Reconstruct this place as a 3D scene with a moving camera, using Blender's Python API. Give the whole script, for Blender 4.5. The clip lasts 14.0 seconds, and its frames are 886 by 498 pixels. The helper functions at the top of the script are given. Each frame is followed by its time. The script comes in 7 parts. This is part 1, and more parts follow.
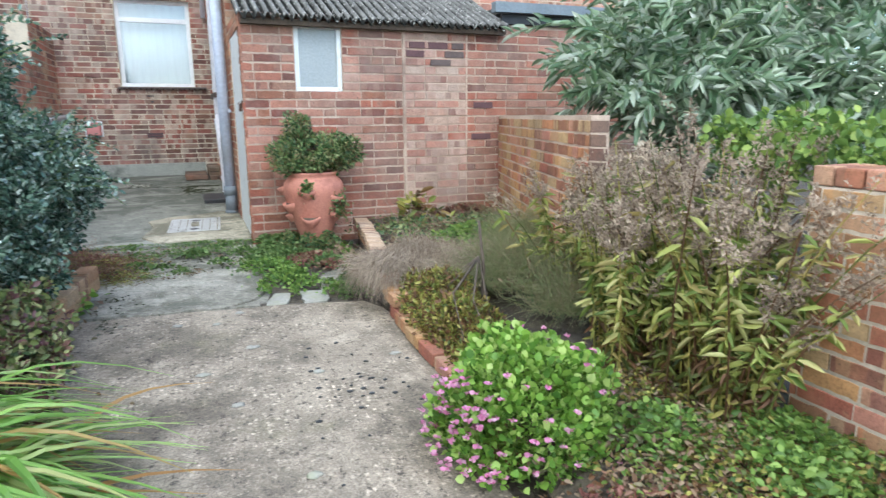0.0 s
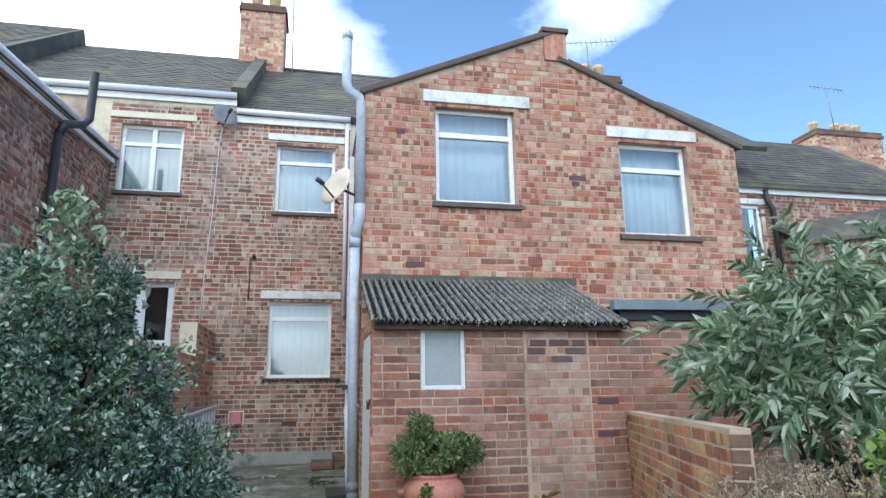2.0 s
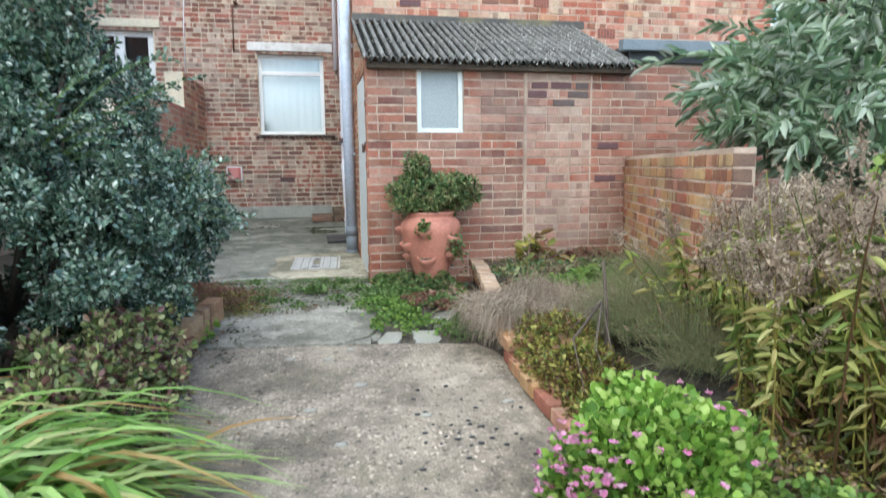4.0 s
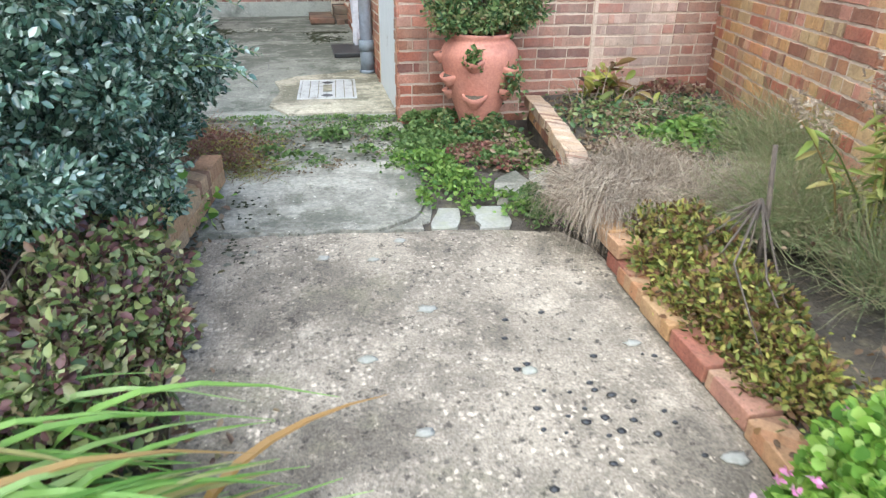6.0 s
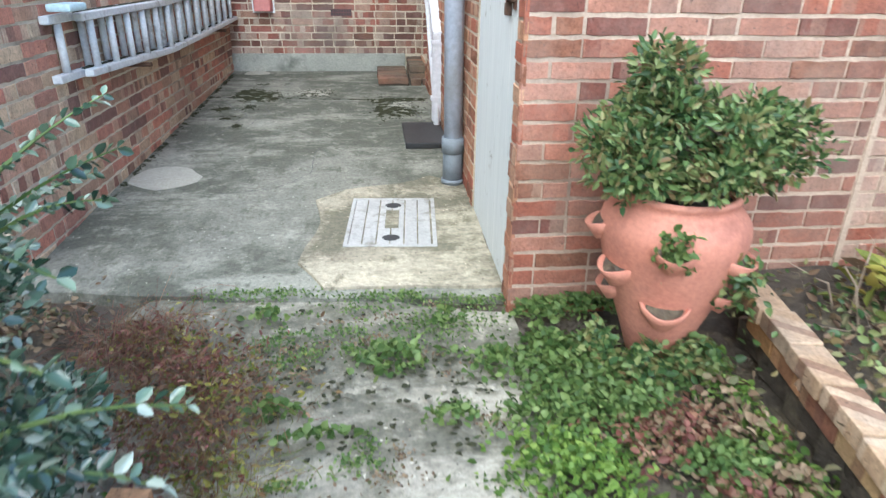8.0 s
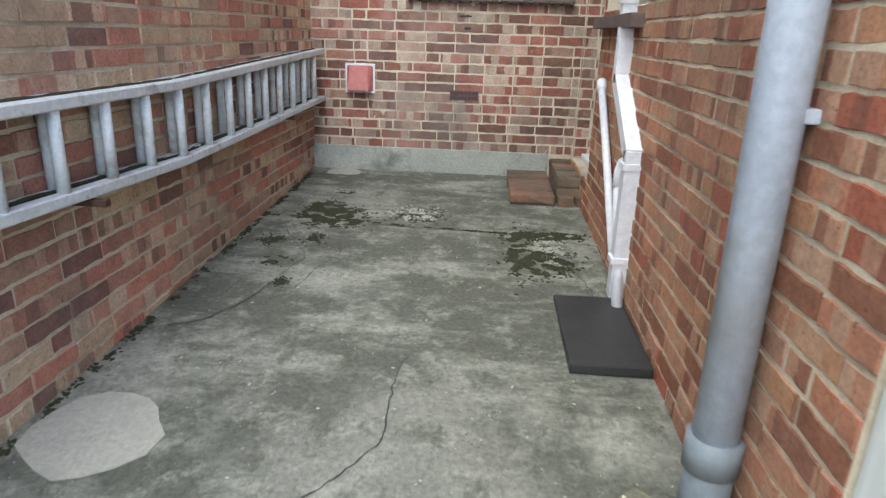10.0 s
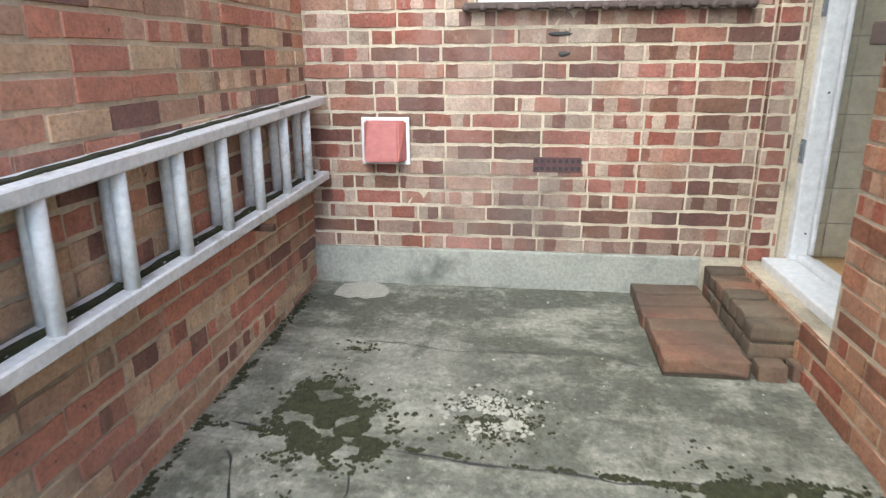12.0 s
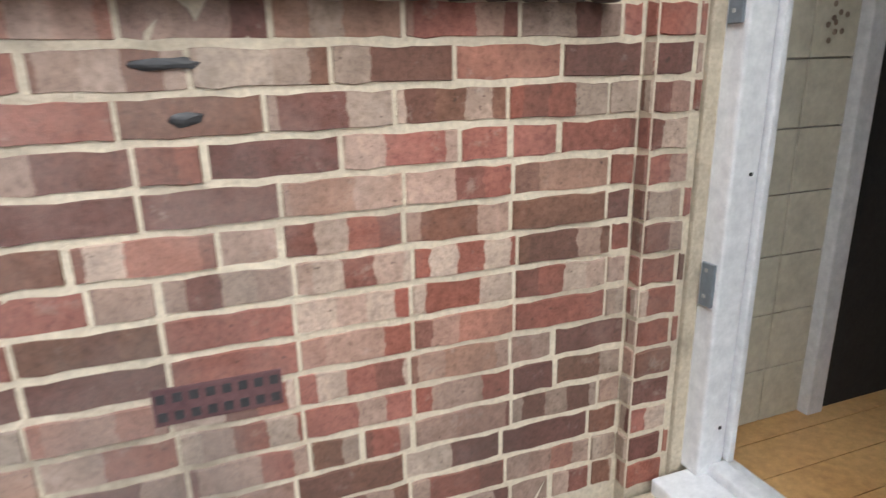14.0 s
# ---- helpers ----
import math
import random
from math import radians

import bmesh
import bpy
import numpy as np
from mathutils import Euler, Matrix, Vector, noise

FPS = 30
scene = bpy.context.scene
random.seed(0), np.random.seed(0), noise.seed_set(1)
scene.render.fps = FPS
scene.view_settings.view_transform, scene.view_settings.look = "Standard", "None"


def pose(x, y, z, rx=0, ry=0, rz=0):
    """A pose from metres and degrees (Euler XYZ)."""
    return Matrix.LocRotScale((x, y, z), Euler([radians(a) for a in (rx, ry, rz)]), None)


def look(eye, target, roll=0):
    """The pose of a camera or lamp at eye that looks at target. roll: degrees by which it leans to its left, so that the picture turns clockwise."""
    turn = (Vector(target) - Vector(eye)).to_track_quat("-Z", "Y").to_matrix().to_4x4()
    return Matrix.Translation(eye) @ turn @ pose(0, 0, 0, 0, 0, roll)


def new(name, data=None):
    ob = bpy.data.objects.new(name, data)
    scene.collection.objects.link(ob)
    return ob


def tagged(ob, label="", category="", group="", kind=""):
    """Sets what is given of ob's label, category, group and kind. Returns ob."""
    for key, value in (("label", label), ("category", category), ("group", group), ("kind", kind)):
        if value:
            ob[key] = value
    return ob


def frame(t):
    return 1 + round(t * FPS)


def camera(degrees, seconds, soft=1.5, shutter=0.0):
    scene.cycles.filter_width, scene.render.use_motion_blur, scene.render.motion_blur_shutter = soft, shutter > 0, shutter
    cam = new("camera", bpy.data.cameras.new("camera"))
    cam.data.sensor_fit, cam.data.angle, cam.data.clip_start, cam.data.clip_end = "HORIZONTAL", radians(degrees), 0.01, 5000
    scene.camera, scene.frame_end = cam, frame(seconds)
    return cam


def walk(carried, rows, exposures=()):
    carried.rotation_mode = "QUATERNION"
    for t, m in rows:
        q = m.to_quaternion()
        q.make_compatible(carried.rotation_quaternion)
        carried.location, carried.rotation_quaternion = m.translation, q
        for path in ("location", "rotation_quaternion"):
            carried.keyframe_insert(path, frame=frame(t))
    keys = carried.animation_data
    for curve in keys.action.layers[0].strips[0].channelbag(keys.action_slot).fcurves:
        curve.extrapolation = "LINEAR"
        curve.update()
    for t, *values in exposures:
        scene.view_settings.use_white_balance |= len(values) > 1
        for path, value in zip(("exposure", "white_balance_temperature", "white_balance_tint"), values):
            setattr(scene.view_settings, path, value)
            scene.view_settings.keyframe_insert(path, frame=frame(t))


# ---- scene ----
cam = camera(70.3, 14.0, soft=1.3, shutter=0.2)
PATH = [
    (0, (0.101, 0.43, 1.154), (0.844, 2.24, 0.739), -0.4),
    (0.5, (0.112, 0.427, 1.197), (0.583, 2.339, 0.851), -0.7),
    (1, (0.123, 0.419, 1.248), (0.549, 2.37, 1.144), -0.8),
    (1.5, (0.118, 0.415, 1.306), (0.53, 2.365, 1.473), -0.7),
    (2, (0.12, 0.415, 1.338), (0.511, 2.326, 1.783), -0.8),
    (2.5, (0.135, 0.444, 1.341), (0.512, 2.333, 1.879), -0.9),
    (3, (0.154, 0.503, 1.289), (0.535, 2.393, 1.821), -0.9),
    (3.5, (0.145, 0.55, 1.202), (0.539, 2.497, 1.434), -0.9),
    (4, (0.155, 0.589, 1.072), (0.553, 2.532, 0.813), -0.5),
    (4.2, (0.164, 0.621, 1.031), (0.561, 2.541, 0.633), -0.5),
    (6.3, (-0.028, 1.915, 1.24), (0.359, 3.668, 0.358), 0.6),
    (6.5, (-0.015, 2.111, 1.252), (0.357, 3.868, 0.372), 0.4),
    (7, (0.035, 2.643, 1.303), (0.381, 4.407, 0.426), 0.6),
    (7.5, (0.05, 3.179, 1.336), (0.333, 4.955, 0.461), 0.7),
    (8, (0.098, 3.733, 1.369), (0.297, 5.545, 0.546), 0.8),
    (8.5, (0.073, 4.312, 1.354), (0.17, 6.16, 0.595), 1.1),
    (9, (0.055, 4.898, 1.358), (0.127, 6.762, 0.637), 1.5),
    (9.2, (0.035, 5.127, 1.367), (0.067, 7.0, 0.666), 1.9),
    (11.3, (-0.198, 7.326, 1.313), (-0.445, 9.218, 0.714), -0.3),
    (11.5, (-0.234, 7.525, 1.339), (-0.488, 9.42, 0.752), -0.4),
    (12, (-0.378, 8.021, 1.368), (-0.632, 9.918, 0.787), -0.3),
    (12.5, (-0.429, 8.524, 1.383), (-0.645, 10.428, 0.809), -0.3),
    (13, (-0.437, 9.025, 1.393), (-0.49, 10.943, 0.827), -0.5),
    (13.5, (-0.428, 9.52, 1.435), (-0.073, 11.402, 0.858), -0.6),
    (14, (-0.207, 9.875, 1.466), (0.46, 11.669, 0.887), -1.2),
]
EXPOSURES = [(0, 1.42, 5850, 5), (0.7, 1.55, 5850, 5), (1.2, 1.5, 5850, 5), (1.6, 1.15, 5800, 4), (2.0, 0.85, 5750, 4), (2.4, 0.56, 5700, 4), (3.1, 0.5, 5700, 4), (3.5, 0.62, 5850, 4), (3.8, 1.1, 5950, 4), (4.2, 1.45, 6050, 4), (6.3, 1.78, 5950, 5), (8.0, 1.82, 6000, 5), (9.2, 1.5, 6250, 5), (11.3, 2.0, 6250, 4), (12.0, 2.15, 6350, 5), (12.8, 2.2, 6400, 6), (13.5, 1.9, 6380, 9), (14, 1.85, 6400, 9)]
walk(cam, [(t, look(eye, target, roll)) for t, eye, target, roll in PATH], EXPOSURES)

# ---- world and sun ----
SUN_EL, SUN_AZ = 44.0, 176.0  # elevation; compass angle from +y, clockwise


def build_world():
    w = bpy.data.worlds.new("sky")
    scene.world = w
    w.use_nodes = True
    nt = w.node_tree
    nt.nodes.clear()
    out = nt.nodes.new("ShaderNodeOutputWorld")
    bg = nt.nodes.new("ShaderNodeBackground")
    sky = nt.nodes.new("ShaderNodeTexSky")
    sky.sky_type, sky.sun_disc = "NISHITA", False
    sky.sun_elevation, sky.sun_rotation = radians(SUN_EL), radians(SUN_AZ)
    sky.air_density, sky.dust_density, sky.ozone_density = 1.0, 0.4, 2.0
    co = nt.nodes.new("ShaderNodeTexCoord")
    mp = nt.nodes.new("ShaderNodeMapping")
    mp.inputs["Scale"].default_value = (1.0, 1.0, 2.2)
    mp.inputs["Location"].default_value = (0.35, 0.1, 0.25)
    nz = nt.nodes.new("ShaderNodeTexNoise")
    nz.inputs["Scale"].default_value, nz.inputs["Detail"].default_value, nz.inputs["Roughness"].default_value = 1.9, 8, 0.55
    rp = nt.nodes.new("ShaderNodeValToRGB")
    rp.color_ramp.elements[0].position, rp.color_ramp.elements[1].position = 0.44, 0.7
    rp.color_ramp.elements[0].color = (0.0, 0.0, 0.0, 1)
    mx = nt.nodes.new("ShaderNodeMix")
    mx.data_type = "RGBA"
    mx.inputs["B"].default_value = (10.0, 10.2, 10.5, 1)
    nt.links.new(co.outputs["Generated"], mp.inputs[0])
    nt.links.new(mp.outputs[0], nz.inputs["Vector"])
    # a bank of white cloud to the west, a puff above the gable, clearer sky to the east
    sep = nt.nodes.new("ShaderNodeSeparateXYZ")
    nt.links.new(co.outputs["Generated"], sep.inputs[0])
    bank = nt.nodes.new("ShaderNodeMapRange")
    for key, v in (("From Min", 0.2), ("From Max", -0.15), ("To Min", -0.14), ("To Max", 0.24)):
        bank.inputs[key].default_value = v
    nt.links.new(sep.outputs["X"], bank.inputs["Value"])
    far = nt.nodes.new("ShaderNodeVectorMath")
    far.operation = "DISTANCE"
    far.inputs[1].default_value = (0.37, 0.72, 0.6)
    nt.links.new(co.outputs["Generated"], far.inputs[0])
    puff = nt.nodes.new("ShaderNodeMapRange")
    for key, v in (("From Min", 0.05), ("From Max", 0.22), ("To Min", 0.26), ("To Max", 0.0)):
        puff.inputs[key].default_value = v
    nt.links.new(far.outputs["Value"], puff.inputs["Value"])
    total = nz.outputs["Fac"]
    for extra in (bank, puff):
        plus = nt.nodes.new("ShaderNodeMath")
        plus.operation = "ADD"
        nt.links.new(total, plus.inputs[0])
        nt.links.new(extra.outputs[0], plus.inputs[1])
        total = plus.outputs[0]
    nt.links.new(total, rp.inputs[0])
    nt.links.new(rp.outputs[0], mx.inputs["Factor"])
    nt.links.new(sky.outputs[0], mx.inputs["A"])
    nt.links.new(mx.outputs["Result"], bg.inputs[0])
    bg.inputs["Strength"].default_value = 0.15
    nt.links.new(bg.outputs[0], out.inputs[0])


build_world()
sun = new("sun", bpy.data.lights.new("sun", "SUN"))
sun.data.energy, sun.data.angle, sun.data.color = 0.6, radians(35), (1.0, 0.95, 0.88)
a = radians(SUN_AZ)
sun.matrix_world = look((0, 0, 0), (-math.sin(a) * math.cos(radians(SUN_EL)), -math.cos(a) * math.cos(radians(SUN_EL)), -math.sin(radians(SUN_EL))))


# ---- materials ----
def shader(name):
    m = bpy.data.materials.new(name)
    m.use_nodes = True
    nt = m.node_tree
    return m, nt, nt.nodes["Principled BSDF"]


def add(nt, kind, **kw):
    n = nt.nodes.new(kind)
    for k, v in kw.items():
        n.inputs[k].default_value = v
    return n


def ramp(nt, src, stops, constant=False):
    r = nt.nodes.new("ShaderNodeValToRGB")
    el = r.color_ramp.elements
    while len(el) < len(stops):
        el.new(0.5)
    for e, (p, c) in zip(el, stops):
        e.position, e.color = p, (*c, 1)
    if constant:
        r.color_ramp.interpolation = "CONSTANT"
    nt.links.new(src, r.inputs[0])
    return r.outputs[0]


def blend(nt, fac, c1, c2, mode="MIX"):
    m = nt.nodes.new("ShaderNodeMix")
    m.data_type, m.blend_type = "RGBA", mode
    for key, v in (("Factor", fac), ("A", c1), ("B", c2)):
        if isinstance(v, (float, int)):
            m.inputs[key].default_value = v
        elif isinstance(v, tuple):
            m.inputs[key].default_value = (*v, 1)
        else:
            nt.links.new(v, m.inputs[key])
    return m.outputs["Result"]


def noise_at(nt, scale, detail=6, rough=0.6, stretch=(1, 1, 1)):
    g = nt.nodes.new("ShaderNodeNewGeometry")
    mp = nt.nodes.new("ShaderNodeMapping")
    mp.inputs["Scale"].default_value = stretch
    nt.links.new(g.outputs["Position"], mp.inputs[0])
    n = add(nt, "ShaderNodeTexNoise", Scale=scale, Detail=detail, Roughness=rough)
    nt.links.new(mp.outputs[0], n.inputs["Vector"])
    return n.outputs["Fac"]


def bump(nt, bsdf, height, strength, dist=0.01):
    b = add(nt, "ShaderNodeBump", Strength=strength, Distance=dist)
    nt.links.new(height, b.inputs["Height"])
    nt.links.new(b.outputs[0], bsdf.inputs["Normal"])


def random_value(nt):
    o = nt.nodes.new("ShaderNodeObjectInfo")
    g = nt.nodes.new("ShaderNodeNewGeometry")
    m = nt.nodes.new("ShaderNodeMath")
    m.operation = "ADD"
    nt.links.new(o.outputs["Random"], m.inputs[0])
    nt.links.new(g.outputs["Random Per Island"], m.inputs[1])
    f = nt.nodes.new("ShaderNodeMath")
    f.operation = "FRACT"
    nt.links.new(m.outputs[0], f.inputs[0])
    return f.outputs[0]


def surface(name, c1, c2, scale=8, rough=0.8, fine=60, relief=0.3, dirt=None, dirt_scale=1.5, metal=0.0, dirt_at=(0.5, 0.7), dist=0.006, spec=0.5):
    """Two-scale painted, stone or metal surface."""
    m, nt, b = shader(name)
    big = ramp(nt, noise_at(nt, scale), [(0.3, c1), (0.7, c2)])
    sm = noise_at(nt, fine, 4, 0.7)
    col = blend(nt, 0.35, big, ramp(nt, sm, [(0.3, tuple(x * 0.55 for x in c1)), (0.7, tuple(min(1, x * 1.25) for x in c2))]))
    if dirt:
        col = blend(nt, ramp(nt, noise_at(nt, dirt_scale, 8, 0.65), [(dirt_at[0], (0, 0, 0)), (dirt_at[1], (1, 1, 1))]), col, dirt)
    nt.links.new(col, b.inputs["Base Color"])
    b.inputs["Roughness"].default_value, b.inputs["Metallic"].default_value = rough, metal
    b.inputs["Specular IOR Level"].default_value = spec
    bump(nt, b, sm, relief, dist)
    return m


def brick_material(name, tones, band, pale, wash=(0.5, 0.47, 0.42), wash_amount=0.0, soot=0.0, sat=1.0, share=0.7):
    """Variegated bricks: a tone for each brick, upright bands of red and cream in it, grain and a weathered bloom."""
    m, nt, b = shader(name)
    r = random_value(nt)
    n = len(tones)
    col = ramp(nt, r, [(i / n, c) for i, c in enumerate(tones)], True)
    # kiln bands: short upright stretches of each brick take a tone of their own
    g = nt.nodes.new("ShaderNodeNewGeometry")
    sp = nt.nodes.new("ShaderNodeSeparateXYZ")
    nt.links.new(g.outputs["Position"], sp.inputs[0])

    def calc(op, p, q=0.0):
        n_ = nt.nodes.new("ShaderNodeMath")
        n_.operation = op
        for slot, v in ((0, p), (1, q)):
            if isinstance(v, (float, int)):
                n_.inputs[slot].default_value = v
            else:
                nt.links.new(v, n_.inputs[slot])
        return n_.outputs[0]

    along = calc("ADD", sp.outputs["X"], sp.outputs["Y"])
    along = calc("ADD", along, calc("MULTIPLY", noise_at(nt, 28, 3, 0.6), 0.022))
    along = calc("ADD", calc("MULTIPLY", along, 17.5), calc("MULTIPLY", r, 93.0))
    wn_ = nt.nodes.new("ShaderNodeTexWhiteNoise")
    wn_.noise_dimensions = "2D"
    cm = nt.nodes.new("ShaderNodeCombineXYZ")
    nt.links.new(calc("FLOOR", along), cm.inputs[0])
    nt.links.new(r, cm.inputs[1])
    nt.links.new(cm.outputs[0], wn_.inputs["Vector"])
    cell = wn_.outputs["Value"]
    banded = calc("GREATER_THAN", calc("FRACT", calc("MULTIPLY", r, 29.3)), 1.0 - share)
    bands = ramp(nt, calc("MULTIPLY", cell, banded), [(0.0, (0, 0, 0)), (0.52, (band * 0.75,) * 3), (0.76, (band,) * 3)], True)
    some = nt.nodes.new("ShaderNodeMath")
    some.operation = "MULTIPLY"
    some.inputs[1].default_value = 13.7
    nt.links.new(r, some.inputs[0])
    fr_ = nt.nodes.new("ShaderNodeMath")
    fr_.operation = "FRACT"
    nt.links.new(some.outputs[0], fr_.inputs[0])
    pales = ramp(nt, fr_.outputs[0], [(0.0, pale), (0.35, tuple(c * 0.8 for c in pale)), (0.7, tuple(0.5 * (c + d) for c, d in zip(pale, tones[0]))), (1.0, tuple(min(1, c * 1.15) for c in pale))])
    col = blend(nt, bands, col, pales)
    darkb = ramp(nt, calc("SUBTRACT", 1.0, calc("MULTIPLY", calc("SUBTRACT", 1.0, cell), banded)), [(0.0, (0.6, 0.6, 0.6)), (0.14, (0, 0, 0))], True)
    col = blend(nt, darkb, col, (0.19, 0.09, 0.07))
    fine = noise_at(nt, 75, 6, 0.8)
    col = blend(nt, 0.55, col, ramp(nt, fine, [(0.33, (0.3, 0.28, 0.27)), (0.5, (0.95, 0.95, 0.95)), (0.68, (1.35, 1.32, 1.28))]), "MULTIPLY")
    col = blend(nt, 0.55, col, ramp(nt, noise_at(nt, 14, 6, 0.7), [(0.35, (0.6, 0.57, 0.55)), (0.65, (1.2, 1.18, 1.15))]), "MULTIPLY")
    pits = ramp(nt, noise_at(nt, 52, 3, 0.6), [(0.66, (0, 0, 0)), (0.72, (0.75, 0.75, 0.75))])
    col = blend(nt, pits, col, (0.07, 0.045, 0.038))
    smear = ramp(nt, noise_at(nt, 17, 7, 0.75), [(0.59, (0, 0, 0)), (0.7, (0.28, 0.28, 0.28))])
    col = blend(nt, smear, col, tuple(0.5 * (c + d) for c, d in zip(pale, wash)))
    if wash_amount:
        wn = ramp(nt, noise_at(nt, 1.6, 7, 0.65), [(0.45, (0, 0, 0)), (0.7, (wash_amount,) * 3)])
        col = blend(nt, wn, col, wash)
    if soot:
        sn = ramp(nt, noise_at(nt, 1.1, 6, 0.6), [(0.42, (0, 0, 0)), (0.7, (soot,) * 3)])
        col = blend(nt, sn, col, (0.09, 0.075, 0.065))
    if sat != 1.0:
        h = add(nt, "ShaderNodeHueSaturation", Saturation=sat)
        nt.links.new(col, h.inputs["Color"])
        col = h.outputs[0]
    nt.links.new(col, b.inputs["Base Color"])
    b.inputs["Roughness"].default_value = 0.9
    b.inputs["Specular IOR Level"].default_value = 0.2
    bump(nt, b, fine, 0.8, 0.005)
    return m


def leaf_material(name, tones, rough=0.5, trans=0.25, spec=0.4):
    m, nt, b = shader(name)
    r = random_value(nt)
    n = max(1, len(tones) - 1)
    col = ramp(nt, r, [(i / n, c) for i, c in enumerate(tones)])
    col = blend(nt, 0.5, col, ramp(nt, noise_at(nt, 4, 4), [(0.3, (0.45, 0.45, 0.45)), (0.7, (1.2, 1.2, 1.2))]), "MULTIPLY")
    nt.links.new(col, b.inputs["Base Color"])
    b.inputs["Roughness"].default_value = rough
    b.inputs["Specular IOR Level"].default_value = spec
    b.inputs["Subsurface Weight"].default_value = 0.0
    tr = nt.nodes.new("ShaderNodeBsdfTranslucent")
    nt.links.new(col, tr.inputs[0])
    ms = nt.nodes.new("ShaderNodeMixShader")
    ms.inputs[0].default_value = trans
    nt.links.new(b.outputs[0], ms.inputs[1])
    nt.links.new(tr.outputs[0], ms.inputs[2])
    nt.links.new(ms.outputs[0], nt.nodes["Material Output"].inputs[0])
    return m


def glass_material(name):
    m, nt, b = shader(name)
    b.inputs["Base Color"].default_value = (0.9, 0.95, 0.95, 1)
    b.inputs["Roughness"].default_value = 0.02
    b.inputs["Transmission Weight"].default_value = 1.0
    b.inputs["IOR"].default_value = 1.75
    return m


def aggregate_material(name, base, stone, dark, moss, worn=0.5):
    """Exposed-aggregate concrete: pebbles in cement, with grey and mossy stains."""
    m, nt, b = shader(name)
    g = nt.nodes.new("ShaderNodeNewGeometry")
    vo = add(nt, "ShaderNodeTexVoronoi", Scale=46.0)
    nt.links.new(g.outputs["Position"], vo.inputs["Vector"])
    sep = nt.nodes.new("ShaderNodeSeparateColor")
    nt.links.new(vo.outputs["Color"], sep.inputs[0])
    peb = ramp(nt, sep.outputs[0], [(0, dark), (0.3, tuple(c * 0.7 for c in base)), (0.65, stone), (1, tuple(min(1, c * 1.6) for c in stone))])
    wob = add(nt, "ShaderNodeMath")
    wob.operation = "ADD"
    nt.links.new(vo.outputs["Distance"], wob.inputs[0])
    nt.links.new(noise_at(nt, 120, 3, 0.7), wob.inputs[1])
    mask = ramp(nt, wob.outputs[0], [(0.72, (1, 1, 1)), (1.0, (0, 0, 0))])
    keep = blend(nt, ramp(nt, noise_at(nt, 3, 6), [(0.35, (0.15, 0.15, 0.15)), (0.6, (worn,) * 3)]), (0, 0, 0), mask)
    cement = ramp(nt, noise_at(nt, 5, 8, 0.7), [(0.3, tuple(c * 0.6 for c in base)), (0.7, tuple(c * 1.2 for c in base))])
    col = blend(nt, keep, cement, peb)
    col = blend(nt, ramp(nt, noise_at(nt, 1.3, 8, 0.65), [(0.45, (0, 0, 0)), (0.56, (0.85, 0.85, 0.85))]), col, tuple(c * 0.42 for c in base))
    col = blend(nt, ramp(nt, noise_at(nt, 1.0, 5, 0.6, (1.6, 0.7, 1)), [(0.5, (0, 0, 0)), (0.62, (0.6, 0.6, 0.6))]), col, tuple(min(1, c * 1.45) for c in base))
    col = blend(nt, ramp(nt, noise_at(nt, 9, 8, 0.75), [(0.55, (0, 0, 0)), (0.66, (0.6, 0.6, 0.6))]), col, tuple(min(1, c * 1.5) for c in base))
    col = blend(nt, ramp(nt, noise_at(nt, 22, 6, 0.75), [(0.57, (0, 0, 0)), (0.64, (0.85, 0.85, 0.85))]), col, dark)
    col = blend(nt, ramp(nt, noise_at(nt, 34, 5, 0.7), [(0.62, (0, 0, 0)), (0.67, (0.7, 0.7, 0.7))]), col, tuple(min(1, c * 1.7) for c in base))
    col = blend(nt, ramp(nt, noise_at(nt, 2.1, 8, 0.7), [(0.56, (0, 0, 0)), (0.75, (0.7, 0.7, 0.7))]), col, moss)
    fine = noise_at(nt, 110, 4, 0.75)
    col = blend(nt, 0.75, col, ramp(nt, fine, [(0.35, (0.45, 0.45, 0.45)), (0.65, (1.3, 1.3, 1.3))]), "MULTIPLY")
    nt.links.new(col, b.inputs["Base Color"])
    b.inputs["Roughness"].default_value = 0.92
    b.inputs["Specular IOR Level"].default_value = 0.25
    bump(nt, b, blend(nt, 0.5, mask, fine), 0.6, 0.006)
    return m


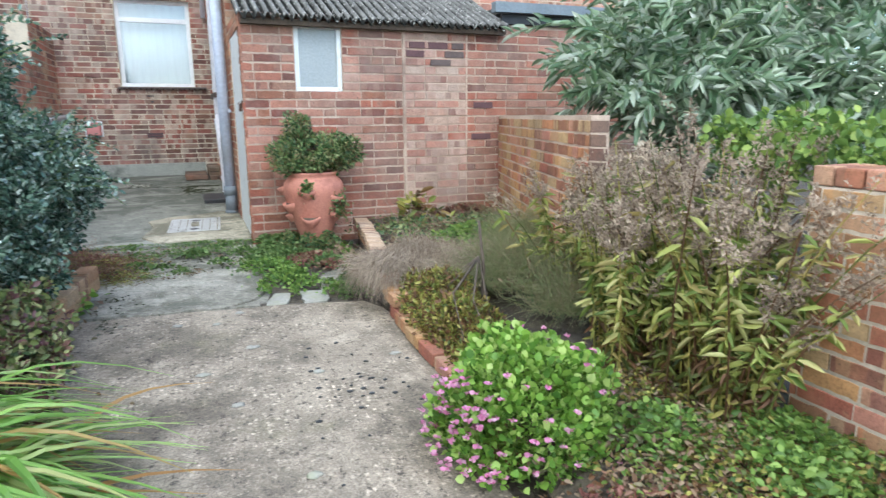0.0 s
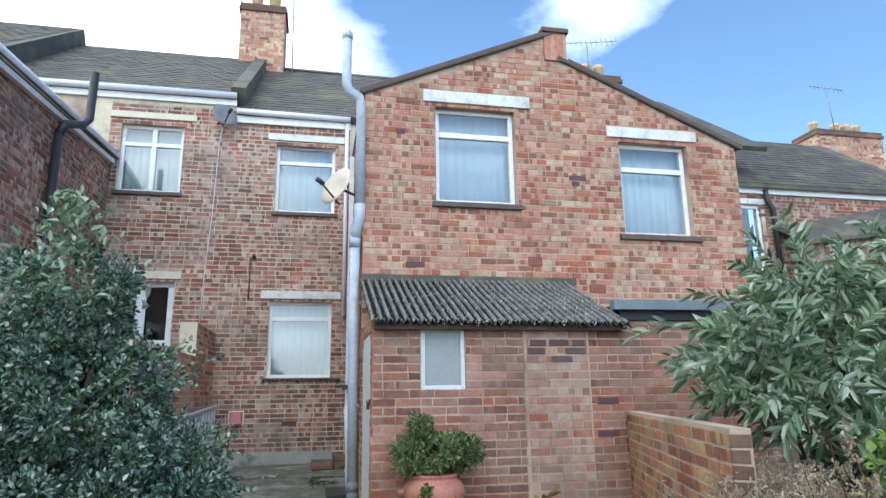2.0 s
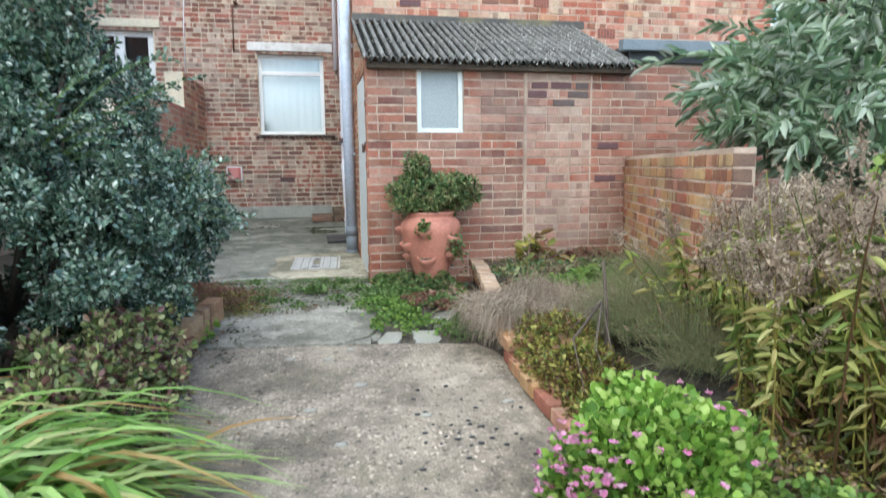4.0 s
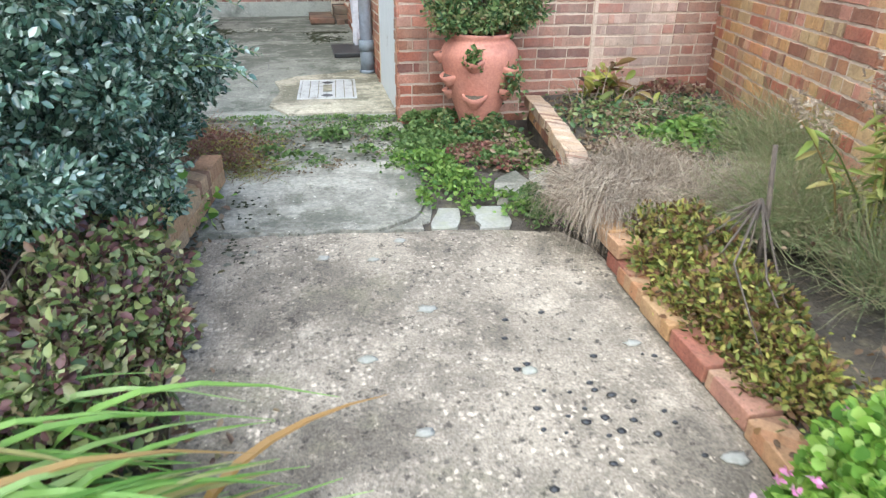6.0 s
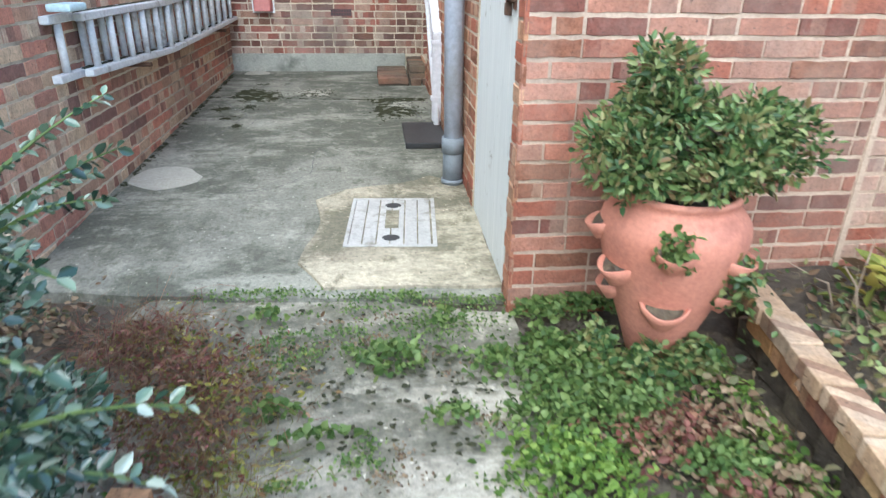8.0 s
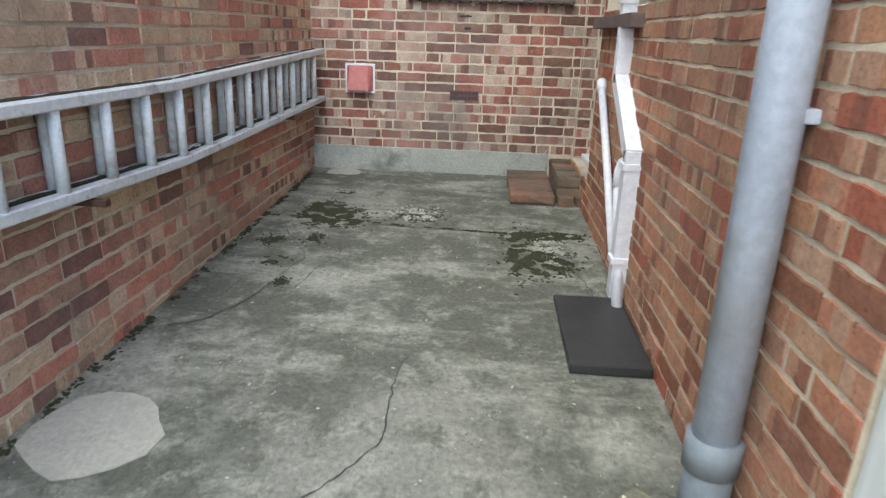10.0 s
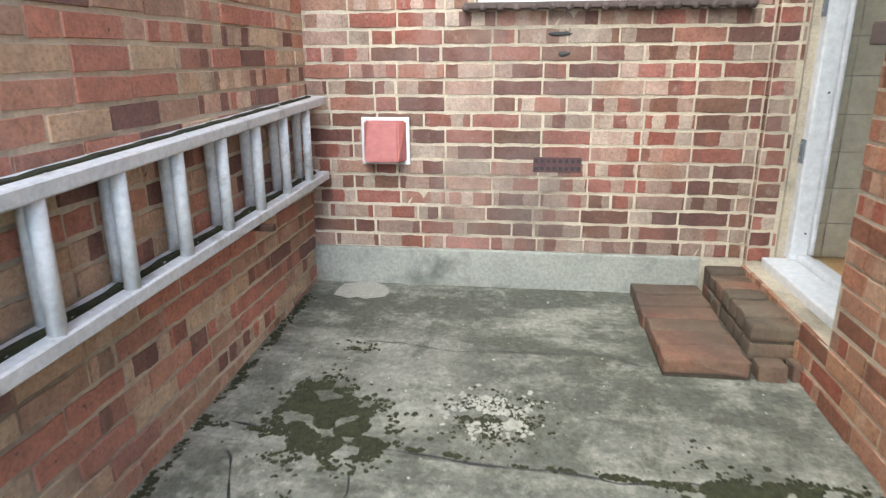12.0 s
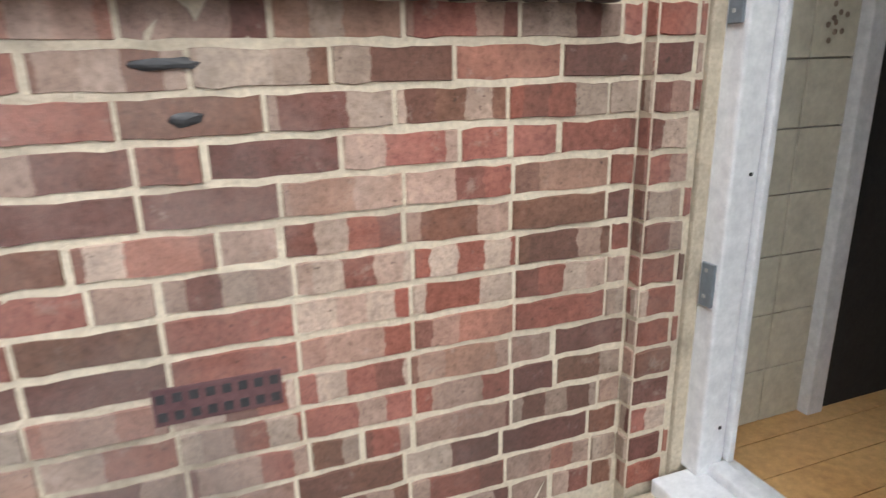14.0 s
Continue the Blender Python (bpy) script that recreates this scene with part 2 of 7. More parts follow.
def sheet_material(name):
    """Old corrugated cement: grey crests spotted with lichen, hollows black with moss and painted shade."""
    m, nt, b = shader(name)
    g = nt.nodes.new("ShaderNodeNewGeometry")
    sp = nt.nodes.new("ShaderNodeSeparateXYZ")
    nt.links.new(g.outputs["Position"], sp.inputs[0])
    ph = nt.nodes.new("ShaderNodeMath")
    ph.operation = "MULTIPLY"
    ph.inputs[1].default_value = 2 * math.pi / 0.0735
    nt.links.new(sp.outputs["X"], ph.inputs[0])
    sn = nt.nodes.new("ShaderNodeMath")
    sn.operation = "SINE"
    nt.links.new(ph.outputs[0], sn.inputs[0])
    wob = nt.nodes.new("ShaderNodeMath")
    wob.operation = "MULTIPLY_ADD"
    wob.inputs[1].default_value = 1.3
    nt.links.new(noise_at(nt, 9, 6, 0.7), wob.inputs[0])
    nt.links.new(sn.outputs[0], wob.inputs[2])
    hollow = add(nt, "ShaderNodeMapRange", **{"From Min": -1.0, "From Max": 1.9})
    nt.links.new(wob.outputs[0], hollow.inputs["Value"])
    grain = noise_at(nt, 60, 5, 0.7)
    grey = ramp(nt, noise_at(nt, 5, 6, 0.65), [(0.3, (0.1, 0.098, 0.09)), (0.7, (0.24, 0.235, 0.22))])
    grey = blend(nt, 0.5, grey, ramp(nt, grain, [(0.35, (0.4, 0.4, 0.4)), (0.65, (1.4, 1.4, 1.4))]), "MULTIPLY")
    # the sine mask puts the corrugation's shading into the colour, with moss
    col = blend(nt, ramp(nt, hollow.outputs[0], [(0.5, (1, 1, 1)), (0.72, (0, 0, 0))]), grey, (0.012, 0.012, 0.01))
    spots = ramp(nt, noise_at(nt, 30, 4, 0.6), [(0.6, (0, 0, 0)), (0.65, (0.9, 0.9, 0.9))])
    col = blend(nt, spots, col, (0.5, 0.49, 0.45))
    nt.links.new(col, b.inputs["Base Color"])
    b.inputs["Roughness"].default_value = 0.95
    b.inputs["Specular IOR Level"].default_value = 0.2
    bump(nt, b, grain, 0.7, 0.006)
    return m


def painted_wood(name, c1, c2):
    """Old white paint: upright streaks, dirt and small bare places."""
    m, nt, b = shader(name)
    streak = noise_at(nt, 1.0, 6, 0.65, (38, 38, 1.6))
    col = ramp(nt, streak, [(0.3, tuple(c * 0.92 for c in c1)), (0.55, c1), (0.75, c2)])
    col = blend(nt, ramp(nt, noise_at(nt, 1.0, 7, 0.7, (14, 14, 3.5)), [(0.58, (0, 0, 0)), (0.7, (0.6, 0.6, 0.6))]), col, (0.42, 0.45, 0.45))
    col = blend(nt, ramp(nt, noise_at(nt, 7, 8, 0.75), [(0.62, (0, 0, 0)), (0.66, (0.9, 0.9, 0.9))]), col, (0.3, 0.28, 0.25))
    nt.links.new(col, b.inputs["Base Color"])
    b.inputs["Roughness"].default_value = 0.6
    bump(nt, b, streak, 0.1, 0.003)
    return m


def yard_material(name, base):
    """Trowelled concrete, weathered: broad damp stains, paler rubbed streaks, grit and small pits."""
    m, nt, b = shader(name)
    col = ramp(nt, noise_at(nt, 2.2, 8, 0.62), [(0.3, tuple(c * 0.72 for c in base)), (0.7, tuple(c * 1.18 for c in base))])
    col = blend(nt, ramp(nt, noise_at(nt, 1.15, 9, 0.6), [(0.44, (0, 0, 0)), (0.52, (0.85, 0.85, 0.85))]), col, tuple(c * f for c, f in zip(base, (0.4, 0.42, 0.39))))
    col = blend(nt, ramp(nt, noise_at(nt, 1.7, 9, 0.7, (0.6, 1.5, 1)), [(0.5, (0, 0, 0)), (0.62, (0.7, 0.7, 0.7))]), col, tuple(c * 1.55 for c in base))
    col = blend(nt, ramp(nt, noise_at(nt, 7, 8, 0.72), [(0.52, (0, 0, 0)), (0.66, (0.6, 0.6, 0.6))]), col, tuple(c * 1.6 for c in base))
    col = blend(nt, ramp(nt, noise_at(nt, 6, 9, 0.75, (1.4, 0.8, 1)), [(0.53, (0, 0, 0)), (0.62, (0.7, 0.7, 0.7))]), col, tuple(c * f for c, f in zip(base, (0.4, 0.42, 0.36))))
    grit = noise_at(nt, 48, 6, 0.75)
    col = blend(nt, 0.6, col, ramp(nt, grit, [(0.36, (0.5, 0.5, 0.5)), (0.64, (1.3, 1.3, 1.28))]), "MULTIPLY")
    col = blend(nt, ramp(nt, noise_at(nt, 55, 2, 0.5), [(0.7, (0, 0, 0)), (0.74, (0.8, 0.8, 0.8))]), col, (0.055, 0.055, 0.045))
    col = blend(nt, ramp(nt, noise_at(nt, 41, 2, 0.5), [(0.71, (0, 0, 0)), (0.75, (0.8, 0.8, 0.8))]), col, tuple(min(1, c * 2.1) for c in base))
    nt.links.new(col, b.inputs["Base Color"])
    b.inputs["Roughness"].default_value = 0.85
    b.inputs["Specular IOR Level"].default_value = 0.3
    bump(nt, b, blend(nt, 0.5, grit, noise_at(nt, 9, 6, 0.65)), 0.5, 0.008)
    return m


RED, DARK, SALMON, CREAM, BROWN = (0.38, 0.13, 0.085), (0.2, 0.08, 0.062), (0.5, 0.23, 0.165), (0.54, 0.41, 0.29), (0.28, 0.125, 0.08)
M = dict(
    brick_back=brick_material("brick_back", [(0.32, 0.11, 0.075), (0.23, 0.105, 0.07), (0.43, 0.19, 0.135), (0.33, 0.115, 0.08), (0.38, 0.14, 0.105), (0.24, 0.12, 0.08), (0.42, 0.24, 0.17), (0.19, 0.08, 0.065), (0.4, 0.15, 0.115), (0.22, 0.1, 0.08), (0.36, 0.12, 0.085)], 0.85, (0.62, 0.5, 0.4), wash=(0.62, 0.57, 0.52), wash_amount=0.28, soot=0.65, sat=0.95, share=0.75),
    brick_left=brick_material("brick_left", [(0.58, 0.22, 0.14), (0.48, 0.21, 0.14), (0.7, 0.5, 0.31), (0.28, 0.13, 0.1), (0.64, 0.42, 0.25), (0.6, 0.28, 0.17), (0.52, 0.3, 0.19), (0.6, 0.22, 0.13)], 0.9, (0.78, 0.6, 0.4), soot=0.4, wash=(0.5, 0.45, 0.38), wash_amount=0.1, sat=0.88, share=0.4),
    brick_gable=brick_material("brick_gable", [RED, SALMON, CREAM, RED, BROWN, SALMON, (0.47, 0.25, 0.15), (0.42, 0.17, 0.11)], 0.8, (0.6, 0.42, 0.31), wash_amount=0.12, soot=0.2, share=0.9),
    brick_outhouse=brick_material("brick_outhouse", [(0.37, 0.13, 0.085), (0.44, 0.21, 0.15), (0.32, 0.13, 0.09), BROWN, (0.4, 0.22, 0.165), DARK, (0.42, 0.17, 0.115)], 0.4, (0.46, 0.32, 0.24), wash=(0.46, 0.39, 0.33), wash_amount=0.4, soot=0.6, share=0.35),
    brick_pale=brick_material("brick_pale", [SALMON, (0.48, 0.3, 0.23), RED, (0.5, 0.36, 0.28), (0.42, 0.22, 0.17), (0.3, 0.16, 0.13)], 0.6, (0.6, 0.48, 0.39), wash=(0.56, 0.47, 0.4), wash_amount=0.55, soot=0.5),
    brick_buff=brick_material("brick_buff", [(0.52, 0.33, 0.18), (0.54, 0.39, 0.24), (0.47, 0.27, 0.15), (0.53, 0.37, 0.22)], 0.4, (0.6, 0.46, 0.31), wash=(0.5, 0.4, 0.28), soot=0.15, share=0.2),
    brick_side=brick_material("brick_side", [(0.47, 0.22, 0.14), RED, (0.47, 0.25, 0.15), BROWN, (0.44, 0.23, 0.15)], 0.6, (0.55, 0.39, 0.28), soot=0.45, share=0.5),
    brick_garden=brick_material("brick_garden", [(0.48, 0.22, 0.11), RED, SALMON, (0.52, 0.29, 0.13), BROWN, (0.5, 0.34, 0.18)], 0.55, (0.56, 0.4, 0.24), wash=(0.5, 0.36, 0.16), wash_amount=0.4, soot=0.5, share=0.45),
    brick_edging=brick_material("brick_edging", [(0.45, 0.28, 0.17), (0.5, 0.35, 0.23), (0.42, 0.22, 0.14)], 0.5, (0.58, 0.48, 0.38), soot=0.5, wash=(0.5, 0.46, 0.4), wash_amount=0.5),
    brick_step=brick_material("brick_step", [(0.2, 0.1, 0.07), (0.15, 0.09, 0.065), (0.28, 0.125, 0.085), (0.12, 0.085, 0.065), (0.22, 0.13, 0.09)], 0.35, (0.34, 0.26, 0.19), soot=0.9, wash=(0.28, 0.25, 0.17), wash_amount=0.5, share=0.2),
    mortar=surface("mortar", (0.46, 0.39, 0.29), (0.64, 0.56, 0.43), 4, 0.95, 80, 0.8, (0.2, 0.17, 0.13), 1.6, dirt_at=(0.5, 0.68)),
    mortar_cream=surface("mortar_cream", (0.53, 0.455, 0.345), (0.7, 0.62, 0.48), 4, 0.95, 80, 0.8, (0.22, 0.18, 0.14), 1.6, dirt_at=(0.52, 0.7)),
    mortar_dark=surface("mortar_dark", (0.42, 0.36, 0.28), (0.6, 0.52, 0.41), 3, 0.95, 80, 0.5, (0.15, 0.13, 0.11), 1.4),
    mortar_rose=surface("mortar_rose", (0.4, 0.3, 0.23), (0.56, 0.44, 0.34), 3, 0.95, 80, 0.5, (0.2, 0.14, 0.11), 1.4),
    upvc=surface("upvc", (0.74, 0.76, 0.79), (0.82, 0.83, 0.85), 2, 0.35, 30, 0.02, (0.6, 0.6, 0.58), 2.5, dirt_at=(0.58, 0.9)),
    stone=surface("painted_stone", (0.62, 0.61, 0.6), (0.74, 0.73, 0.71), 5, 0.85, 40, 0.3, (0.4, 0.38, 0.35), 4),
    cream=surface("cream_lintel", (0.62, 0.56, 0.43), (0.7, 0.64, 0.5), 5, 0.85, 40, 0.3),
    sill=surface("sill", (0.07, 0.055, 0.05), (0.14, 0.1, 0.09), 8, 0.8, 50, 0.4),
    glass=glass_material("glass"),
    frosted=surface("frosted_glass", (0.25, 0.28, 0.29), (0.31, 0.34, 0.35), 2, 0.25, 60, 0.05),
    # bluish so that it carries the sky mirrored in the panes too
    curtain=surface("net_curtain", (0.4, 0.48, 0.54), (0.52, 0.6, 0.66), 4, 0.9, 30, 0.1),
    # near-black paint for the shade inside rooms
    room_shade=surface("room_shade", (0.018, 0.018, 0.018), (0.035, 0.03, 0.028), 2, 0.9),
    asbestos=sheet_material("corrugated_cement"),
    slate=surface("slate", (0.05, 0.046, 0.042), (0.11, 0.1, 0.085), 3, 0.75, 50, 0.4, (0.17, 0.15, 0.08), 2),
    pipe_grey=surface("grey_plastic", (0.4, 0.45, 0.55), (0.5, 0.55, 0.64), 3, 0.45, 30, 0.05, (0.3, 0.3, 0.3), 3),
    pipe_dark=surface("dark_grey_plastic", (0.16, 0.19, 0.22), (0.22, 0.25, 0.28), 6, 0.5, 30, 0.1),
    pipe_white=surface("white_plastic", (0.68, 0.69, 0.75), (0.78, 0.78, 0.83), 3, 0.4, 30, 0.03, (0.5, 0.5, 0.5), 5, dirt_at=(0.6, 0.85)),
    black=surface("black_plastic", (0.02, 0.02, 0.022), (0.04, 0.04, 0.042), 6, 0.5, 50, 0.1),
    iron=surface("rusty_iron", (0.07, 0.045, 0.035), (0.16, 0.08, 0.05), 20, 0.7, 90, 0.4, metal=0.4),
    door=painted_wood("white_painted_wood", (0.66, 0.69, 0.69), (0.78, 0.79, 0.78)),
    concrete=yard_material("concrete", (0.23, 0.226, 0.19)),
    patch=yard_material("cement_patch", (0.35, 0.31, 0.235)),
    plinth=surface("cement_plinth", (0.27, 0.28, 0.25), (0.42, 0.42, 0.37), 2.5, 0.92, 60, 0.4, (0.14, 0.15, 0.13), 4),
    path=aggregate_material("aggregate_path", (0.33, 0.275, 0.21), (0.5, 0.41, 0.315), (0.06, 0.05, 0.042), (0.22, 0.2, 0.12), 1.0),
    slab=yard_material("old_slab", (0.31, 0.285, 0.235)),
    slab_white=surface("pale_slab", (0.27, 0.26, 0.22), (0.39, 0.37, 0.32), 5, 0.9, 60, 0.4, (0.3, 0.3, 0.2), 6),
    soil=surface("soil", (0.045, 0.035, 0.027), (0.1, 0.08, 0.06), 6, 0.95, 30, 0.9, (0.16, 0.13, 0.08), 9, dist=0.03),
    pale_cement=surface("pale_cement", (0.32, 0.31, 0.26), (0.44, 0.42, 0.36), 5, 0.9, 60, 0.3, (0.3, 0.29, 0.25), 5),
    moss=surface("moss", (0.012, 0.014, 0.007), (0.05, 0.052, 0.02), 40, 0.95, 60, 0.9, dist=0.01),
    terracotta=surface("terracotta", (0.46, 0.17, 0.115), (0.56, 0.25, 0.18), 4, 0.75, 60, 0.15, (0.33, 0.13, 0.095), 7, dirt_at=(0.52, 0.72)),
    galv=surface("galvanised_steel", (0.4, 0.4, 0.39), (0.56, 0.55, 0.53), 6, 0.5, 60, 0.2, (0.22, 0.2, 0.16), 9, metal=0.3, dirt_at=(0.52, 0.68)),
    ladder=surface("weathered_white_paint", (0.58, 0.6, 0.61), (0.72, 0.73, 0.73), 5, 0.6, 50, 0.3, (0.22, 0.19, 0.16), 7, dirt_at=(0.56, 0.74)),
    vent_red=surface("red_plastic", (0.40, 0.12, 0.11), (0.46, 0.15, 0.13), 5, 0.5, 30, 0.05),
    vent_brick=surface("clay_vent", (0.09, 0.045, 0.05), (0.13, 0.065, 0.065), 12, 0.8, 60, 0.3),
    clay=surface("clay_vent_red", (0.26, 0.08, 0.05), (0.34, 0.12, 0.07), 12, 0.8, 60, 0.3),
    tile=surface("cream_tile", (0.62, 0.58, 0.46), (0.68, 0.64, 0.52), 2, 0.25, 20, 0.02),
    grout=surface("grout", (0.42, 0.4, 0.35), (0.5, 0.48, 0.42), 10, 0.9),
    laminate=surface("wood_floor", (0.56, 0.3, 0.11), (0.7, 0.44, 0.19), 4, 0.35, 40, 0.05),
    bark=surface("bark", (0.06, 0.045, 0.035), (0.13, 0.1, 0.075), 15, 0.95, 60, 0.8),
    twig=surface("dry_twig", (0.2, 0.15, 0.11), (0.36, 0.28, 0.21), 12, 0.95),
    pot_clay=surface("chimney_clay", (0.5, 0.36, 0.2), (0.6, 0.45, 0.27), 6, 0.9),
    dish=surface("dish_enamel", (0.5, 0.43, 0.33), (0.6, 0.53, 0.42), 4, 0.5),
    dish_grey=surface("dish_grey", (0.16, 0.16, 0.17), (0.22, 0.22, 0.23), 4, 0.5),
    blue=surface("pale_blue_plastic", (0.5, 0.68, 0.74), (0.58, 0.75, 0.8), 4, 0.5),
    # the palest tone is painted sheen, for glints on the glossy leaves
    leaf_dark=leaf_material("leaf_dark", [(0.022, 0.05, 0.033), (0.055, 0.105, 0.068), (0.11, 0.185, 0.118), (0.19, 0.28, 0.19), (0.46, 0.52, 0.43)], 0.22, 0.2, 0.9),
    leaf_lance=leaf_material("leaf_lance", [(0.06, 0.12, 0.05), (0.15, 0.24, 0.12), (0.27, 0.36, 0.21), (0.38, 0.45, 0.32), (0.55, 0.59, 0.48)], 0.3, 0.35, 0.7),
    leaf_golden=leaf_material("leaf_golden", [(0.13, 0.2, 0.045), (0.26, 0.34, 0.08), (0.46, 0.48, 0.13), (0.62, 0.6, 0.26), (0.4, 0.3, 0.1)], 0.5, 0.4),
    leaf_vine=leaf_material("leaf_vine", [(0.07, 0.13, 0.03), (0.15, 0.25, 0.05), (0.36, 0.46, 0.1)], 0.45, 0.35),
    leaf_bright=leaf_material("leaf_bright", [(0.07, 0.16, 0.025), (0.19, 0.35, 0.05), (0.3, 0.47, 0.08), (0.46, 0.58, 0.18)], 0.5, 0.35),
    leaf_weed=leaf_material("leaf_weed", [(0.07, 0.14, 0.03), (0.15, 0.26, 0.05), (0.3, 0.42, 0.1)], 0.5, 0.35),
    leaf_mid=leaf_material("leaf_mid", [(0.06, 0.12, 0.03), (0.13, 0.21, 0.06), (0.23, 0.31, 0.1)], 0.55, 0.3),
    leaf_yellow=leaf_material("leaf_yellow", [(0.07, 0.1, 0.025), (0.2, 0.23, 0.045), (0.44, 0.4, 0.1), (0.2, 0.1, 0.045), (0.1, 0.06, 0.03)], 0.55, 0.3),
    leaf_varieg=leaf_material("leaf_variegated", [(0.06, 0.1, 0.035), (0.17, 0.21, 0.06), (0.42, 0.44, 0.19), (0.18, 0.08, 0.07), (0.1, 0.05, 0.05)], 0.5, 0.2),
    leaf_red=leaf_material("leaf_red", [(0.13, 0.045, 0.038), (0.26, 0.1, 0.075), (0.2, 0.16, 0.09), (0.38, 0.2, 0.13)], 0.6, 0.25),
    leaf_pot=leaf_material("leaf_pot", [(0.035, 0.08, 0.03), (0.08, 0.15, 0.05), (0.17, 0.26, 0.09), (0.3, 0.34, 0.14), (0.2, 0.13, 0.06)], 0.4, 0.3),
    leaf_litter=leaf_material("leaf_litter", [(0.1, 0.06, 0.04), (0.2, 0.13, 0.08), (0.3, 0.22, 0.14), (0.08, 0.1, 0.04)], 0.8, 0.1),
    seed=leaf_material("seed_heads", [(0.26, 0.19, 0.14), (0.4, 0.31, 0.23), (0.5, 0.41, 0.3)], 0.9, 0.3),
    dry=leaf_material("dry_stems", [(0.2, 0.15, 0.11), (0.34, 0.27, 0.2), (0.5, 0.41, 0.31)], 0.9, 0.2),
    grass=leaf_material("faded_grass", [(0.12, 0.17, 0.06), (0.23, 0.27, 0.12), (0.36, 0.34, 0.18), (0.26, 0.19, 0.13)], 0.7, 0.3),
    blade=leaf_material("blade", [(0.12, 0.24, 0.04), (0.2, 0.36, 0.07), (0.28, 0.45, 0.1), (0.38, 0.52, 0.18), (0.46, 0.52, 0.2), (0.4, 0.2, 0.07)], 0.35, 0.4),
    pink=leaf_material("pink_petals", [(0.55, 0.16, 0.32), (0.65, 0.28, 0.44), (0.62, 0.36, 0.47)], 0.7, 0.3),
)


# ---- mesh helpers ----
def link_mesh(name, me, mat, parent=None, label="", smooth=False):
    if mat is not None:
        me.materials.append(mat)
    if smooth:
        me.shade_smooth()
    ob = new(name, me)
    if parent is not None:
        ob.parent = parent
        if parent.parent is None:
            ob.matrix_parent_inverse = parent.matrix_basis.inverted()
    if label:
        ob["label"] = label
    return ob


def part(name, bm, mat, parent=None, label="", smooth=False):
    me = bpy.data.meshes.new(name)
    bm.to_mesh(me)
    bm.free()
    return link_mesh(name, me, mat, parent, label, smooth)


def raw(name, verts, faces, mat, parent=None, label="", smooth=False):
    me = bpy.data.meshes.new(name)
    me.from_pydata([tuple(v) for v in verts], [], [tuple(f) for f in faces])
    me.update()
    return link_mesh(name, me, mat, parent, label, smooth)


def thing(name, base, label, category, group="", kind=""):
    e = new(name)
    e.location = base
    e.empty_display_size = 0.1
    return tagged(e, label, category, group, kind)


def box(bm, lo, hi, bevel=0.0, m=None):
    r = bmesh.ops.create_cube(bm, size=1.0)
    vs = r["verts"]
    for v in vs:
        v.co = Vector([(l + h) / 2 + c * (h - l) for l, h, c in zip(lo, hi, v.co)])
    if bevel:
        es = list({e for v in vs for e in v.link_edges})
        r = bmesh.ops.bevel(bm, geom=es, offset=bevel, segments=2, affect="EDGES", profile=0.6)
        vs = r["verts"]
    if m is not None:
        for v in {v for v in vs}:
            v.co = m @ v.co
    return vs


def boxes(items, bevel=0.0):
    bm = bmesh.new()
    for lo, hi in items:
        box(bm, lo, hi, bevel)
    return bm


def tube(bm, pts, r, seg=12, square=False, cap=True):
    """A round (or square) tube along points; r may be one radius or one a point."""
    pts = [Vector(p) for p in pts]
    rs = r if isinstance(r, (list, tuple)) else [r] * len(pts)
    n = 4 if square else seg
    rings = []
    ref = None
    for i, p in enumerate(pts):
        d = (pts[min(i + 1, len(pts) - 1)] - pts[max(i - 1, 0)]).normalized()
        if ref is None:
            ref = d.orthogonal().normalized() if not square else (Vector((1, 0, 0)) if abs(d.x) < 0.9 else Vector((0, 1, 0)))
        s = (ref - d * ref.dot(d)).normalized()
        ref = s
        t = d.cross(s)
        k = rs[i] * (math.sqrt(2) if square else 1)
        off = math.pi / 4 if square else 0
        rings.append([bm.verts.new(p + s * math.cos(off + 2 * math.pi * j / n) * k + t * math.sin(off + 2 * math.pi * j / n) * k) for j in range(n)])
    for a_, b_ in zip(rings, rings[1:]):
        for j in range(n):
            bm.faces.new((a_[j], a_[(j + 1) % n], b_[(j + 1) % n], b_[j]))
    if cap:
        bm.faces.new(list(reversed(rings[0])))
        bm.faces.new(rings[-1])
    return bm


def pipe(name, pts, r, mat, parent, label="", seg=14, square=False):
    return part(name, tube(bmesh.new(), pts, r, seg, square), mat, parent, label, not square)


def lathe(bm, prof, seg=32, centre=(0, 0, 0), squash=None):
    cx, cy, cz = centre
    rings = []
    for r, z in prof:
        rings.append([bm.verts.new((cx + r * math.cos(2 * math.pi * j / seg), cy + r * math.sin(2 * math.pi * j / seg), cz + z)) for j in range(seg)])
    for a_, b_ in zip(rings, rings[1:]):
        for j in range(seg):
            bm.faces.new((a_[j], a_[(j + 1) % seg], b_[(j + 1) % seg], b_[j]))
    return bm


# ---- the lie of the land ----
def fl(y):
    return 0.13 + 0.036 * (y - 6.5)


XR, XL, OH, GB, BW = 0.61, -1.42, 5.94, 7.25, 10.965
COURSE = 0.0735


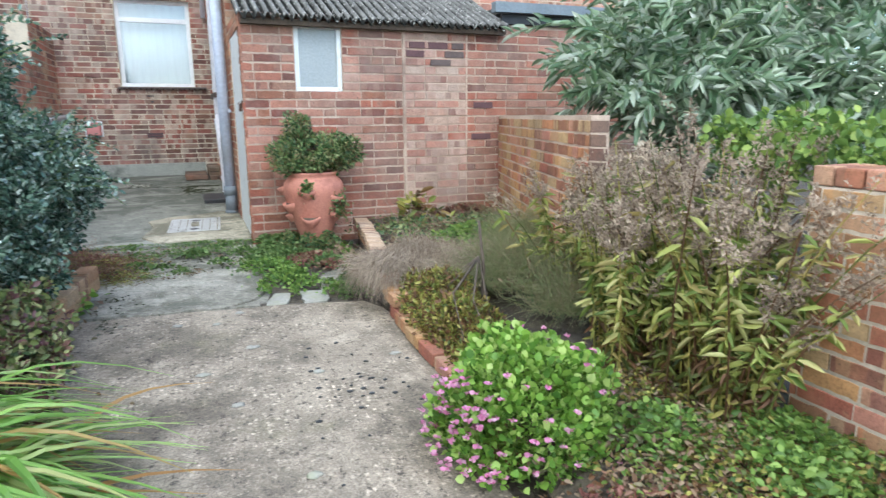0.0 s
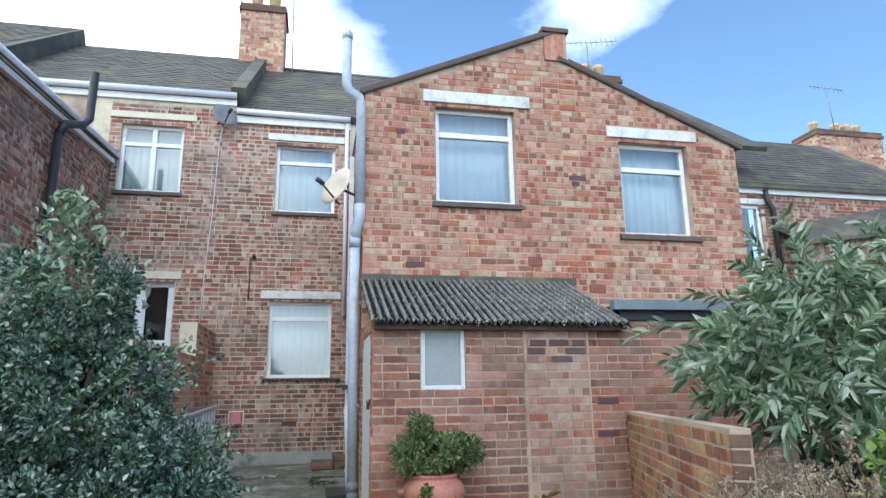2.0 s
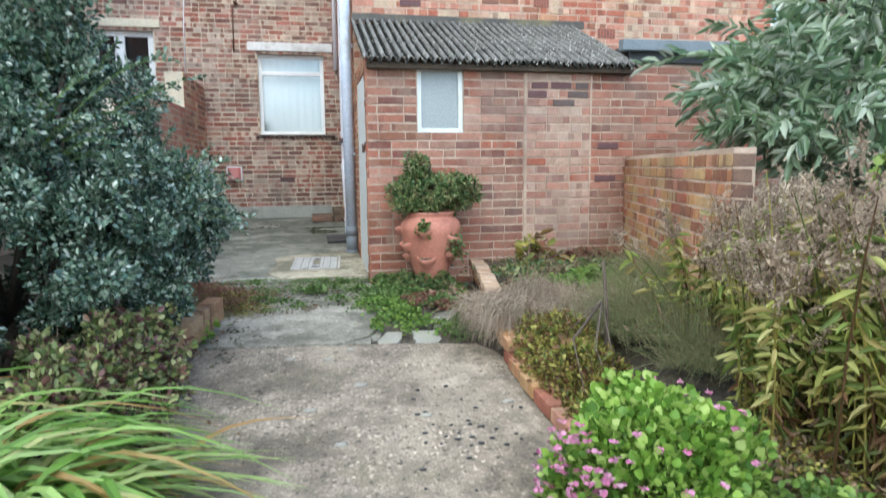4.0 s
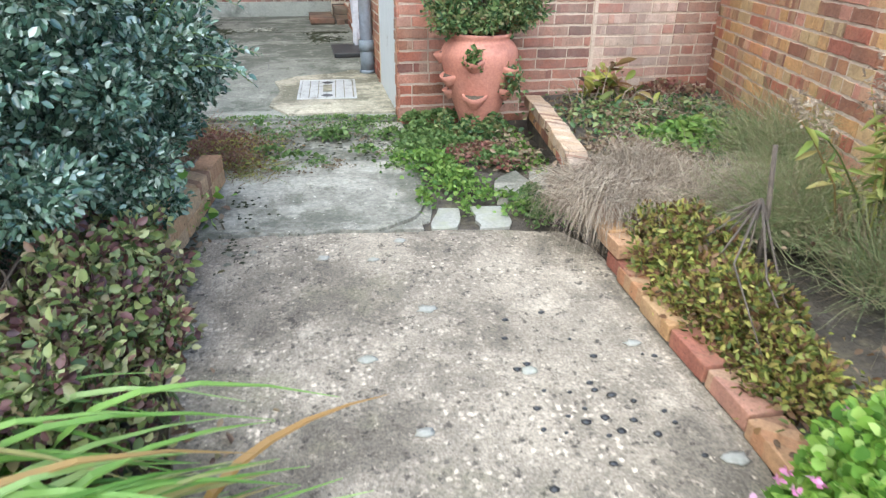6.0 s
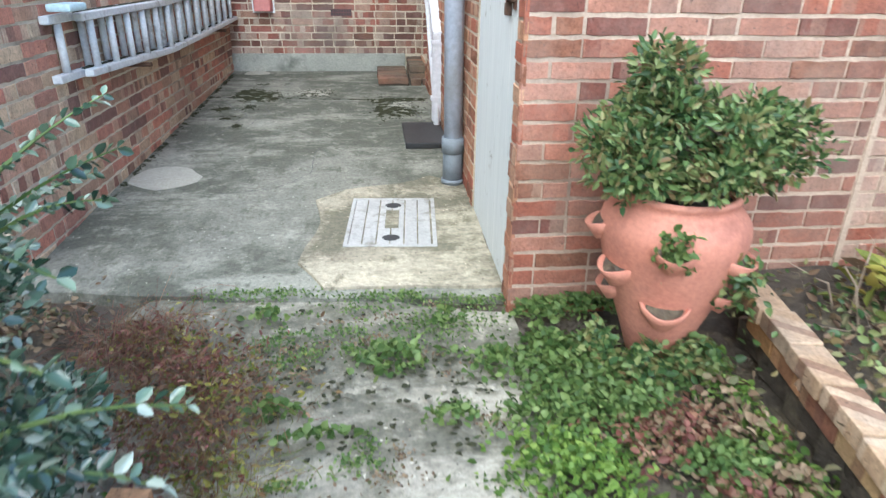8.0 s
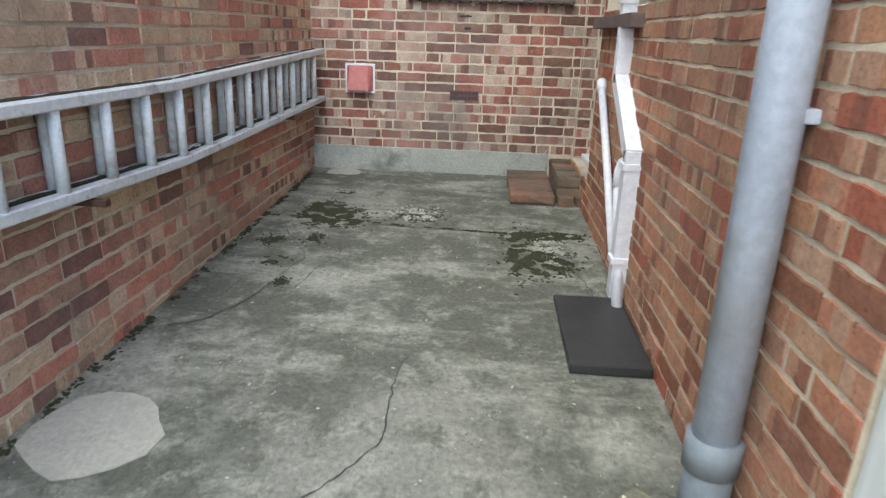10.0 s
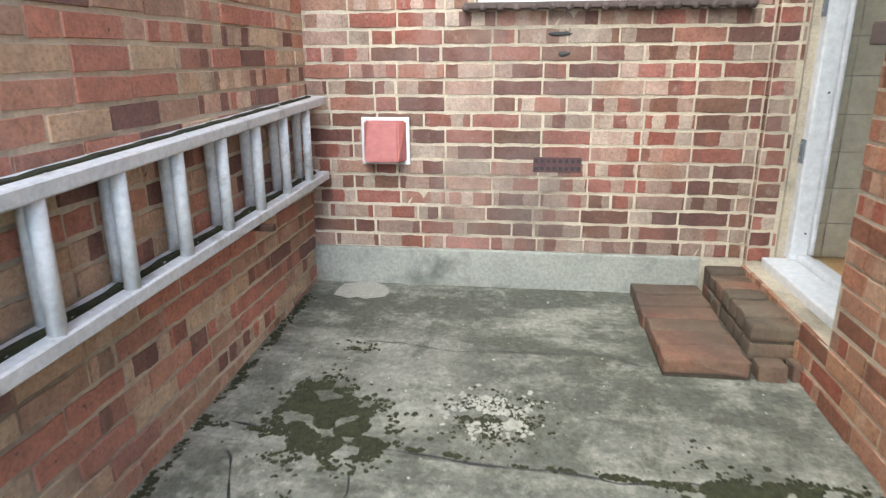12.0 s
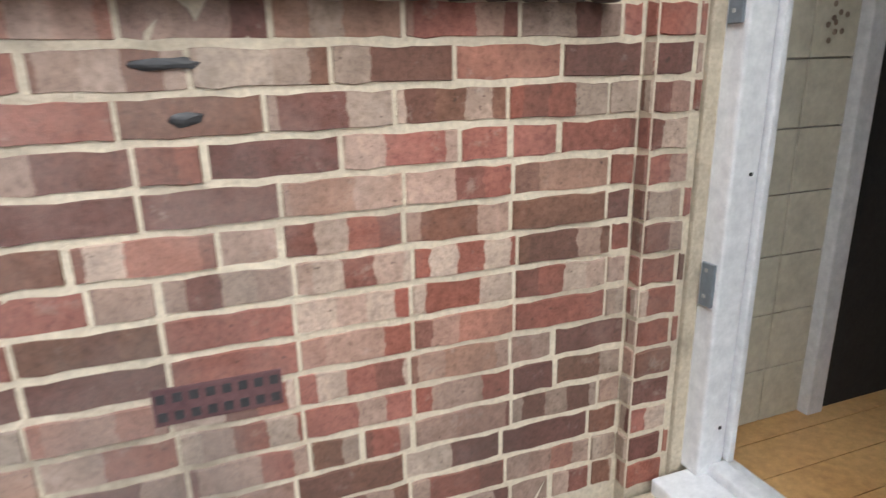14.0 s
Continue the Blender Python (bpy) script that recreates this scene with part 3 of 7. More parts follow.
# ---- brick walls ----
def panel(name, u0, u1, z0, z1, thick, holes, place, mat, parent=None):
    """A wall body with rectangular openings; place(u, d, z) gives the world point at depth d behind the face."""
    us = sorted({u0, u1, *[h for o in holes for h in o[:2] if u0 < h < u1]})
    zs = sorted({z0, z1, *[h for o in holes for h in o[2:] if z0 < h < z1]})
    vs, fs = [], []
    for ua, ub in zip(us, us[1:]):
        for za, zb in zip(zs, zs[1:]):
            um, zm = (ua + ub) / 2, (za + zb) / 2
            if any(o[0] < um < o[1] and o[2] < zm < o[3] for o in holes):
                continue
            k = len(vs)
            for u, d, z in ((ua, 0, za), (ub, 0, za), (ub, thick, za), (ua, thick, za), (ua, 0, zb), (ub, 0, zb), (ub, thick, zb), (ua, thick, zb)):
                vs.append(place(u, d, z))
            fs += [[k + i for i in f] for f in ((0, 1, 5, 4), (1, 2, 6, 5), (2, 3, 7, 6), (3, 0, 4, 7), (4, 5, 6, 7), (3, 2, 1, 0))]
    ob = raw(name, vs, fs, mat, parent)
    bm = bmesh.new()
    bm.from_mesh(ob.data)
    bmesh.ops.remove_doubles(bm, verts=bm.verts, dist=1e-5)
    bmesh.ops.recalc_face_normals(bm, faces=bm.faces)
    bm.to_mesh(ob.data)
    bm.free()
    return ob


BRICK_FACES = ((0, 1, 2, 3), (4, 5, 1, 0), (5, 6, 2, 1), (6, 7, 3, 2), (7, 4, 0, 3))


def brick_run(u0, u1, rnd, off, headers):
    """Lengths along one course."""
    u = u0 - off
    out = []
    while u < u1:
        ln = 0.107 if rnd.random() < headers else 0.222
        out.append((u, u + ln))
        u += ln
    return out


def lay_bricks(wall, u0, u1, z0, z1, holes, place, mat, seed, keep=None, region=None, headers=0.18, proud=0.005, limit=300, joint=0.0074, course=COURSE):
    """Lays bricks over a wall's face. Those in region (u, u, z, z) are pieces of their own, the rest one joined part."""
    rnd = random.Random(seed)
    vs, fs, singles = [], [], []
    z, row = z0, 0
    while z < z1 - 0.02:
        zt = min(z + course, z1) - joint
        zm = (z + zt) / 2
        cuts = [(u0, u1)]
        for o in holes:
            if o[2] < zm < o[3]:
                nxt = []
                for ca, cb in cuts:
                    if o[1] <= ca or o[0] >= cb:
                        nxt.append((ca, cb))
                    else:
                        if o[0] > ca:
                            nxt.append((ca, o[0]))
                        if o[1] < cb:
                            nxt.append((o[1], cb))
                cuts = nxt
        for ba, bb in brick_run(u0, u1, rnd, (0.111 if row % 2 else 0) + rnd.uniform(0, 0.012), headers):
            for ca, cb in cuts:
                x0, x1 = max(ba, ca), min(bb, cb)
                if x1 - x0 < 0.025 or (keep and not keep((x0 + x1) / 2, zt)):
                    continue
                x1 -= joint * 0.5
                p = proud + rnd.uniform(-0.003, 0.003)
                e = 0.004
                t0, t1, b0, b1 = (rnd.uniform(-0.0035, 0.0035) for _ in range(4))
                corner = ((x0 + e, -p, z + e + b0), (x1 - e, -p, z + e + b1), (x1 - e, -p, zt - e + t1), (x0 + e, -p, zt - e + t0), (x0, 0.01, z + b0), (x1, 0.01, z + b1), (x1, 0.01, zt + t1), (x0, 0.01, zt + t0))
                um = (x0 + x1) / 2
                if region and region[0] < um < region[1] and region[2] < zm < region[3] and len(singles) < limit:
                    singles.append((x0, x1, z, zt, p))
                else:
                    k = len(vs)
                    vs += [place(*c) for c in corner]
                    fs += [[k + i for i in f] for f in BRICK_FACES]
        z += course
        row += 1
    if vs:
        tagged(raw("brickwork", vs, fs, mat, wall), kind="stuff")
    PIECES.append((wall, singles, place, mat))


PIECES = []
SHARED = {}


def brick_piece(ln, ht, place, mat):
    """Mesh of one brick of that length and height, lying along the wall's own directions."""
    o = Vector(place(0, 0, 0))
    ux, nx = Vector(place(1, 0, 0)) - o, Vector(place(0, -1, 0)) - o
    variant = random.randrange(4)
    key = (variant, round(ln, 2), round(ht, 3), tuple(round(c, 3) for c in (*ux, *nx)), mat.name)
    if key not in SHARED:
        ln, ht = max(round(ln, 2), 0.02), round(ht, 3)
        e = 0.0045
        rnd = random.Random(len(SHARED))
        n = 6 if ln > 0.15 else 3
        vs, fs = [], []
        for side in (0, 1):
            for q in range(n + 1):
                u, w = ln * q / n, rnd.uniform(-0.0032, 0.0028)
                uu = min(max(u, e), ln - e)
                zz = (e + w) if side == 0 else (ht - e + w)
                vs.append((uu, rnd.uniform(-0.0015, 0.001), zz))
                vs.append((u, -0.016, zz + (-e if side == 0 else e)))
        o = 2 * (n + 1)
        for q in range(n):
            fs.append((2 * q, 2 * q + 2, o + 2 * q + 2, o + 2 * q))
            fs.append((2 * q + 1, 2 * q + 3, 2 * q + 2, 2 * q))
            fs.append((o + 2 * q, o + 2 * q + 2, o + 2 * q + 3, o + 2 * q + 1))
        fs.append((1, 0, o, o + 1))
        fs.append((2 * n, 2 * n + 1, o + 2 * n + 1, o + 2 * n))
        me = bpy.data.meshes.new("brick")
        me.from_pydata([tuple(ux * c[0] + nx * c[1] + Vector((0, 0, c[2]))) for c in vs], [], fs)
        me.materials.append(mat)
        me.update()
        SHARED[key] = me
    return SHARED[key]


def set_pieces():
    for wall, singles, place, mat in PIECES:
        for x0, x1, z, zt, p in singles:
            ob = new("brick", brick_piece(x1 - x0, zt - z, place, mat))
            ob.parent = wall
            ob.location = place(x0, -p, z)


def facing_y(y0):
    return lambda u, d, z: (u, y0 + d, z)


def facing_left(x0):
    """Face looks to -x; u runs along y."""
    return lambda u, d, z: (x0 + d, u, z)


def facing_right(x0):
    return lambda u, d, z: (x0 - d, u, z)


def structure(ob, label=""):
    return tagged(ob, label, kind="structure")


# ---- large structure: ground, walls, roofs ----
def build_ground():
    xs = [-60, -20, -8] + [x * 0.5 for x in range(-9, 13)] + [9, 20, 60]
    ys = [-60, -25, -12] + [y * 0.5 for y in range(-16, 28)] + [20, 40, 80]
    vs = [(x, y, fl(min(max(y, -10), 12)) - 0.05 + (0.03 * noise.noise((x * 0.9, y * 0.9, 0)) if abs(x) < 5 and abs(y) < 13 else 0)) for y in ys for x in xs]
    n = len(xs)
    fs = [(j * n + i, j * n + i + 1, (j + 1) * n + i + 1, (j + 1) * n + i) for j in range(len(ys) - 1) for i in range(n - 1)]
    structure(raw("ground", vs, fs, M["soil"], smooth=True), "bare garden soil")


build_ground()

WIN_E, WIN_D, WIN_C, WIN_W = (-0.62, 0.38, 1.60, 2.83), (-0.62, 0.38, 4.35, 5.57), (-3.12, -2.14, 4.60, 5.77), (-3.0, -2.1, 2.1, 3.14)
WIN_A, WIN_B = (1.45, 2.43, 3.49, 4.69), (3.79, 4.73, 3.18, 4.39)
WIN_F = (1.04, 1.44, 1.36, 1.915)
KDOOR, KWIN, ODOOR = (10.02, 10.9, 0.46, 2.5), (8.95, 9.95, 1.46, 2.5), (6.06, 6.95, 0.0, 1.9)

# rear wall of the house and its neighbour
holes = [WIN_E, WIN_D, WIN_C, WIN_W]
wall_north = structure(panel("wall_north", -3.6, 0.8, 0.0, 6.2, 0.24, holes, facing_y(BW), M["mortar_cream"]), "variegated red and cream brick rear wall")
lay_bricks(wall_north, -3.3, XR + 0.02, 0.47, 6.15, holes, facing_y(BW), M["brick_back"], 1, region=(-1.4, 0.7, 0.47, 1.62), joint=0.0072, proud=0.004)

# party wall beside the passage
wall_west = structure(panel("wall_west", 6.3, BW, -0.1, 1.85, 0.22, [], facing_right(XL), M["mortar_cream"]), "dark brick boundary wall beside the passage")
lay_bricks(wall_west, 6.3, BW, 0.09, 1.85, [], facing_right(XL), M["brick_left"], 2, region=(6.3, BW, 0.09, 1.3), headers=0.16, joint=0.0085)
upper = structure(panel("wall_west_upper", 9.3, BW - 0.01, 1.852, 2.3, 0.215, [], facing_right(XL), M["mortar_cream"]), "raised end of the boundary wall")
lay_bricks(upper, 9.3, BW - 0.01, 1.86, 2.3, [], facing_right(XL), M["brick_left"], 3, joint=0.0085)

# side wall of the rear wing
holes = [KDOOR, KWIN, ODOOR, (5.0, GB, 2.0, 6.0)]
wall_east = structure(panel("wall_east", OH + 0.22, KDOOR[1], -0.1, 4.84, 0.22, [KDOOR, KWIN, ODOOR, (5.0, GB + 0.24, 2.0, 6.0)], facing_left(XR), M["mortar"]), "orange brick side wall of the rear wing")
lay_bricks(wall_east, OH - 0.005, KDOOR[1], 0.03, 4.8, holes, facing_left(XR), M["brick_side"], 4, region=(OH - 0.1, 9.0, 0.0, 1.9), headers=0.3)


def gable_top(u):
    return 4.79 + (u - 0.64) * 0.435 if u < 3.14 else 5.42 - (u - 3.14) * 0.43


# gable wall of the rear wing
holes = [WIN_A, WIN_B]
wall_gable = structure(panel("wall_gable", XR, 5.43, 1.9, 4.42, 0.24, holes, facing_y(GB), M["mortar_rose"]), "red and cream brick gable wall")


def prism(bm, outline, y0, y1):
    f = [bm.verts.new((x, y0, z)) for x, z in outline]
    b = [bm.verts.new((x, y1, z)) for x, z in outline]
    bm.faces.new(f)
    bm.faces.new(list(reversed(b)))
    n = len(f)
    for i in range(n):
        bm.faces.new((f[i], b[i], b[(i + 1) % n], f[(i + 1) % n]))


bm = bmesh.new()
prism(bm, [(XR, 4.42), (WIN_A[0], 4.42), (WIN_A[0], 4.69), (WIN_A[1], 4.69), (WIN_A[1], 4.42), (5.43, 4.42), (5.43, 4.43), (3.15, 5.41), (3.15, 5.8), (2.85, 5.75), (XR, 4.79)], GB, GB + 0.24)
part("gable_peak", bm, M["mortar_rose"], wall_gable)
lay_bricks(wall_gable, XR, 5.43, 1.96, 5.85, holes, facing_y(GB), M["brick_gable"], 5, keep=lambda u, z: z < gable_top(u) - 0.02)

# outhouse
holes = [WIN_F]
wall_outhouse = structure(panel("wall_outhouse", XR, 4.6, -0.1, 1.98, 0.115, holes, facing_y(OH), M["mortar_rose"]), "weathered red brick outhouse wall")
BLOCKED = (1.985, 2.615, 0.0, 1.95)
lay_bricks(wall_outhouse, XR - 0.006, 4.6, 0.05, 1.98, holes + [BLOCKED], facing_y(OH), M["brick_outhouse"], 6, region=(0.5, 2.9, 0.0, 1.98), joint=0.008)
lay_bricks(wall_outhouse, BLOCKED[0], BLOCKED[1], 0.05, 1.93, [], facing_y(OH), M["brick_pale"], 16, joint=0.009, headers=0.3)

# garden boundary wall, running off at an angle, and its nearer length
GA, GB2 = Vector((2.95, OH - 0.01, 0)), Vector((2.09, 3.23, 0))
gd = (GB2 - GA).normalized()
gn = Vector((gd.y, -gd.x, 0))
if gn.x > 0:
    gn = -gn


def facing_garden(u, d, z):
    return tuple(GA + gd * u - gn * d + Vector((0, 0, z)))


glen = (GB2 - GA).length
wall_garden = structure(panel("wall_garden", 0.0, glen, -0.1, 1.15, 0.1, [], facing_garden, M["mortar_rose"]), "orange brick garden wall with yellow lichen")
lay_bricks(wall_garden, 0.0, glen, 0.03, 1.15, [], facing_garden, M["brick_garden"], 7, region=(0.0, 3.5, 0.2, 1.16), headers=0.35)


def facing_end(u, d, z):
    return tuple(GB2 + gd * -d - gn * u + Vector((0, 0, z)))


# the end face takes the dark step bricks to paint its shadow
lay_bricks(wall_garden, -0.003, 0.105, 0.03, 1.15, [], facing_end, M["brick_step"], 8, headers=1.0, joint=0.005)
wall_garden_near = structure(panel("wall_garden_near", -6.0, 2.02, -0.4, 0.9, 0.215, [], facing_left(2.2), M["mortar_dark"]), "old red brick garden wall")
lay_bricks(wall_garden_near, -1.0, 2.02, -0.2, 0.9, [], facing_left(2.2), M["brick_garden"], 9, region=(1.0, 2.1, 0.0, 1.0))
wall_south = structure(panel("wall_south", -5.2, 2.4, -0.6, 1.3, 0.2, [], lambda u, d, z: (u, -6.0 - d, z), M["brick_garden"]), "garden wall behind")
wall_far_west = structure(panel("wall_far_west", -6.2, 6.0, -0.6, 1.3, 0.2, [], lambda u, d, z: (-4.2 - d, u, z), M["brick_garden"]), "far garden wall")

# neighbouring wing
wall_wing = structure(panel("wall_wing", 3.5, BW, 0.0, 4.45, 0.24, [(7.0, 8.15, 1.4, 2.72)], facing_right(-3.23), M["mortar_rose"]), "brick side wall of the neighbouring wing")


def wing_top(u):
    return 5.15 - (BW - u) * 0.09


lay_bricks(wall_wing, 5.5, BW, 1.5, 5.15, [(7.0, 8.15, 1.4, 2.72)], facing_right(-3.23), M["brick_back"], 10, keep=lambda u, z: z < wing_top(u) - 0.04)


bm = bmesh.new()
f_ = [(-3.23, 3.5, 4.45), (-3.23, BW, 4.45), (-3.23, BW, 5.1), (-3.23, 3.5, 4.47)]
b_ = [(-3.47, y, z) for x, y, z in f_]
q_ = [bm.verts.new(p) for p in f_ + b_]
for f in ((0, 1, 2, 3), (7, 6, 5, 4), (0, 4, 5, 1), (1, 5, 6, 2), (2, 6, 7, 3), (3, 7, 4, 0)):
    bm.faces.new([q_[i] for i in f])
bmesh.ops.recalc_face_normals(bm, faces=bm.faces)
part("wall_top", bm, M["mortar"], wall_wing)


def lean_sheet(name, pts, thick, mat, label=""):
    """A roof slope through four corners, with thickness."""
    p = [Vector(q) for q in pts]
    n = (p[1] - p[0]).cross(p[3] - p[0]).normalized()
    if n.z < 0:
        n = -n
    vs = p + [q - n * thick for q in p]
    ob = raw(name, vs, [(0, 1, 2, 3), (7, 6, 5, 4), (0, 4, 5, 1), (1, 5, 6, 2), (2, 6, 7, 3), (3, 7, 4, 0)], mat)
    return structure(ob, label)


def slate_courses(roof, p0, pu, pv, nu, nv, mat, lift=0.012):
    """Overlapping slates over a slope: p0 eave corner, pu along the eave, pv up the slope."""
    p0, pu, pv = Vector(p0), Vector(pu), Vector(pv)
    n = pu.cross(pv).normalized()
    if n.z < 0:
        n = -n
    rnd = random.Random(nu * 7 + nv)
    vs, fs = [], []
    for j in range(nv):
        for i in range(nu + 1):
            a_ = max(0, (i - 0.5 * (j % 2)) / nu)
            b_ = min(1, (i + 1 - 0.5 * (j % 2)) / nu)
            if b_ - a_ < 0.1 / nu:
                continue
            k = len(vs)
            g = 0.06 / nu
            l0, l1 = lift + rnd.uniform(0, 0.006), 0.004
            q = [p0 + pu * (a_ + g) + pv * (j / nv) + n * l0, p0 + pu * (b_ - g) + pv * (j / nv) + n * l0, p0 + pu * (b_ - g) + pv * ((j + 1.3) / nv if j < nv - 1 else 1) + n * l1, p0 + pu * (a_ + g) + pv * ((j + 1.3) / nv if j < nv - 1 else 1) + n * l1]
            vs += q + [q[0] - n * 0.012, q[1] - n * 0.012]
            fs += [(k, k + 1, k + 2, k + 3), (k, k + 4, k + 5, k + 1)]
    tagged(raw("slates", vs, fs, mat, roof), kind="stuff")


roof_own = lean_sheet("roof_own", [(-1.3, BW - 0.12, 6.1), (9, BW - 0.12, 6.1), (9, 14.5, 8.85), (-1.3, 14.5, 8.85)], 0.1, M["slate"], "slate roof of the house")
slate_courses(roof_own, (-1.3, BW - 0.12, 6.1), (4, 0, 0), (0, 14.5 - BW + 0.12, 2.75), 16, 22, M["slate"])
roof_left = lean_sheet("roof_left", [(-9, BW - 0.12, 6.4), (-1.3, BW - 0.12, 6.4), (-1.3, 14.5, 9.05), (-9, 14.5, 9.05)], 0.1, M["slate"], "slate roof of the neighbouring house")
slate_courses(roof_left, (-5.5, BW - 0.12, 6.4), (4.2, 0, 0), (0, 14.5 - BW + 0.12, 2.65), 17, 22, M["slate"])
roof_verge = lean_sheet("roof_verge", [(-1.42, BW - 0.14, 6.5), (-1.18, BW - 0.14, 6.5), (-1.18, 14.5, 9.15), (-1.42, 14.5, 9.15)], 0.3, M["slate"], "cemented verge between two roofs")
roof_back = lean_sheet("roof_back", [(-9, 14.5, 9.0), (9, 14.5, 8.85), (9, 18, 6.1), (-9, 18, 6.1)], 0.1, M["slate"])
roof_wing = lean_sheet("roof_wing", [(-3.1, 3.5, 4.52), (-3.1, BW - 0.02, 5.18), (-5.6, BW - 0.02, 5.25), (-5.6, 3.5, 4.6)], 0.06, M["slate"], "low roof of the neighbouring wing")
roof_further = lean_sheet("roof_further", [(-14, BW - 0.12, 6.85), (-5.1, BW - 0.12, 6.85), (-5.2, 14.5, 9.45), (-14, 14.5, 9.45)], 0.45, M["slate"], "higher slate roof further along the terrace")
slate_courses(roof_further, (-9.5, BW - 0.12, 6.85), (4.2, 0, 0), (0, 14.5 - BW + 0.12, 2.6), 17, 22, M["slate"])
structure(panel("wall_further", -12, -3.6, 0.0, 6.3, 0.24, [], facing_y(BW), M["mortar_rose"]), "brick rear wall further along the terrace")
# rear wing roof behind the gable
roof_gable_west = lean_sheet("roof_gable_west", [(XR - 0.03, GB - 0.04, 4.81), (XR - 0.03, BW + 1, 4.81), (3.0, BW + 1, 5.85), (3.0, GB - 0.04, 5.85)], 0.05, M["slate"], "dark roof over the gable")
roof_gable_east = lean_sheet("roof_gable_east", [(3.04, GB - 0.04, 5.49), (3.04, BW + 1, 5.49), (5.5, BW + 1, 4.43), (5.5, GB - 0.04, 4.43)], 0.05, M["slate"], "dark roof over the gable")
structure(part("roof_riser", boxes([((3.0, GB + 0.245, 5.35), (3.035, BW + 1, 5.84))]), M["slate"]), "slate-hung riser along the ridge")
# closing walls inside
structure(panel("wall_inner", GB + 0.25, BW, 0.0, 4.4, 0.1, [], lambda u, d, z: (5.33 + d, u, z), M["mortar"]), "plain end wall")


def trim(name, items, mat, label=""):
    return structure(part(name, boxes(items, 0.004), mat), label)


verge = bmesh.new()
tube(verge, [(XR - 0.05, GB - 0.02, 4.79), (2.85, GB - 0.02, 5.775)], 0.028, square=True)
tube(verge, [(3.16, GB - 0.02, 5.43), (5.52, GB - 0.02, 4.41)], 0.028, square=True)
structure(part("trim_verge", verge, M["sill"]), "dark verge along the gable")


# ---- windows, doors ----
def window(name, w, place, depth, frame_label, transom=None, mullion=None, curtain=True, lintel=None, sill=None, sill_mat=None, lintel_mat=None, fr=0.055, frost=False, mat=None, room=True):
    """A framed window in an opening w = (u0, u1, z0, z1); place(u, d, z)."""
    u0, u1, z0, z1 = w
    mat = mat or M["upvc"]

    def pbox(bm, a0, a1, d0, d1, b0, b1, bev=0.006):
        p, q = place(a0, d0, b0), place(a1, d1, b1)
        box(bm, [min(i, j) for i, j in zip(p, q)], [max(i, j) for i, j in zip(p, q)], bev)

    win = thing(name, place((u0 + u1) / 2, depth, z0), frame_label, "window", kind="structure")
    bm = bmesh.new()
    d0, d1 = depth, depth + 0.06
    pbox(bm, u0, u1, d0, d1, z0, z0 + fr)
    pbox(bm, u0, u1, d0, d1, z1 - fr, z1)
    pbox(bm, u0, u0 + fr, d0, d1, z0 + fr, z1 - fr)
    pbox(bm, u1 - fr, u1, d0, d1, z0 + fr, z1 - fr)
    part("window_frame", bm, mat, win)
    spans = []
    if transom:
        zt = z0 + (z1 - z0) * transom
        bm = bmesh.new()
        pbox(bm, u0 + fr, u1 - fr, d0 - 0.012, d1 - 0.012, zt - fr * 0.6, zt + fr * 0.6)
        part("transom", bm, mat, win)
        spans = [(u0 + fr, u1 - fr, z0 + fr, zt - fr * 0.6), (u0 + fr, u1 - fr, zt + fr * 0.6, z1 - fr)]
    else:
        spans = [(u0 + fr, u1 - fr, z0 + fr, z1 - fr)]
    if mullion:
        um = u0 + (u1 - u0) * mullion
        bm = bmesh.new()
        pbox(bm, um - fr * 0.7, um + fr * 0.7, d0 - 0.014, d1 - 0.014, z0 + fr, z1 - fr)
        part("mullion", bm, mat, win)
        spans = [s for a0, a1, b0, b1 in spans for s in ((a0, um - fr * 0.7, b0, b1), (um + fr * 0.7, a1, b0, b1))]
    for a0, a1, b0, b1 in spans:
        bm = bmesh.new()
        pbox(bm, a0, a1, d0 + 0.024, d0 + 0.032, b0, b1, 0)
        g = part("pane", bm, M["frosted"] if frost else M["glass"], win)
        if not frost:
            g.visible_shadow = False
    if sill:
        bm = bmesh.new()
        pbox(bm, u0 - sill[0], u1 + sill[1], -sill[2], depth + 0.02, z0 - sill[3] if len(sill) > 3 else z0 - 0.065, z0 - 0.004)
        part("window_sill", bm, sill_mat or M["sill"], win, "dark sill")
    if lintel:
        bm = bmesh.new()
        pbox(bm, lintel[0], lintel[1], -0.03, 0.1, lintel[2], lintel[3])
        part("lintel", bm, lintel_mat or M["stone"], win, "painted stone lintel")
    # the pale sheet stands for net curtains and for sky mirrored in glass
    if curtain:
        n, vs, fs = 60, [], []
        for i in range(n + 1):
            u = u0 + (u1 - u0) * i / n
            dd = depth + 0.13 + 0.007 * math.sin(i * 0.9) + 0.003 * math.sin(i * 2.3)
            vs += [place(u, dd, z0 + 0.01), place(u, dd, z1 - 0.01)]
        fs = [(2 * i, 2 * i + 2, 2 * i + 3, 2 * i + 1) for i in range(n)]
        part_ob = raw("net_curtain", vs, fs, M["curtain"], win, "pale bluish sheet for net curtain and mirrored sky", True)
        sol = part_ob.modifiers.new("thick", "SOLIDIFY")
        sol.thickness = 0.003
    if not room:
        return win
    # the room behind: near-black walls, its dimness painted in
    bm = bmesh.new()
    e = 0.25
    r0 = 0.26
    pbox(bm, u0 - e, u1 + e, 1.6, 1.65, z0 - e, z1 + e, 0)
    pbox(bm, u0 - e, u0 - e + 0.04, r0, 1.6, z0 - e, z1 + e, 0)
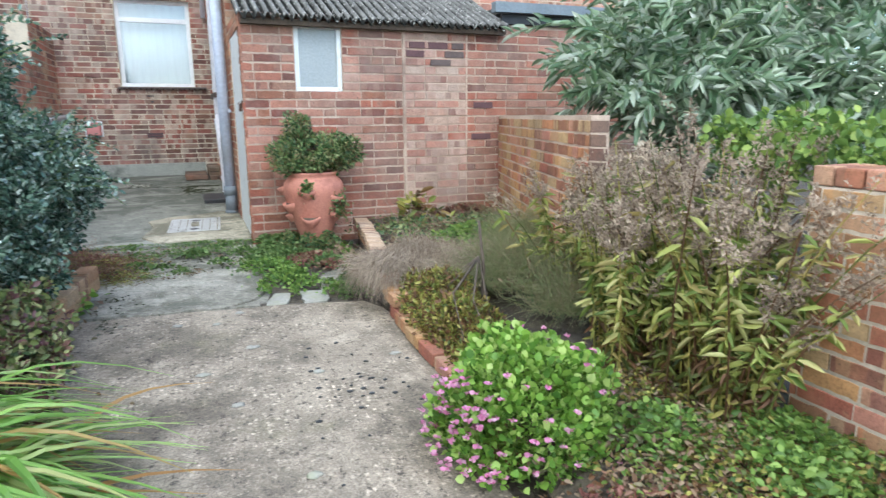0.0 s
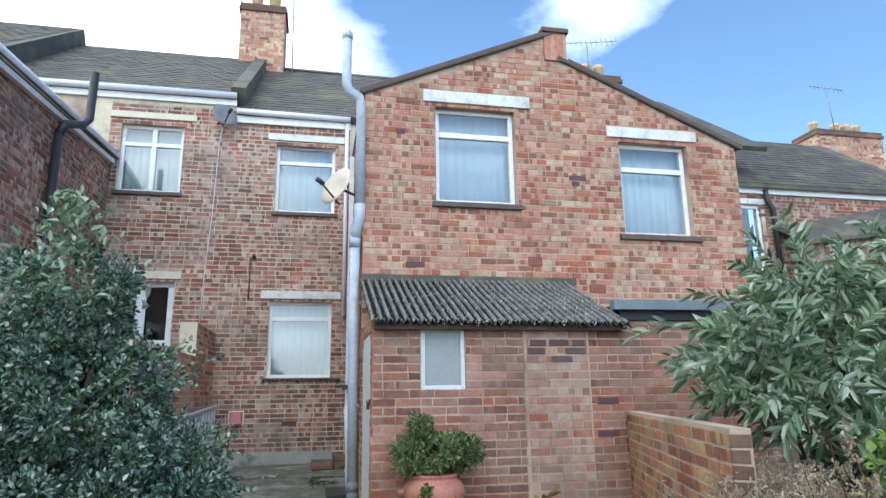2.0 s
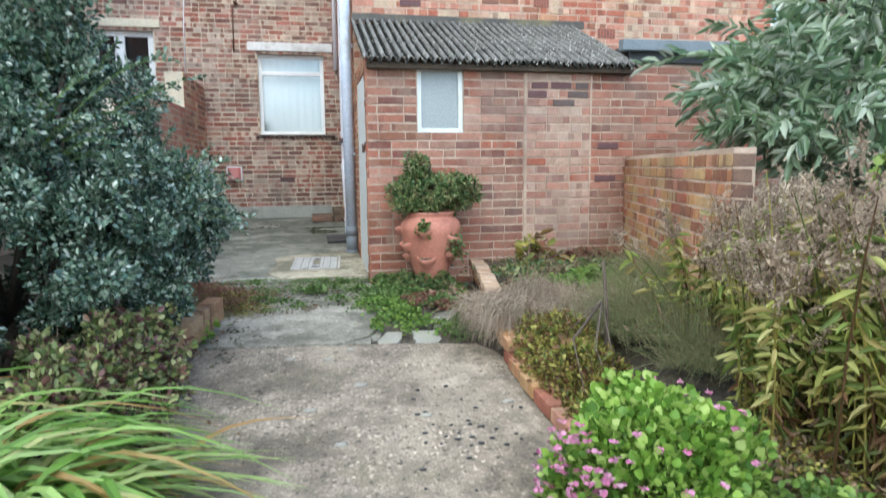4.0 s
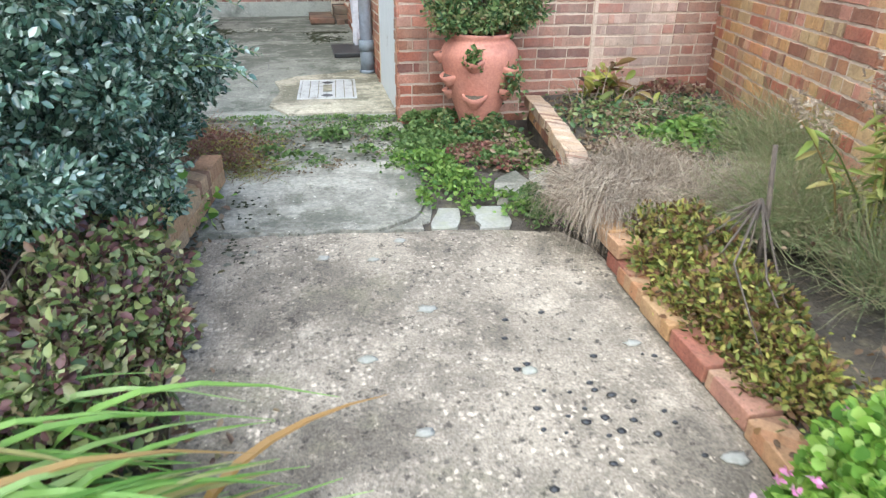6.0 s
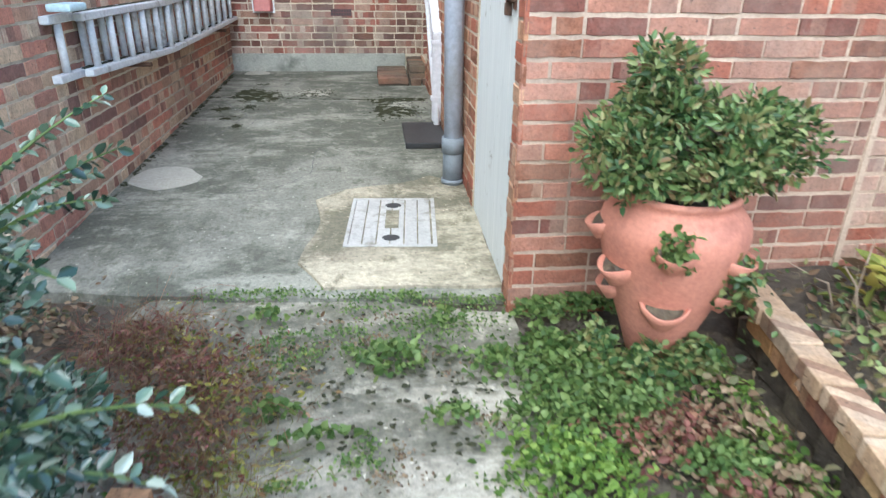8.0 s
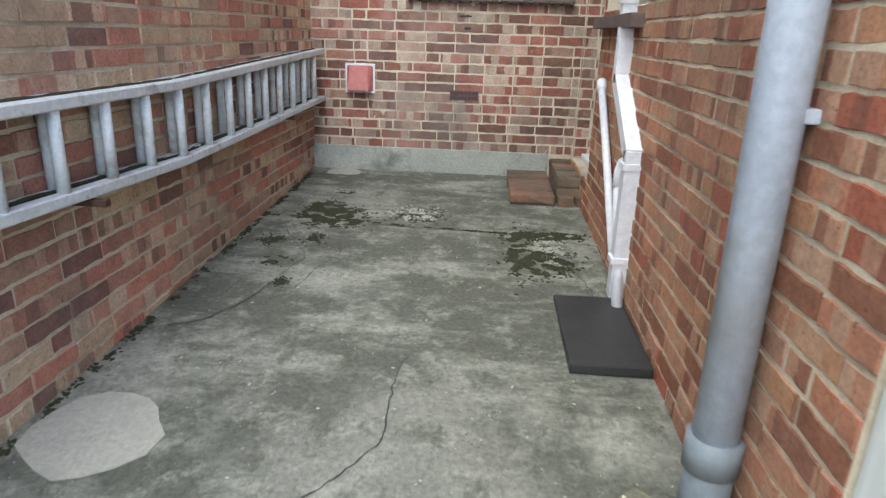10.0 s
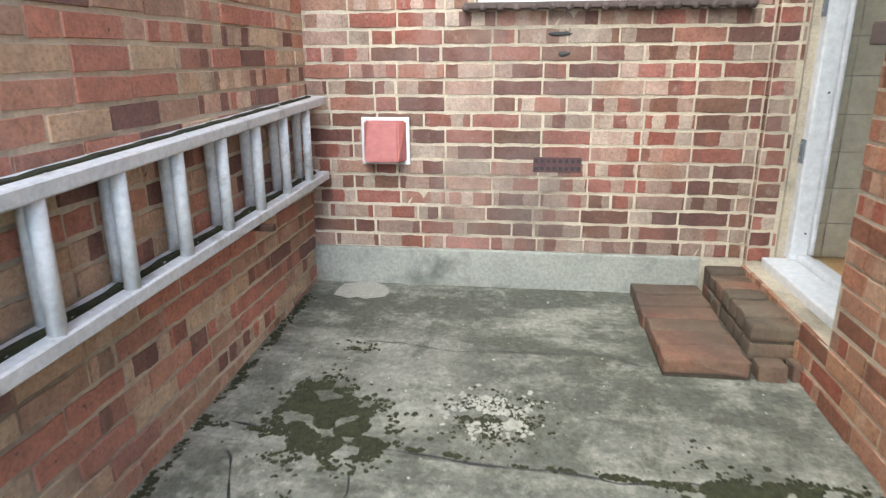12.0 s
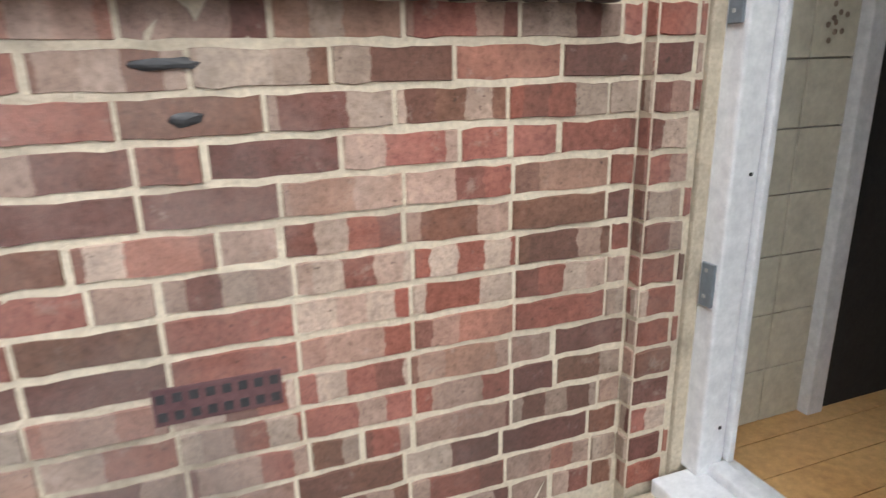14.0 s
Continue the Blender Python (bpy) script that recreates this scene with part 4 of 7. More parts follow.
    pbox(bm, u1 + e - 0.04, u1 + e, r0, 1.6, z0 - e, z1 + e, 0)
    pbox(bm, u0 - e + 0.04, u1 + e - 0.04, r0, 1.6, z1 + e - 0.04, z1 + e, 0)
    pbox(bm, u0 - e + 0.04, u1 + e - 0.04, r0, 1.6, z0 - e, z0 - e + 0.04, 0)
    part("room", bm, M["room_shade"], win)
    return win


window("window_1", WIN_E, facing_y(BW), 0.09, "white framed window with a net curtain", transom=0.77, lintel=(-0.76, 0.52, 2.87, 3.0), sill=(0.05, 0.16, 0.06, 0.03))
sill_tiles = bpy.data.objects["window_1"]
for k in range(17):
    x = -0.66 + k * 0.0735
    part("sill_tile", tube(bmesh.new(), [(x, BW - 0.068, 1.572), (x, BW - 0.004, 1.576)], 0.016, 10), M["sill"], sill_tiles, smooth=True)
window("window_2", WIN_D, facing_y(BW), 0.09, "white framed upstairs window with a net curtain", transom=0.74, lintel=(-0.77, 0.53, 5.63, 5.75), sill=(0.04, 0.06, 0.05))
window("window_3", WIN_C, facing_y(BW), 0.09, "white framed upstairs window of the neighbour", transom=0.72, mullion=0.52, lintel=(-3.3, -1.95, 5.87, 5.98), sill=(0.04, 0.04, 0.05), lintel_mat=M["cream"])
window("window_4", WIN_W, facing_y(BW), 0.09, "white framed ground floor window of the neighbour", mullion=0.45, lintel=(-3.1, -2.0, 3.16, 3.28), sill=(0.04, 0.04, 0.05), lintel_mat=M["cream"], fr=0.1, curtain=False)
# no curtain hangs here: its sheet stands for the mirrored sky
window("window_5", WIN_A, facing_y(GB), 0.09, "large white framed upstairs window", transom=0.72, lintel=(1.3, 2.63, 4.73, 4.88), sill=(0.05, 0.05, 0.05))
window("window_6", WIN_B, facing_y(GB), 0.09, "white framed upstairs window with a curtain", transom=0.72, lintel=(3.63, 4.87, 4.44, 4.58), sill=(0.08, 0.08, 0.05))
window("window_7", WIN_F, facing_y(OH), 0.02, "small painted outhouse window with frosted glass", frost=True, curtain=False, fr=0.04, mat=M["door"], room=False)
window("window_8", KWIN, facing_left(XR), 0.09, "white framed kitchen window", transom=0.7, sill=(0.02, 0.02, 0.07), curtain=True, room=False)
window("window_9", (7.02, 8.13, 1.42, 2.70), facing_right(-3.23), 0.09, "white framed window of the neighbouring wing", lintel=(6.9, 8.27, 2.7, 2.83), lintel_mat=M["cream"], curtain=False)


def build_outhouse_door():
    d = thing("door_1", (XR, 6.56, fl(6.56)), "white painted plank door with a rusty bolt", "door", kind="structure")
    y0, y1 = ODOOR[0], ODOOR[1]
    fr = bmesh.new()
    box(fr, (XR + 0.012, y0, fl(y0) + 0.005), (XR + 0.08, y0 + 0.022, 1.9), 0.004)
    box(fr, (XR + 0.012, y1 - 0.022, fl(y1) + 0.005), (XR + 0.08, y1, 1.9), 0.004)
    box(fr, (XR + 0.012, y0 + 0.022, 1.87), (XR + 0.08, y1 - 0.022, 1.9), 0.004)
    part("door_frame", fr, M["door"], d)
    n = 4
    for i in range(n):
        a_ = y0 + 0.024 + (y1 - y0 - 0.048) * i / n
        b_ = y0 + 0.024 + (y1 - y0 - 0.048) * (i + 1) / n - 0.0008
        part("plank", boxes([((XR + 0.004, a_, fl(a_) + 0.012), (XR + 0.035, b_, 1.868))], 0.001), M["door"], d)
    la = bmesh.new()
    box(la, (XR - 0.008, 6.14, 1.245), (XR + 0.004, 6.24, 1.27), 0.003)
    tube(la, [(XR - 0.013, 6.1, 1.258), (XR - 0.013, 6.25, 1.258)], 0.006, 8)
    box(la, (XR - 0.02, 6.19, 1.2), (XR + 0.004, 6.225, 1.245), 0.004)
    box(la, (XR - 0.006, 6.105, 1.225), (XR + 0.004, 6.135, 1.29), 0.003)
    tube(la, [(XR - 0.014, 6.205, 1.245), (XR - 0.022, 6.205, 1.265), (XR - 0.014, 6.205, 1.28)], 0.004, 6)
    part("latch", la, M["iron"], d, "rusty bolt and padlock")


build_outhouse_door()

# kitchen doorway, its frame and the room seen through it
kd = thing("door_2", (0.86, 10.45, 0.47), "white plastic kitchen door frame with an open doorway", "door", kind="structure")
part("jamb", boxes([((0.79, 10.86, 0.5), (0.865, 10.924, 2.5))], 0.008), M["upvc"], kd)
part("jamb", boxes([((0.79, 10.03, 0.5), (0.865, 10.1, 2.5))], 0.008), M["upvc"], kd)
part("head", boxes([((0.79, 10.1, 2.43), (0.865, 10.86, 2.5))], 0.008), M["upvc"], kd)
part("stop", boxes([((0.867, 10.845, 0.53), (0.885, 10.91, 2.43))], 0.005), M["upvc"], kd)
part("threshold", boxes([((0.69, 10.02, 0.455), (0.93, 10.9, 0.5))], 0.008), M["upvc"], kd)
part("rail", boxes([((0.82, 10.1, 0.502), (0.87, 10.86, 0.53))], 0.006), M["upvc"], kd)
for z in (0.93, 1.52):
    part("hinge", boxes([((0.781, 10.868, z), (0.7895, 10.905, z + 0.1))], 0.003), M["pipe_dark"], kd, "dark steel hinge plate")
    for dz in (0.02, 0.08):
        part("screw", boxes([((0.778, 10.884, z + dz), (0.7808, 10.892, z + dz + 0.008))], 0.001), M["galv"], kd)
for z in (0.62, 1.22):
    part("screw", boxes([((0.838, 10.857, z), (0.846, 10.8598, z + 0.008))], 0.001), M["black"], kd)
structure(panel("pier", XR + 0.025, 0.754, 0.2, 2.6, 0.1, [], facing_y(10.925), M["mortar_cream"]), "narrow brick pier beside the kitchen door")
structure(part("cement_strip", boxes([((0.757, 10.915, 0.46), (0.81, 11.0, 2.55))], 0.004), M["mortar"]), "strip of buff cement between pier and door frame")
lay_bricks(bpy.data.objects["pier"], XR + 0.025, 0.757, 0.47, 2.55, [], facing_y(10.925), M["brick_back"], 21, headers=1.0, region=(0.6, 0.9, 0.4, 1.7), joint=0.0072)
lay_bricks(bpy.data.objects["pier"], 10.925, BW, 0.47, 2.55, [], facing_left(XR + 0.025), M["brick_back"], 22, headers=1.0, joint=0.0072)
structure(part("kitchen_floor", boxes([((0.94, 8.0, 0.40), (4.0, 11.06, 0.46))]), M["laminate"]), "wood laminate kitchen floor")
for i in range(15):
    part("plank", boxes([((0.945, 9.2 + i * 0.125, 0.461), (2.6, min(9.2 + i * 0.125 + 0.122, 11.03), 0.47))], 0.001), M["laminate"], bpy.data.objects["kitchen_floor"])
wall_kitchen = structure(part("wall_kitchen", boxes([((0.87, 11.035, 0.4), (4.0, 11.1, 2.6)), ((3.9, 8.0, 0.4), (4.0, 11.035, 2.6))]), M["grout"]), "kitchen walls")
for x0, x1 in ((0.88, 0.993), (0.996, 1.152), (1.155, 1.3)):
    for j in range(13):
        part("tile", boxes([((x0, 11.022, 0.473 + j * 0.163), (x1, 11.034, 0.473 + j * 0.163 + 0.16))], 0.003), M["tile"], wall_kitchen)
motif = bmesh.new()
for k in range(9):
    a_ = k * 2.4
    q = 0.008 * k ** 0.6
    lathe(motif, [(0.0, 0.0), (0.007, 0.0), (0.007, 0.001)], 8, (1.22 + 1.3 * q * math.cos(a_), 1.53 + 1.8 * q * math.sin(a_), 0))
bmesh.ops.transform(motif, matrix=Matrix.Translation((0, 11.0205, 0)) @ Matrix.Rotation(radians(90), 4, "X"), verts=motif.verts)
part("tile_motif", motif, M["twig"], wall_kitchen, "small brown flower printed on a tile")
structure(part("ceiling", boxes([((0.88, 8.0, 2.6), (4.0, 11.1, 2.66))]), M["curtain"]), "kitchen ceiling")
structure(part("trim", boxes([((1.302, 10.99, 0.471), (1.36, 11.034, 2.6))], 0.004), M["upvc"]), "white door lining")
# flat sheet painted near-black for the shade of the room beyond
part_dark = structure(part("backdrop_room", boxes([((1.362, 11.01, 0.471), (3.9, 11.033, 2.6))]), M["room_shade"]), "flat dark sheet for the shade of a room beyond")


def coping(wall, u0, u1, z, place, mat, depth=0.225):
    """A course of bricks on edge along the top of a wall."""
    r = random.Random(int(u1 * 100))
    u = u0
    while u < u1 - 0.05:
        bm = bmesh.new()
        hh = 0.07 + r.uniform(-0.004, 0.004)
        box(bm, (u, -0.008, z), (min(u + 0.1, u1), depth, z + hh), 0.008)
        for v in bm.verts:
            v.co = Vector(place(*v.co))
        bmesh.ops.recalc_face_normals(bm, faces=bm.faces)
        part("coping_brick", bm, mat, wall)
        u += 0.108


coping(wall_garden_near, 0.0, 2.02, 0.902, facing_left(2.2), M["brick_garden"])
# a blocked opening in the outhouse wall: cement at its edges, a few dark bricks
part("cement_joint", boxes([((1.985, OH - 0.008, 0.2), (2.012, OH + 0.01, 1.9))], 0.003), M["mortar_rose"], wall_outhouse)
part("cement_joint", boxes([((2.6, OH - 0.008, 0.9), (2.618, OH + 0.01, 1.9))], 0.003), M["mortar_rose"], wall_outhouse)
for x, z, w in ((2.46, 1.743, 0.12), (2.39, 1.669, 0.19), (2.25, 1.596, 0.2)):
    part("dark_brick", boxes([((x, OH - 0.0115, z), (x + w, OH + 0.01, z + 0.055))], 0.004), M["sill"], wall_outhouse, "dark slate-coloured brick")
for x, z, w in ((2.02, 1.669, 0.17), (2.23, 1.743, 0.19), (2.05, 1.743, 0.15), (2.66, 0.93, 0.2), (2.68, 1.22, 0.2)):
    part("dark_brick", boxes([((x, OH - 0.0115, z), (x + w, OH + 0.01, z + 0.055))], 0.004), M["vent_brick"], wall_outhouse, "dark purple brick")


# ---- paving ----
def jagged(pts, step=0.12, amp=0.015, seed=0.0):
    """An outline broken up by small uneven steps."""
    out = []
    n = len(pts)
    for i in range(n):
        p, q = Vector((*pts[i], 0)), Vector((*pts[(i + 1) % n], 0))
        k = max(1, int((q - p).length / step))
        d = (q - p).normalized()
        nrm = Vector((-d.y, d.x, 0))
        for j in range(k):
            c = p.lerp(q, j / k)
            c = c + nrm * amp * (noise.noise((c.x * 5 + seed, c.y * 5, seed)) + 0.6 * noise.noise((c.x * 17, c.y * 17 + seed, 3)))
            out.append((c.x, c.y))
    return out


def slab(name, pts, top, thick, mat, label, category="paving slab", amp=0.015, seed=0.0, group="", kind="", step=0.12, tilt=0.0):
    o = jagged(pts, step, amp, seed)
    bm = bmesh.new()
    cx = sum(x for x, y in o) / len(o)
    up = [bm.verts.new((x, y, fl(y) + top + tilt * (x - cx))) for x, y in o]
    ins = [bm.verts.new((cx + (x - cx) * 1.004, y, fl(y) + top - 0.008 + tilt * (x - cx))) for x, y in o]
    lo = [bm.verts.new((x, y, fl(y) + top - thick)) for x, y in o]
    bm.faces.new(up)
    n = len(o)
    for r0, r1 in ((up, ins), (ins, lo)):
        for i in range(n):
            bm.faces.new((r0[i], r1[i], r1[(i + 1) % n], r0[(i + 1) % n]))
    bmesh.ops.recalc_face_normals(bm, faces=bm.faces)
    bmesh.ops.triangulate(bm, faces=[f for f in bm.faces if len(f.verts) > 4])
    return tagged(part(name, bm, mat), label, category, group, kind)


C0 = [(XL, 9.62), (-0.7, 9.6), (0.12, 9.55), (XR, 9.42)]
slab("yard_concrete", C0 + [(XR, BW), (XL, BW)], 0.0, 0.06, M["concrete"], "stained grey concrete yard", amp=0.02, seed=1, kind="structure")
slab("yard_concrete_south", [(XL, 6.2), (-0.9, 6.12), (-0.3, 6.05), (XR, 6.0), (XR, 9.412), (0.12, 9.543), (-0.7, 9.593), (XL, 9.613)], 0.0, 0.06, M["concrete"], "stained grey concrete yard", amp=0.02, seed=1, kind="structure")


def crack(pts, w=0.006, seed=0):
    """A dark, uneven crack running over the concrete."""
    r = random.Random(seed)
    vs, fs = [], []
    p = [Vector((*q, 0)) for q in pts]
    line = [a_.lerp(b_, k / 14) for a_, b_ in zip(p, p[1:]) for k in range(14)]
    for i, c in enumerate(line):
        d = (line[min(i + 1, len(line) - 1)] - line[max(i - 1, 0)]).normalized()
        nrm = Vector((-d.y, d.x, 0))
        c = c + nrm * (0.03 * noise.noise(c * 5) + 0.012 * noise.noise(c * 23))
        ww = w * r.uniform(0.2, 1.2)
        for sgn in (-1, 1):
            q = c + nrm * ww * sgn * 0.5
            vs.append((q.x, q.y, fl(q.y) + 0.0025))
    fs = [(2 * i, 2 * i + 1, 2 * i + 3, 2 * i + 2) for i in range(len(line) - 1)]
    tagged(raw("crack", vs, fs, M["black"]), "dark crack in the concrete yard", "crack", "cracks in the yard")


crack([(-1.3, 9.7), (-0.7, 9.6), (0.15, 9.55), (0.6, 9.4)], 0.012, 1)
crack([(-1.25, 9.55), (-0.95, 9.0), (-1.1, 8.4), (-1.3, 8.2)], 0.008, 2)
crack([(-0.85, 9.5), (-0.8, 9.1), (-0.9, 8.6)], 0.007, 3)
crack([(0.28, 9.45), (0.45, 9.0), (0.5, 8.7)], 0.009, 4)
crack([(-1.0, 10.3), (-0.6, 10.25), (-0.1, 10.3), (0.1, 10.2)], 0.006, 5)
crack([(-0.3, 8.1), (-0.32, 7.6), (-0.5, 7.3), (-0.9, 7.25)], 0.006, 6)
slab("cement_patch", [(-0.27, 6.35), (-0.14, 6.12), (0.62, 6.08), (0.62, 7.28), (0.42, 7.46), (0.2, 7.33), (-0.1, 7.27), (-0.24, 7.1), (-0.2, 6.8)], 0.014, 0.05, M["patch"], "buff cement patch around the drain cover", "cement patch", amp=0.03, seed=4)
slab("repair_patch", [(-1.18 + 0.19 * math.cos(k * 0.3927), 7.55 + 0.21 * math.sin(k * 0.3927)) for k in range(16)], 0.004, 0.03, M["pale_cement"], "round pale cement repair in the yard", "cement patch", amp=0.06, seed=5)
slab("repair_patch", [(-1.15 + 0.12 * math.cos(k * 0.3927), 10.8 + 0.1 * math.sin(k * 0.3927)) for k in range(16)], 0.004, 0.03, M["pale_cement"], "small round pale cement repair by the rear wall", "cement patch", amp=0.06, seed=15)
slab("old_path", [(-0.62, 4.2), (0.2, 4.2), (0.5, 4.3), (0.57, 4.6), (0.58, 5.1), (0.62, 5.22), (0.62, 5.9), (0.0, 6.05), (-0.85, 6.13), (-1.0, 5.6)], -0.018, 0.05, M["slab"], "cracked and weedy old concrete", amp=0.05, seed=6, kind="structure")
slab("path", [(-0.42, -3.0), (1.05, -3.0), (0.98, 1.9), (1.0, 2.2), (1.14, 3.1), (1.16, 3.6), (1.13, 3.9), (1.06, 4.06), (0.8, 4.12), (0.3, 4.2), (-0.5, 4.26), (-0.56, 3.9), (-0.5, 3.3), (-0.36, 2.6)], 0.0, 0.07, M["path"], "pebbly concrete garden path", amp=0.03, seed=7, kind="structure")
slab("weed_bed", [(0.42, 4.16), (0.85, 4.1), (1.12, 3.98), (1.19, 4.4), (1.33, 5.2), (1.4, 5.7), (0.62, 5.88), (0.62, 5.2), (0.56, 4.55)], -0.022, 0.05, M["soil"], "dark soil between the broken slabs", amp=0.03, seed=21, kind="structure")
slab("paving_slab", [(-0.44, 4.28), (0.0, 4.25), (0.26, 4.225), (0.43, 4.34), (0.54, 4.52), (0.555, 5.05), (0.3, 5.12), (-0.1, 5.15), (-0.42, 5.1)], 0.0, 0.06, M["slab"], "large worn grey concrete slab", amp=0.04, seed=8, step=0.07)
slab("paving_slab", [(0.3, 4.215), (0.47, 4.19), (0.47, 4.3)], 0.004, 0.05, M["slab"], "broken grey paving piece", amp=0.02, seed=13, step=0.05)
slab("paving_slab", [(0.5, 4.21), (0.625, 4.2), (0.67, 4.4), (0.575, 4.43)], -0.008, 0.06, M["slab_white"], "small pale paving slab", amp=0.03, seed=9, tilt=0.02, step=0.05)
slab("paving_slab", [(0.715, 4.16), (0.86, 4.17), (0.885, 4.4), (0.74, 4.42)], -0.008, 0.06, M["slab_white"], "small pale paving slab", amp=0.03, seed=10, tilt=-0.02, step=0.05)
slab("paving_slab", [(0.88, 4.45), (1.03, 4.43), (1.135, 4.5), (1.095, 4.81), (0.95, 4.71)], 0.01, 0.06, M["slab"], "grey paving slab among weeds", amp=0.02, seed=11, step=0.06)
slab("paving_slab", [(1.155, 4.47), (1.21, 4.5), (1.31, 4.88), (1.19, 4.86), (1.14, 4.7)], 0.006, 0.06, M["slab"], "grey paving slab beside the low wall", amp=0.02, seed=12, step=0.06)

# pale shells and dark bits bedded in the path
rnd = random.Random(5)
for x, y, r in ((0.107, 3.3, 0.035), (0.23, 2.95, 0.03), (0.334, 4.1, 0.03), (0.99, 3.22, 0.03), (0.35, 3.55, 0.04), (0.6, 3.15, 0.03), (0.42, 2.35, 0.03), (1.02, 2.7, 0.04), (0.0, 4.0, 0.03), (0.2, 3.95, 0.025)):
    bm = bmesh.new()
    bmesh.ops.create_icosphere(bm, subdivisions=2, radius=1.0)
    for v in bm.verts:
        v.co = Vector((x, y, fl(y) + 0.002)) + Vector((v.co.x * r, v.co.y * r * 0.7, max(v.co.z, -0.2) * 0.008)) * (0.9 + 0.55 * noise.noise(v.co * 1.6 + Vector((x, y, 0)) * 9))
    tagged(part("flint", bm, M["slab_white"], None, "", True), "pale flint bedded in the concrete path", "stone", "flints in the path")

for k in range(34):
    x, y, r = 0.66 + rnd.gauss(0, 0.13), 2.95 + rnd.gauss(0, 0.22), rnd.uniform(0.007, 0.017)
    bm = bmesh.new()
    bmesh.ops.create_icosphere(bm, subdivisions=1, radius=1.0)
    for v in bm.verts:
        v.co = Vector((x, y, fl(y) + 0.002)) + Vector((v.co.x * r, v.co.y * r * 0.8, max(v.co.z, -0.2) * 0.006)) * (1 + 0.5 * noise.noise(v.co * 2 + Vector((x, y, 0)) * 9))
    tagged(part("pebble", bm, M["black"], None, "", True), "small dark stone bedded in the path", "stone", "dark stones in the path")

# moss on the yard
def moss_blobs(name, label, spots, n, mat, seed, size=0.012):
    rng = np.random.default_rng(seed)
    vs, fs = [], []
    area = sum(q[2] * q[3] for q in spots)
    for x, y, rx, ry in spots:
        for k in range(int(n * rx * ry / area)):
            px, py = x + rng.normal(scale=0.45) * rx, y + rng.normal(scale=0.45) * ry
            if noise.noise((px * 14, py * 14, seed)) < -0.12 or not XL + 0.01 < px < XR - 0.01:
                continue
            sz = size * rng.uniform(0.4, 1.5)
            b_ = len(vs)
            m_ = 6
            vs.append((px, py, fl(py) + 0.003 + sz * 0.4))
            for q in range(m_):
                a_ = 2 * math.pi * q / m_
                e_ = sz * rng.uniform(0.45, 1.5)
                vs.append((px + e_ * math.cos(a_), py + e_ * math.sin(a_), fl(py) + 0.001))
            fs += [(b_, b_ + 1 + q, b_ + 1 + (q + 1) % m_) for q in range(m_)]
    x, y = spots[0][:2]
    t = thing(name, (x, y, fl(y)), label, "moss", "moss in the yard")
    tagged(raw("cushions", vs, fs, mat, t), kind="stuff")


moss_blobs("moss_patch", "dark green moss on the concrete", [(-0.98, 9.72, 0.17, 0.17), (-1.06, 9.86, 0.1, 0.14), (-0.86, 9.66, 0.1, 0.1)], 7500, M["moss"], 1, 0.008)
moss_blobs("moss_patch", "dark green moss beside the wall", [(0.15, 9.3, 0.05, 0.34), (0.28, 9.14, 0.16, 0.2), (0.34, 9.54, 0.22, 0.07), (0.2, 9.52, 0.14, 0.08)], 6500, M["moss"], 2, 0.008)
moss_blobs("moss_patch", "small moss patch on the concrete", [(-1.1, 8.95, 0.07, 0.06), (-0.98, 8.7, 0.04, 0.05), (-1.02, 10.25, 0.07, 0.04)], 700, M["moss"], 3, 0.006)
moss_blobs("moss_patch", "line of moss in the joint of the yard", [(-1.3 + 0.12 * k, 9.68 - 0.011 * k, 0.08, 0.012) for k in range(16)], 1300, M["moss"], 8, 0.006)
moss_blobs("lichen_patch", "pale lichen on the concrete", [(-0.46, 9.85, 0.15, 0.13), (0.32, 9.3, 0.09, 0.16)], 1500, M["pale_cement"], 4, 0.007)
moss_blobs("moss_patch", "thin moss round the lichen on the concrete", [(-0.46, 9.82, 0.17, 0.15), (-0.98, 9.3, 0.06, 0.12), (-1.2, 9.25, 0.08, 0.1)], 1300, M["moss"], 14, 0.006)
moss_blobs("moss_patch", "line of moss along the foot of the wall", [(-1.39, 7.3 + 0.3 * k, 0.025, 0.16) for k in range(12)], 1700, M["moss"], 5, 0.007)


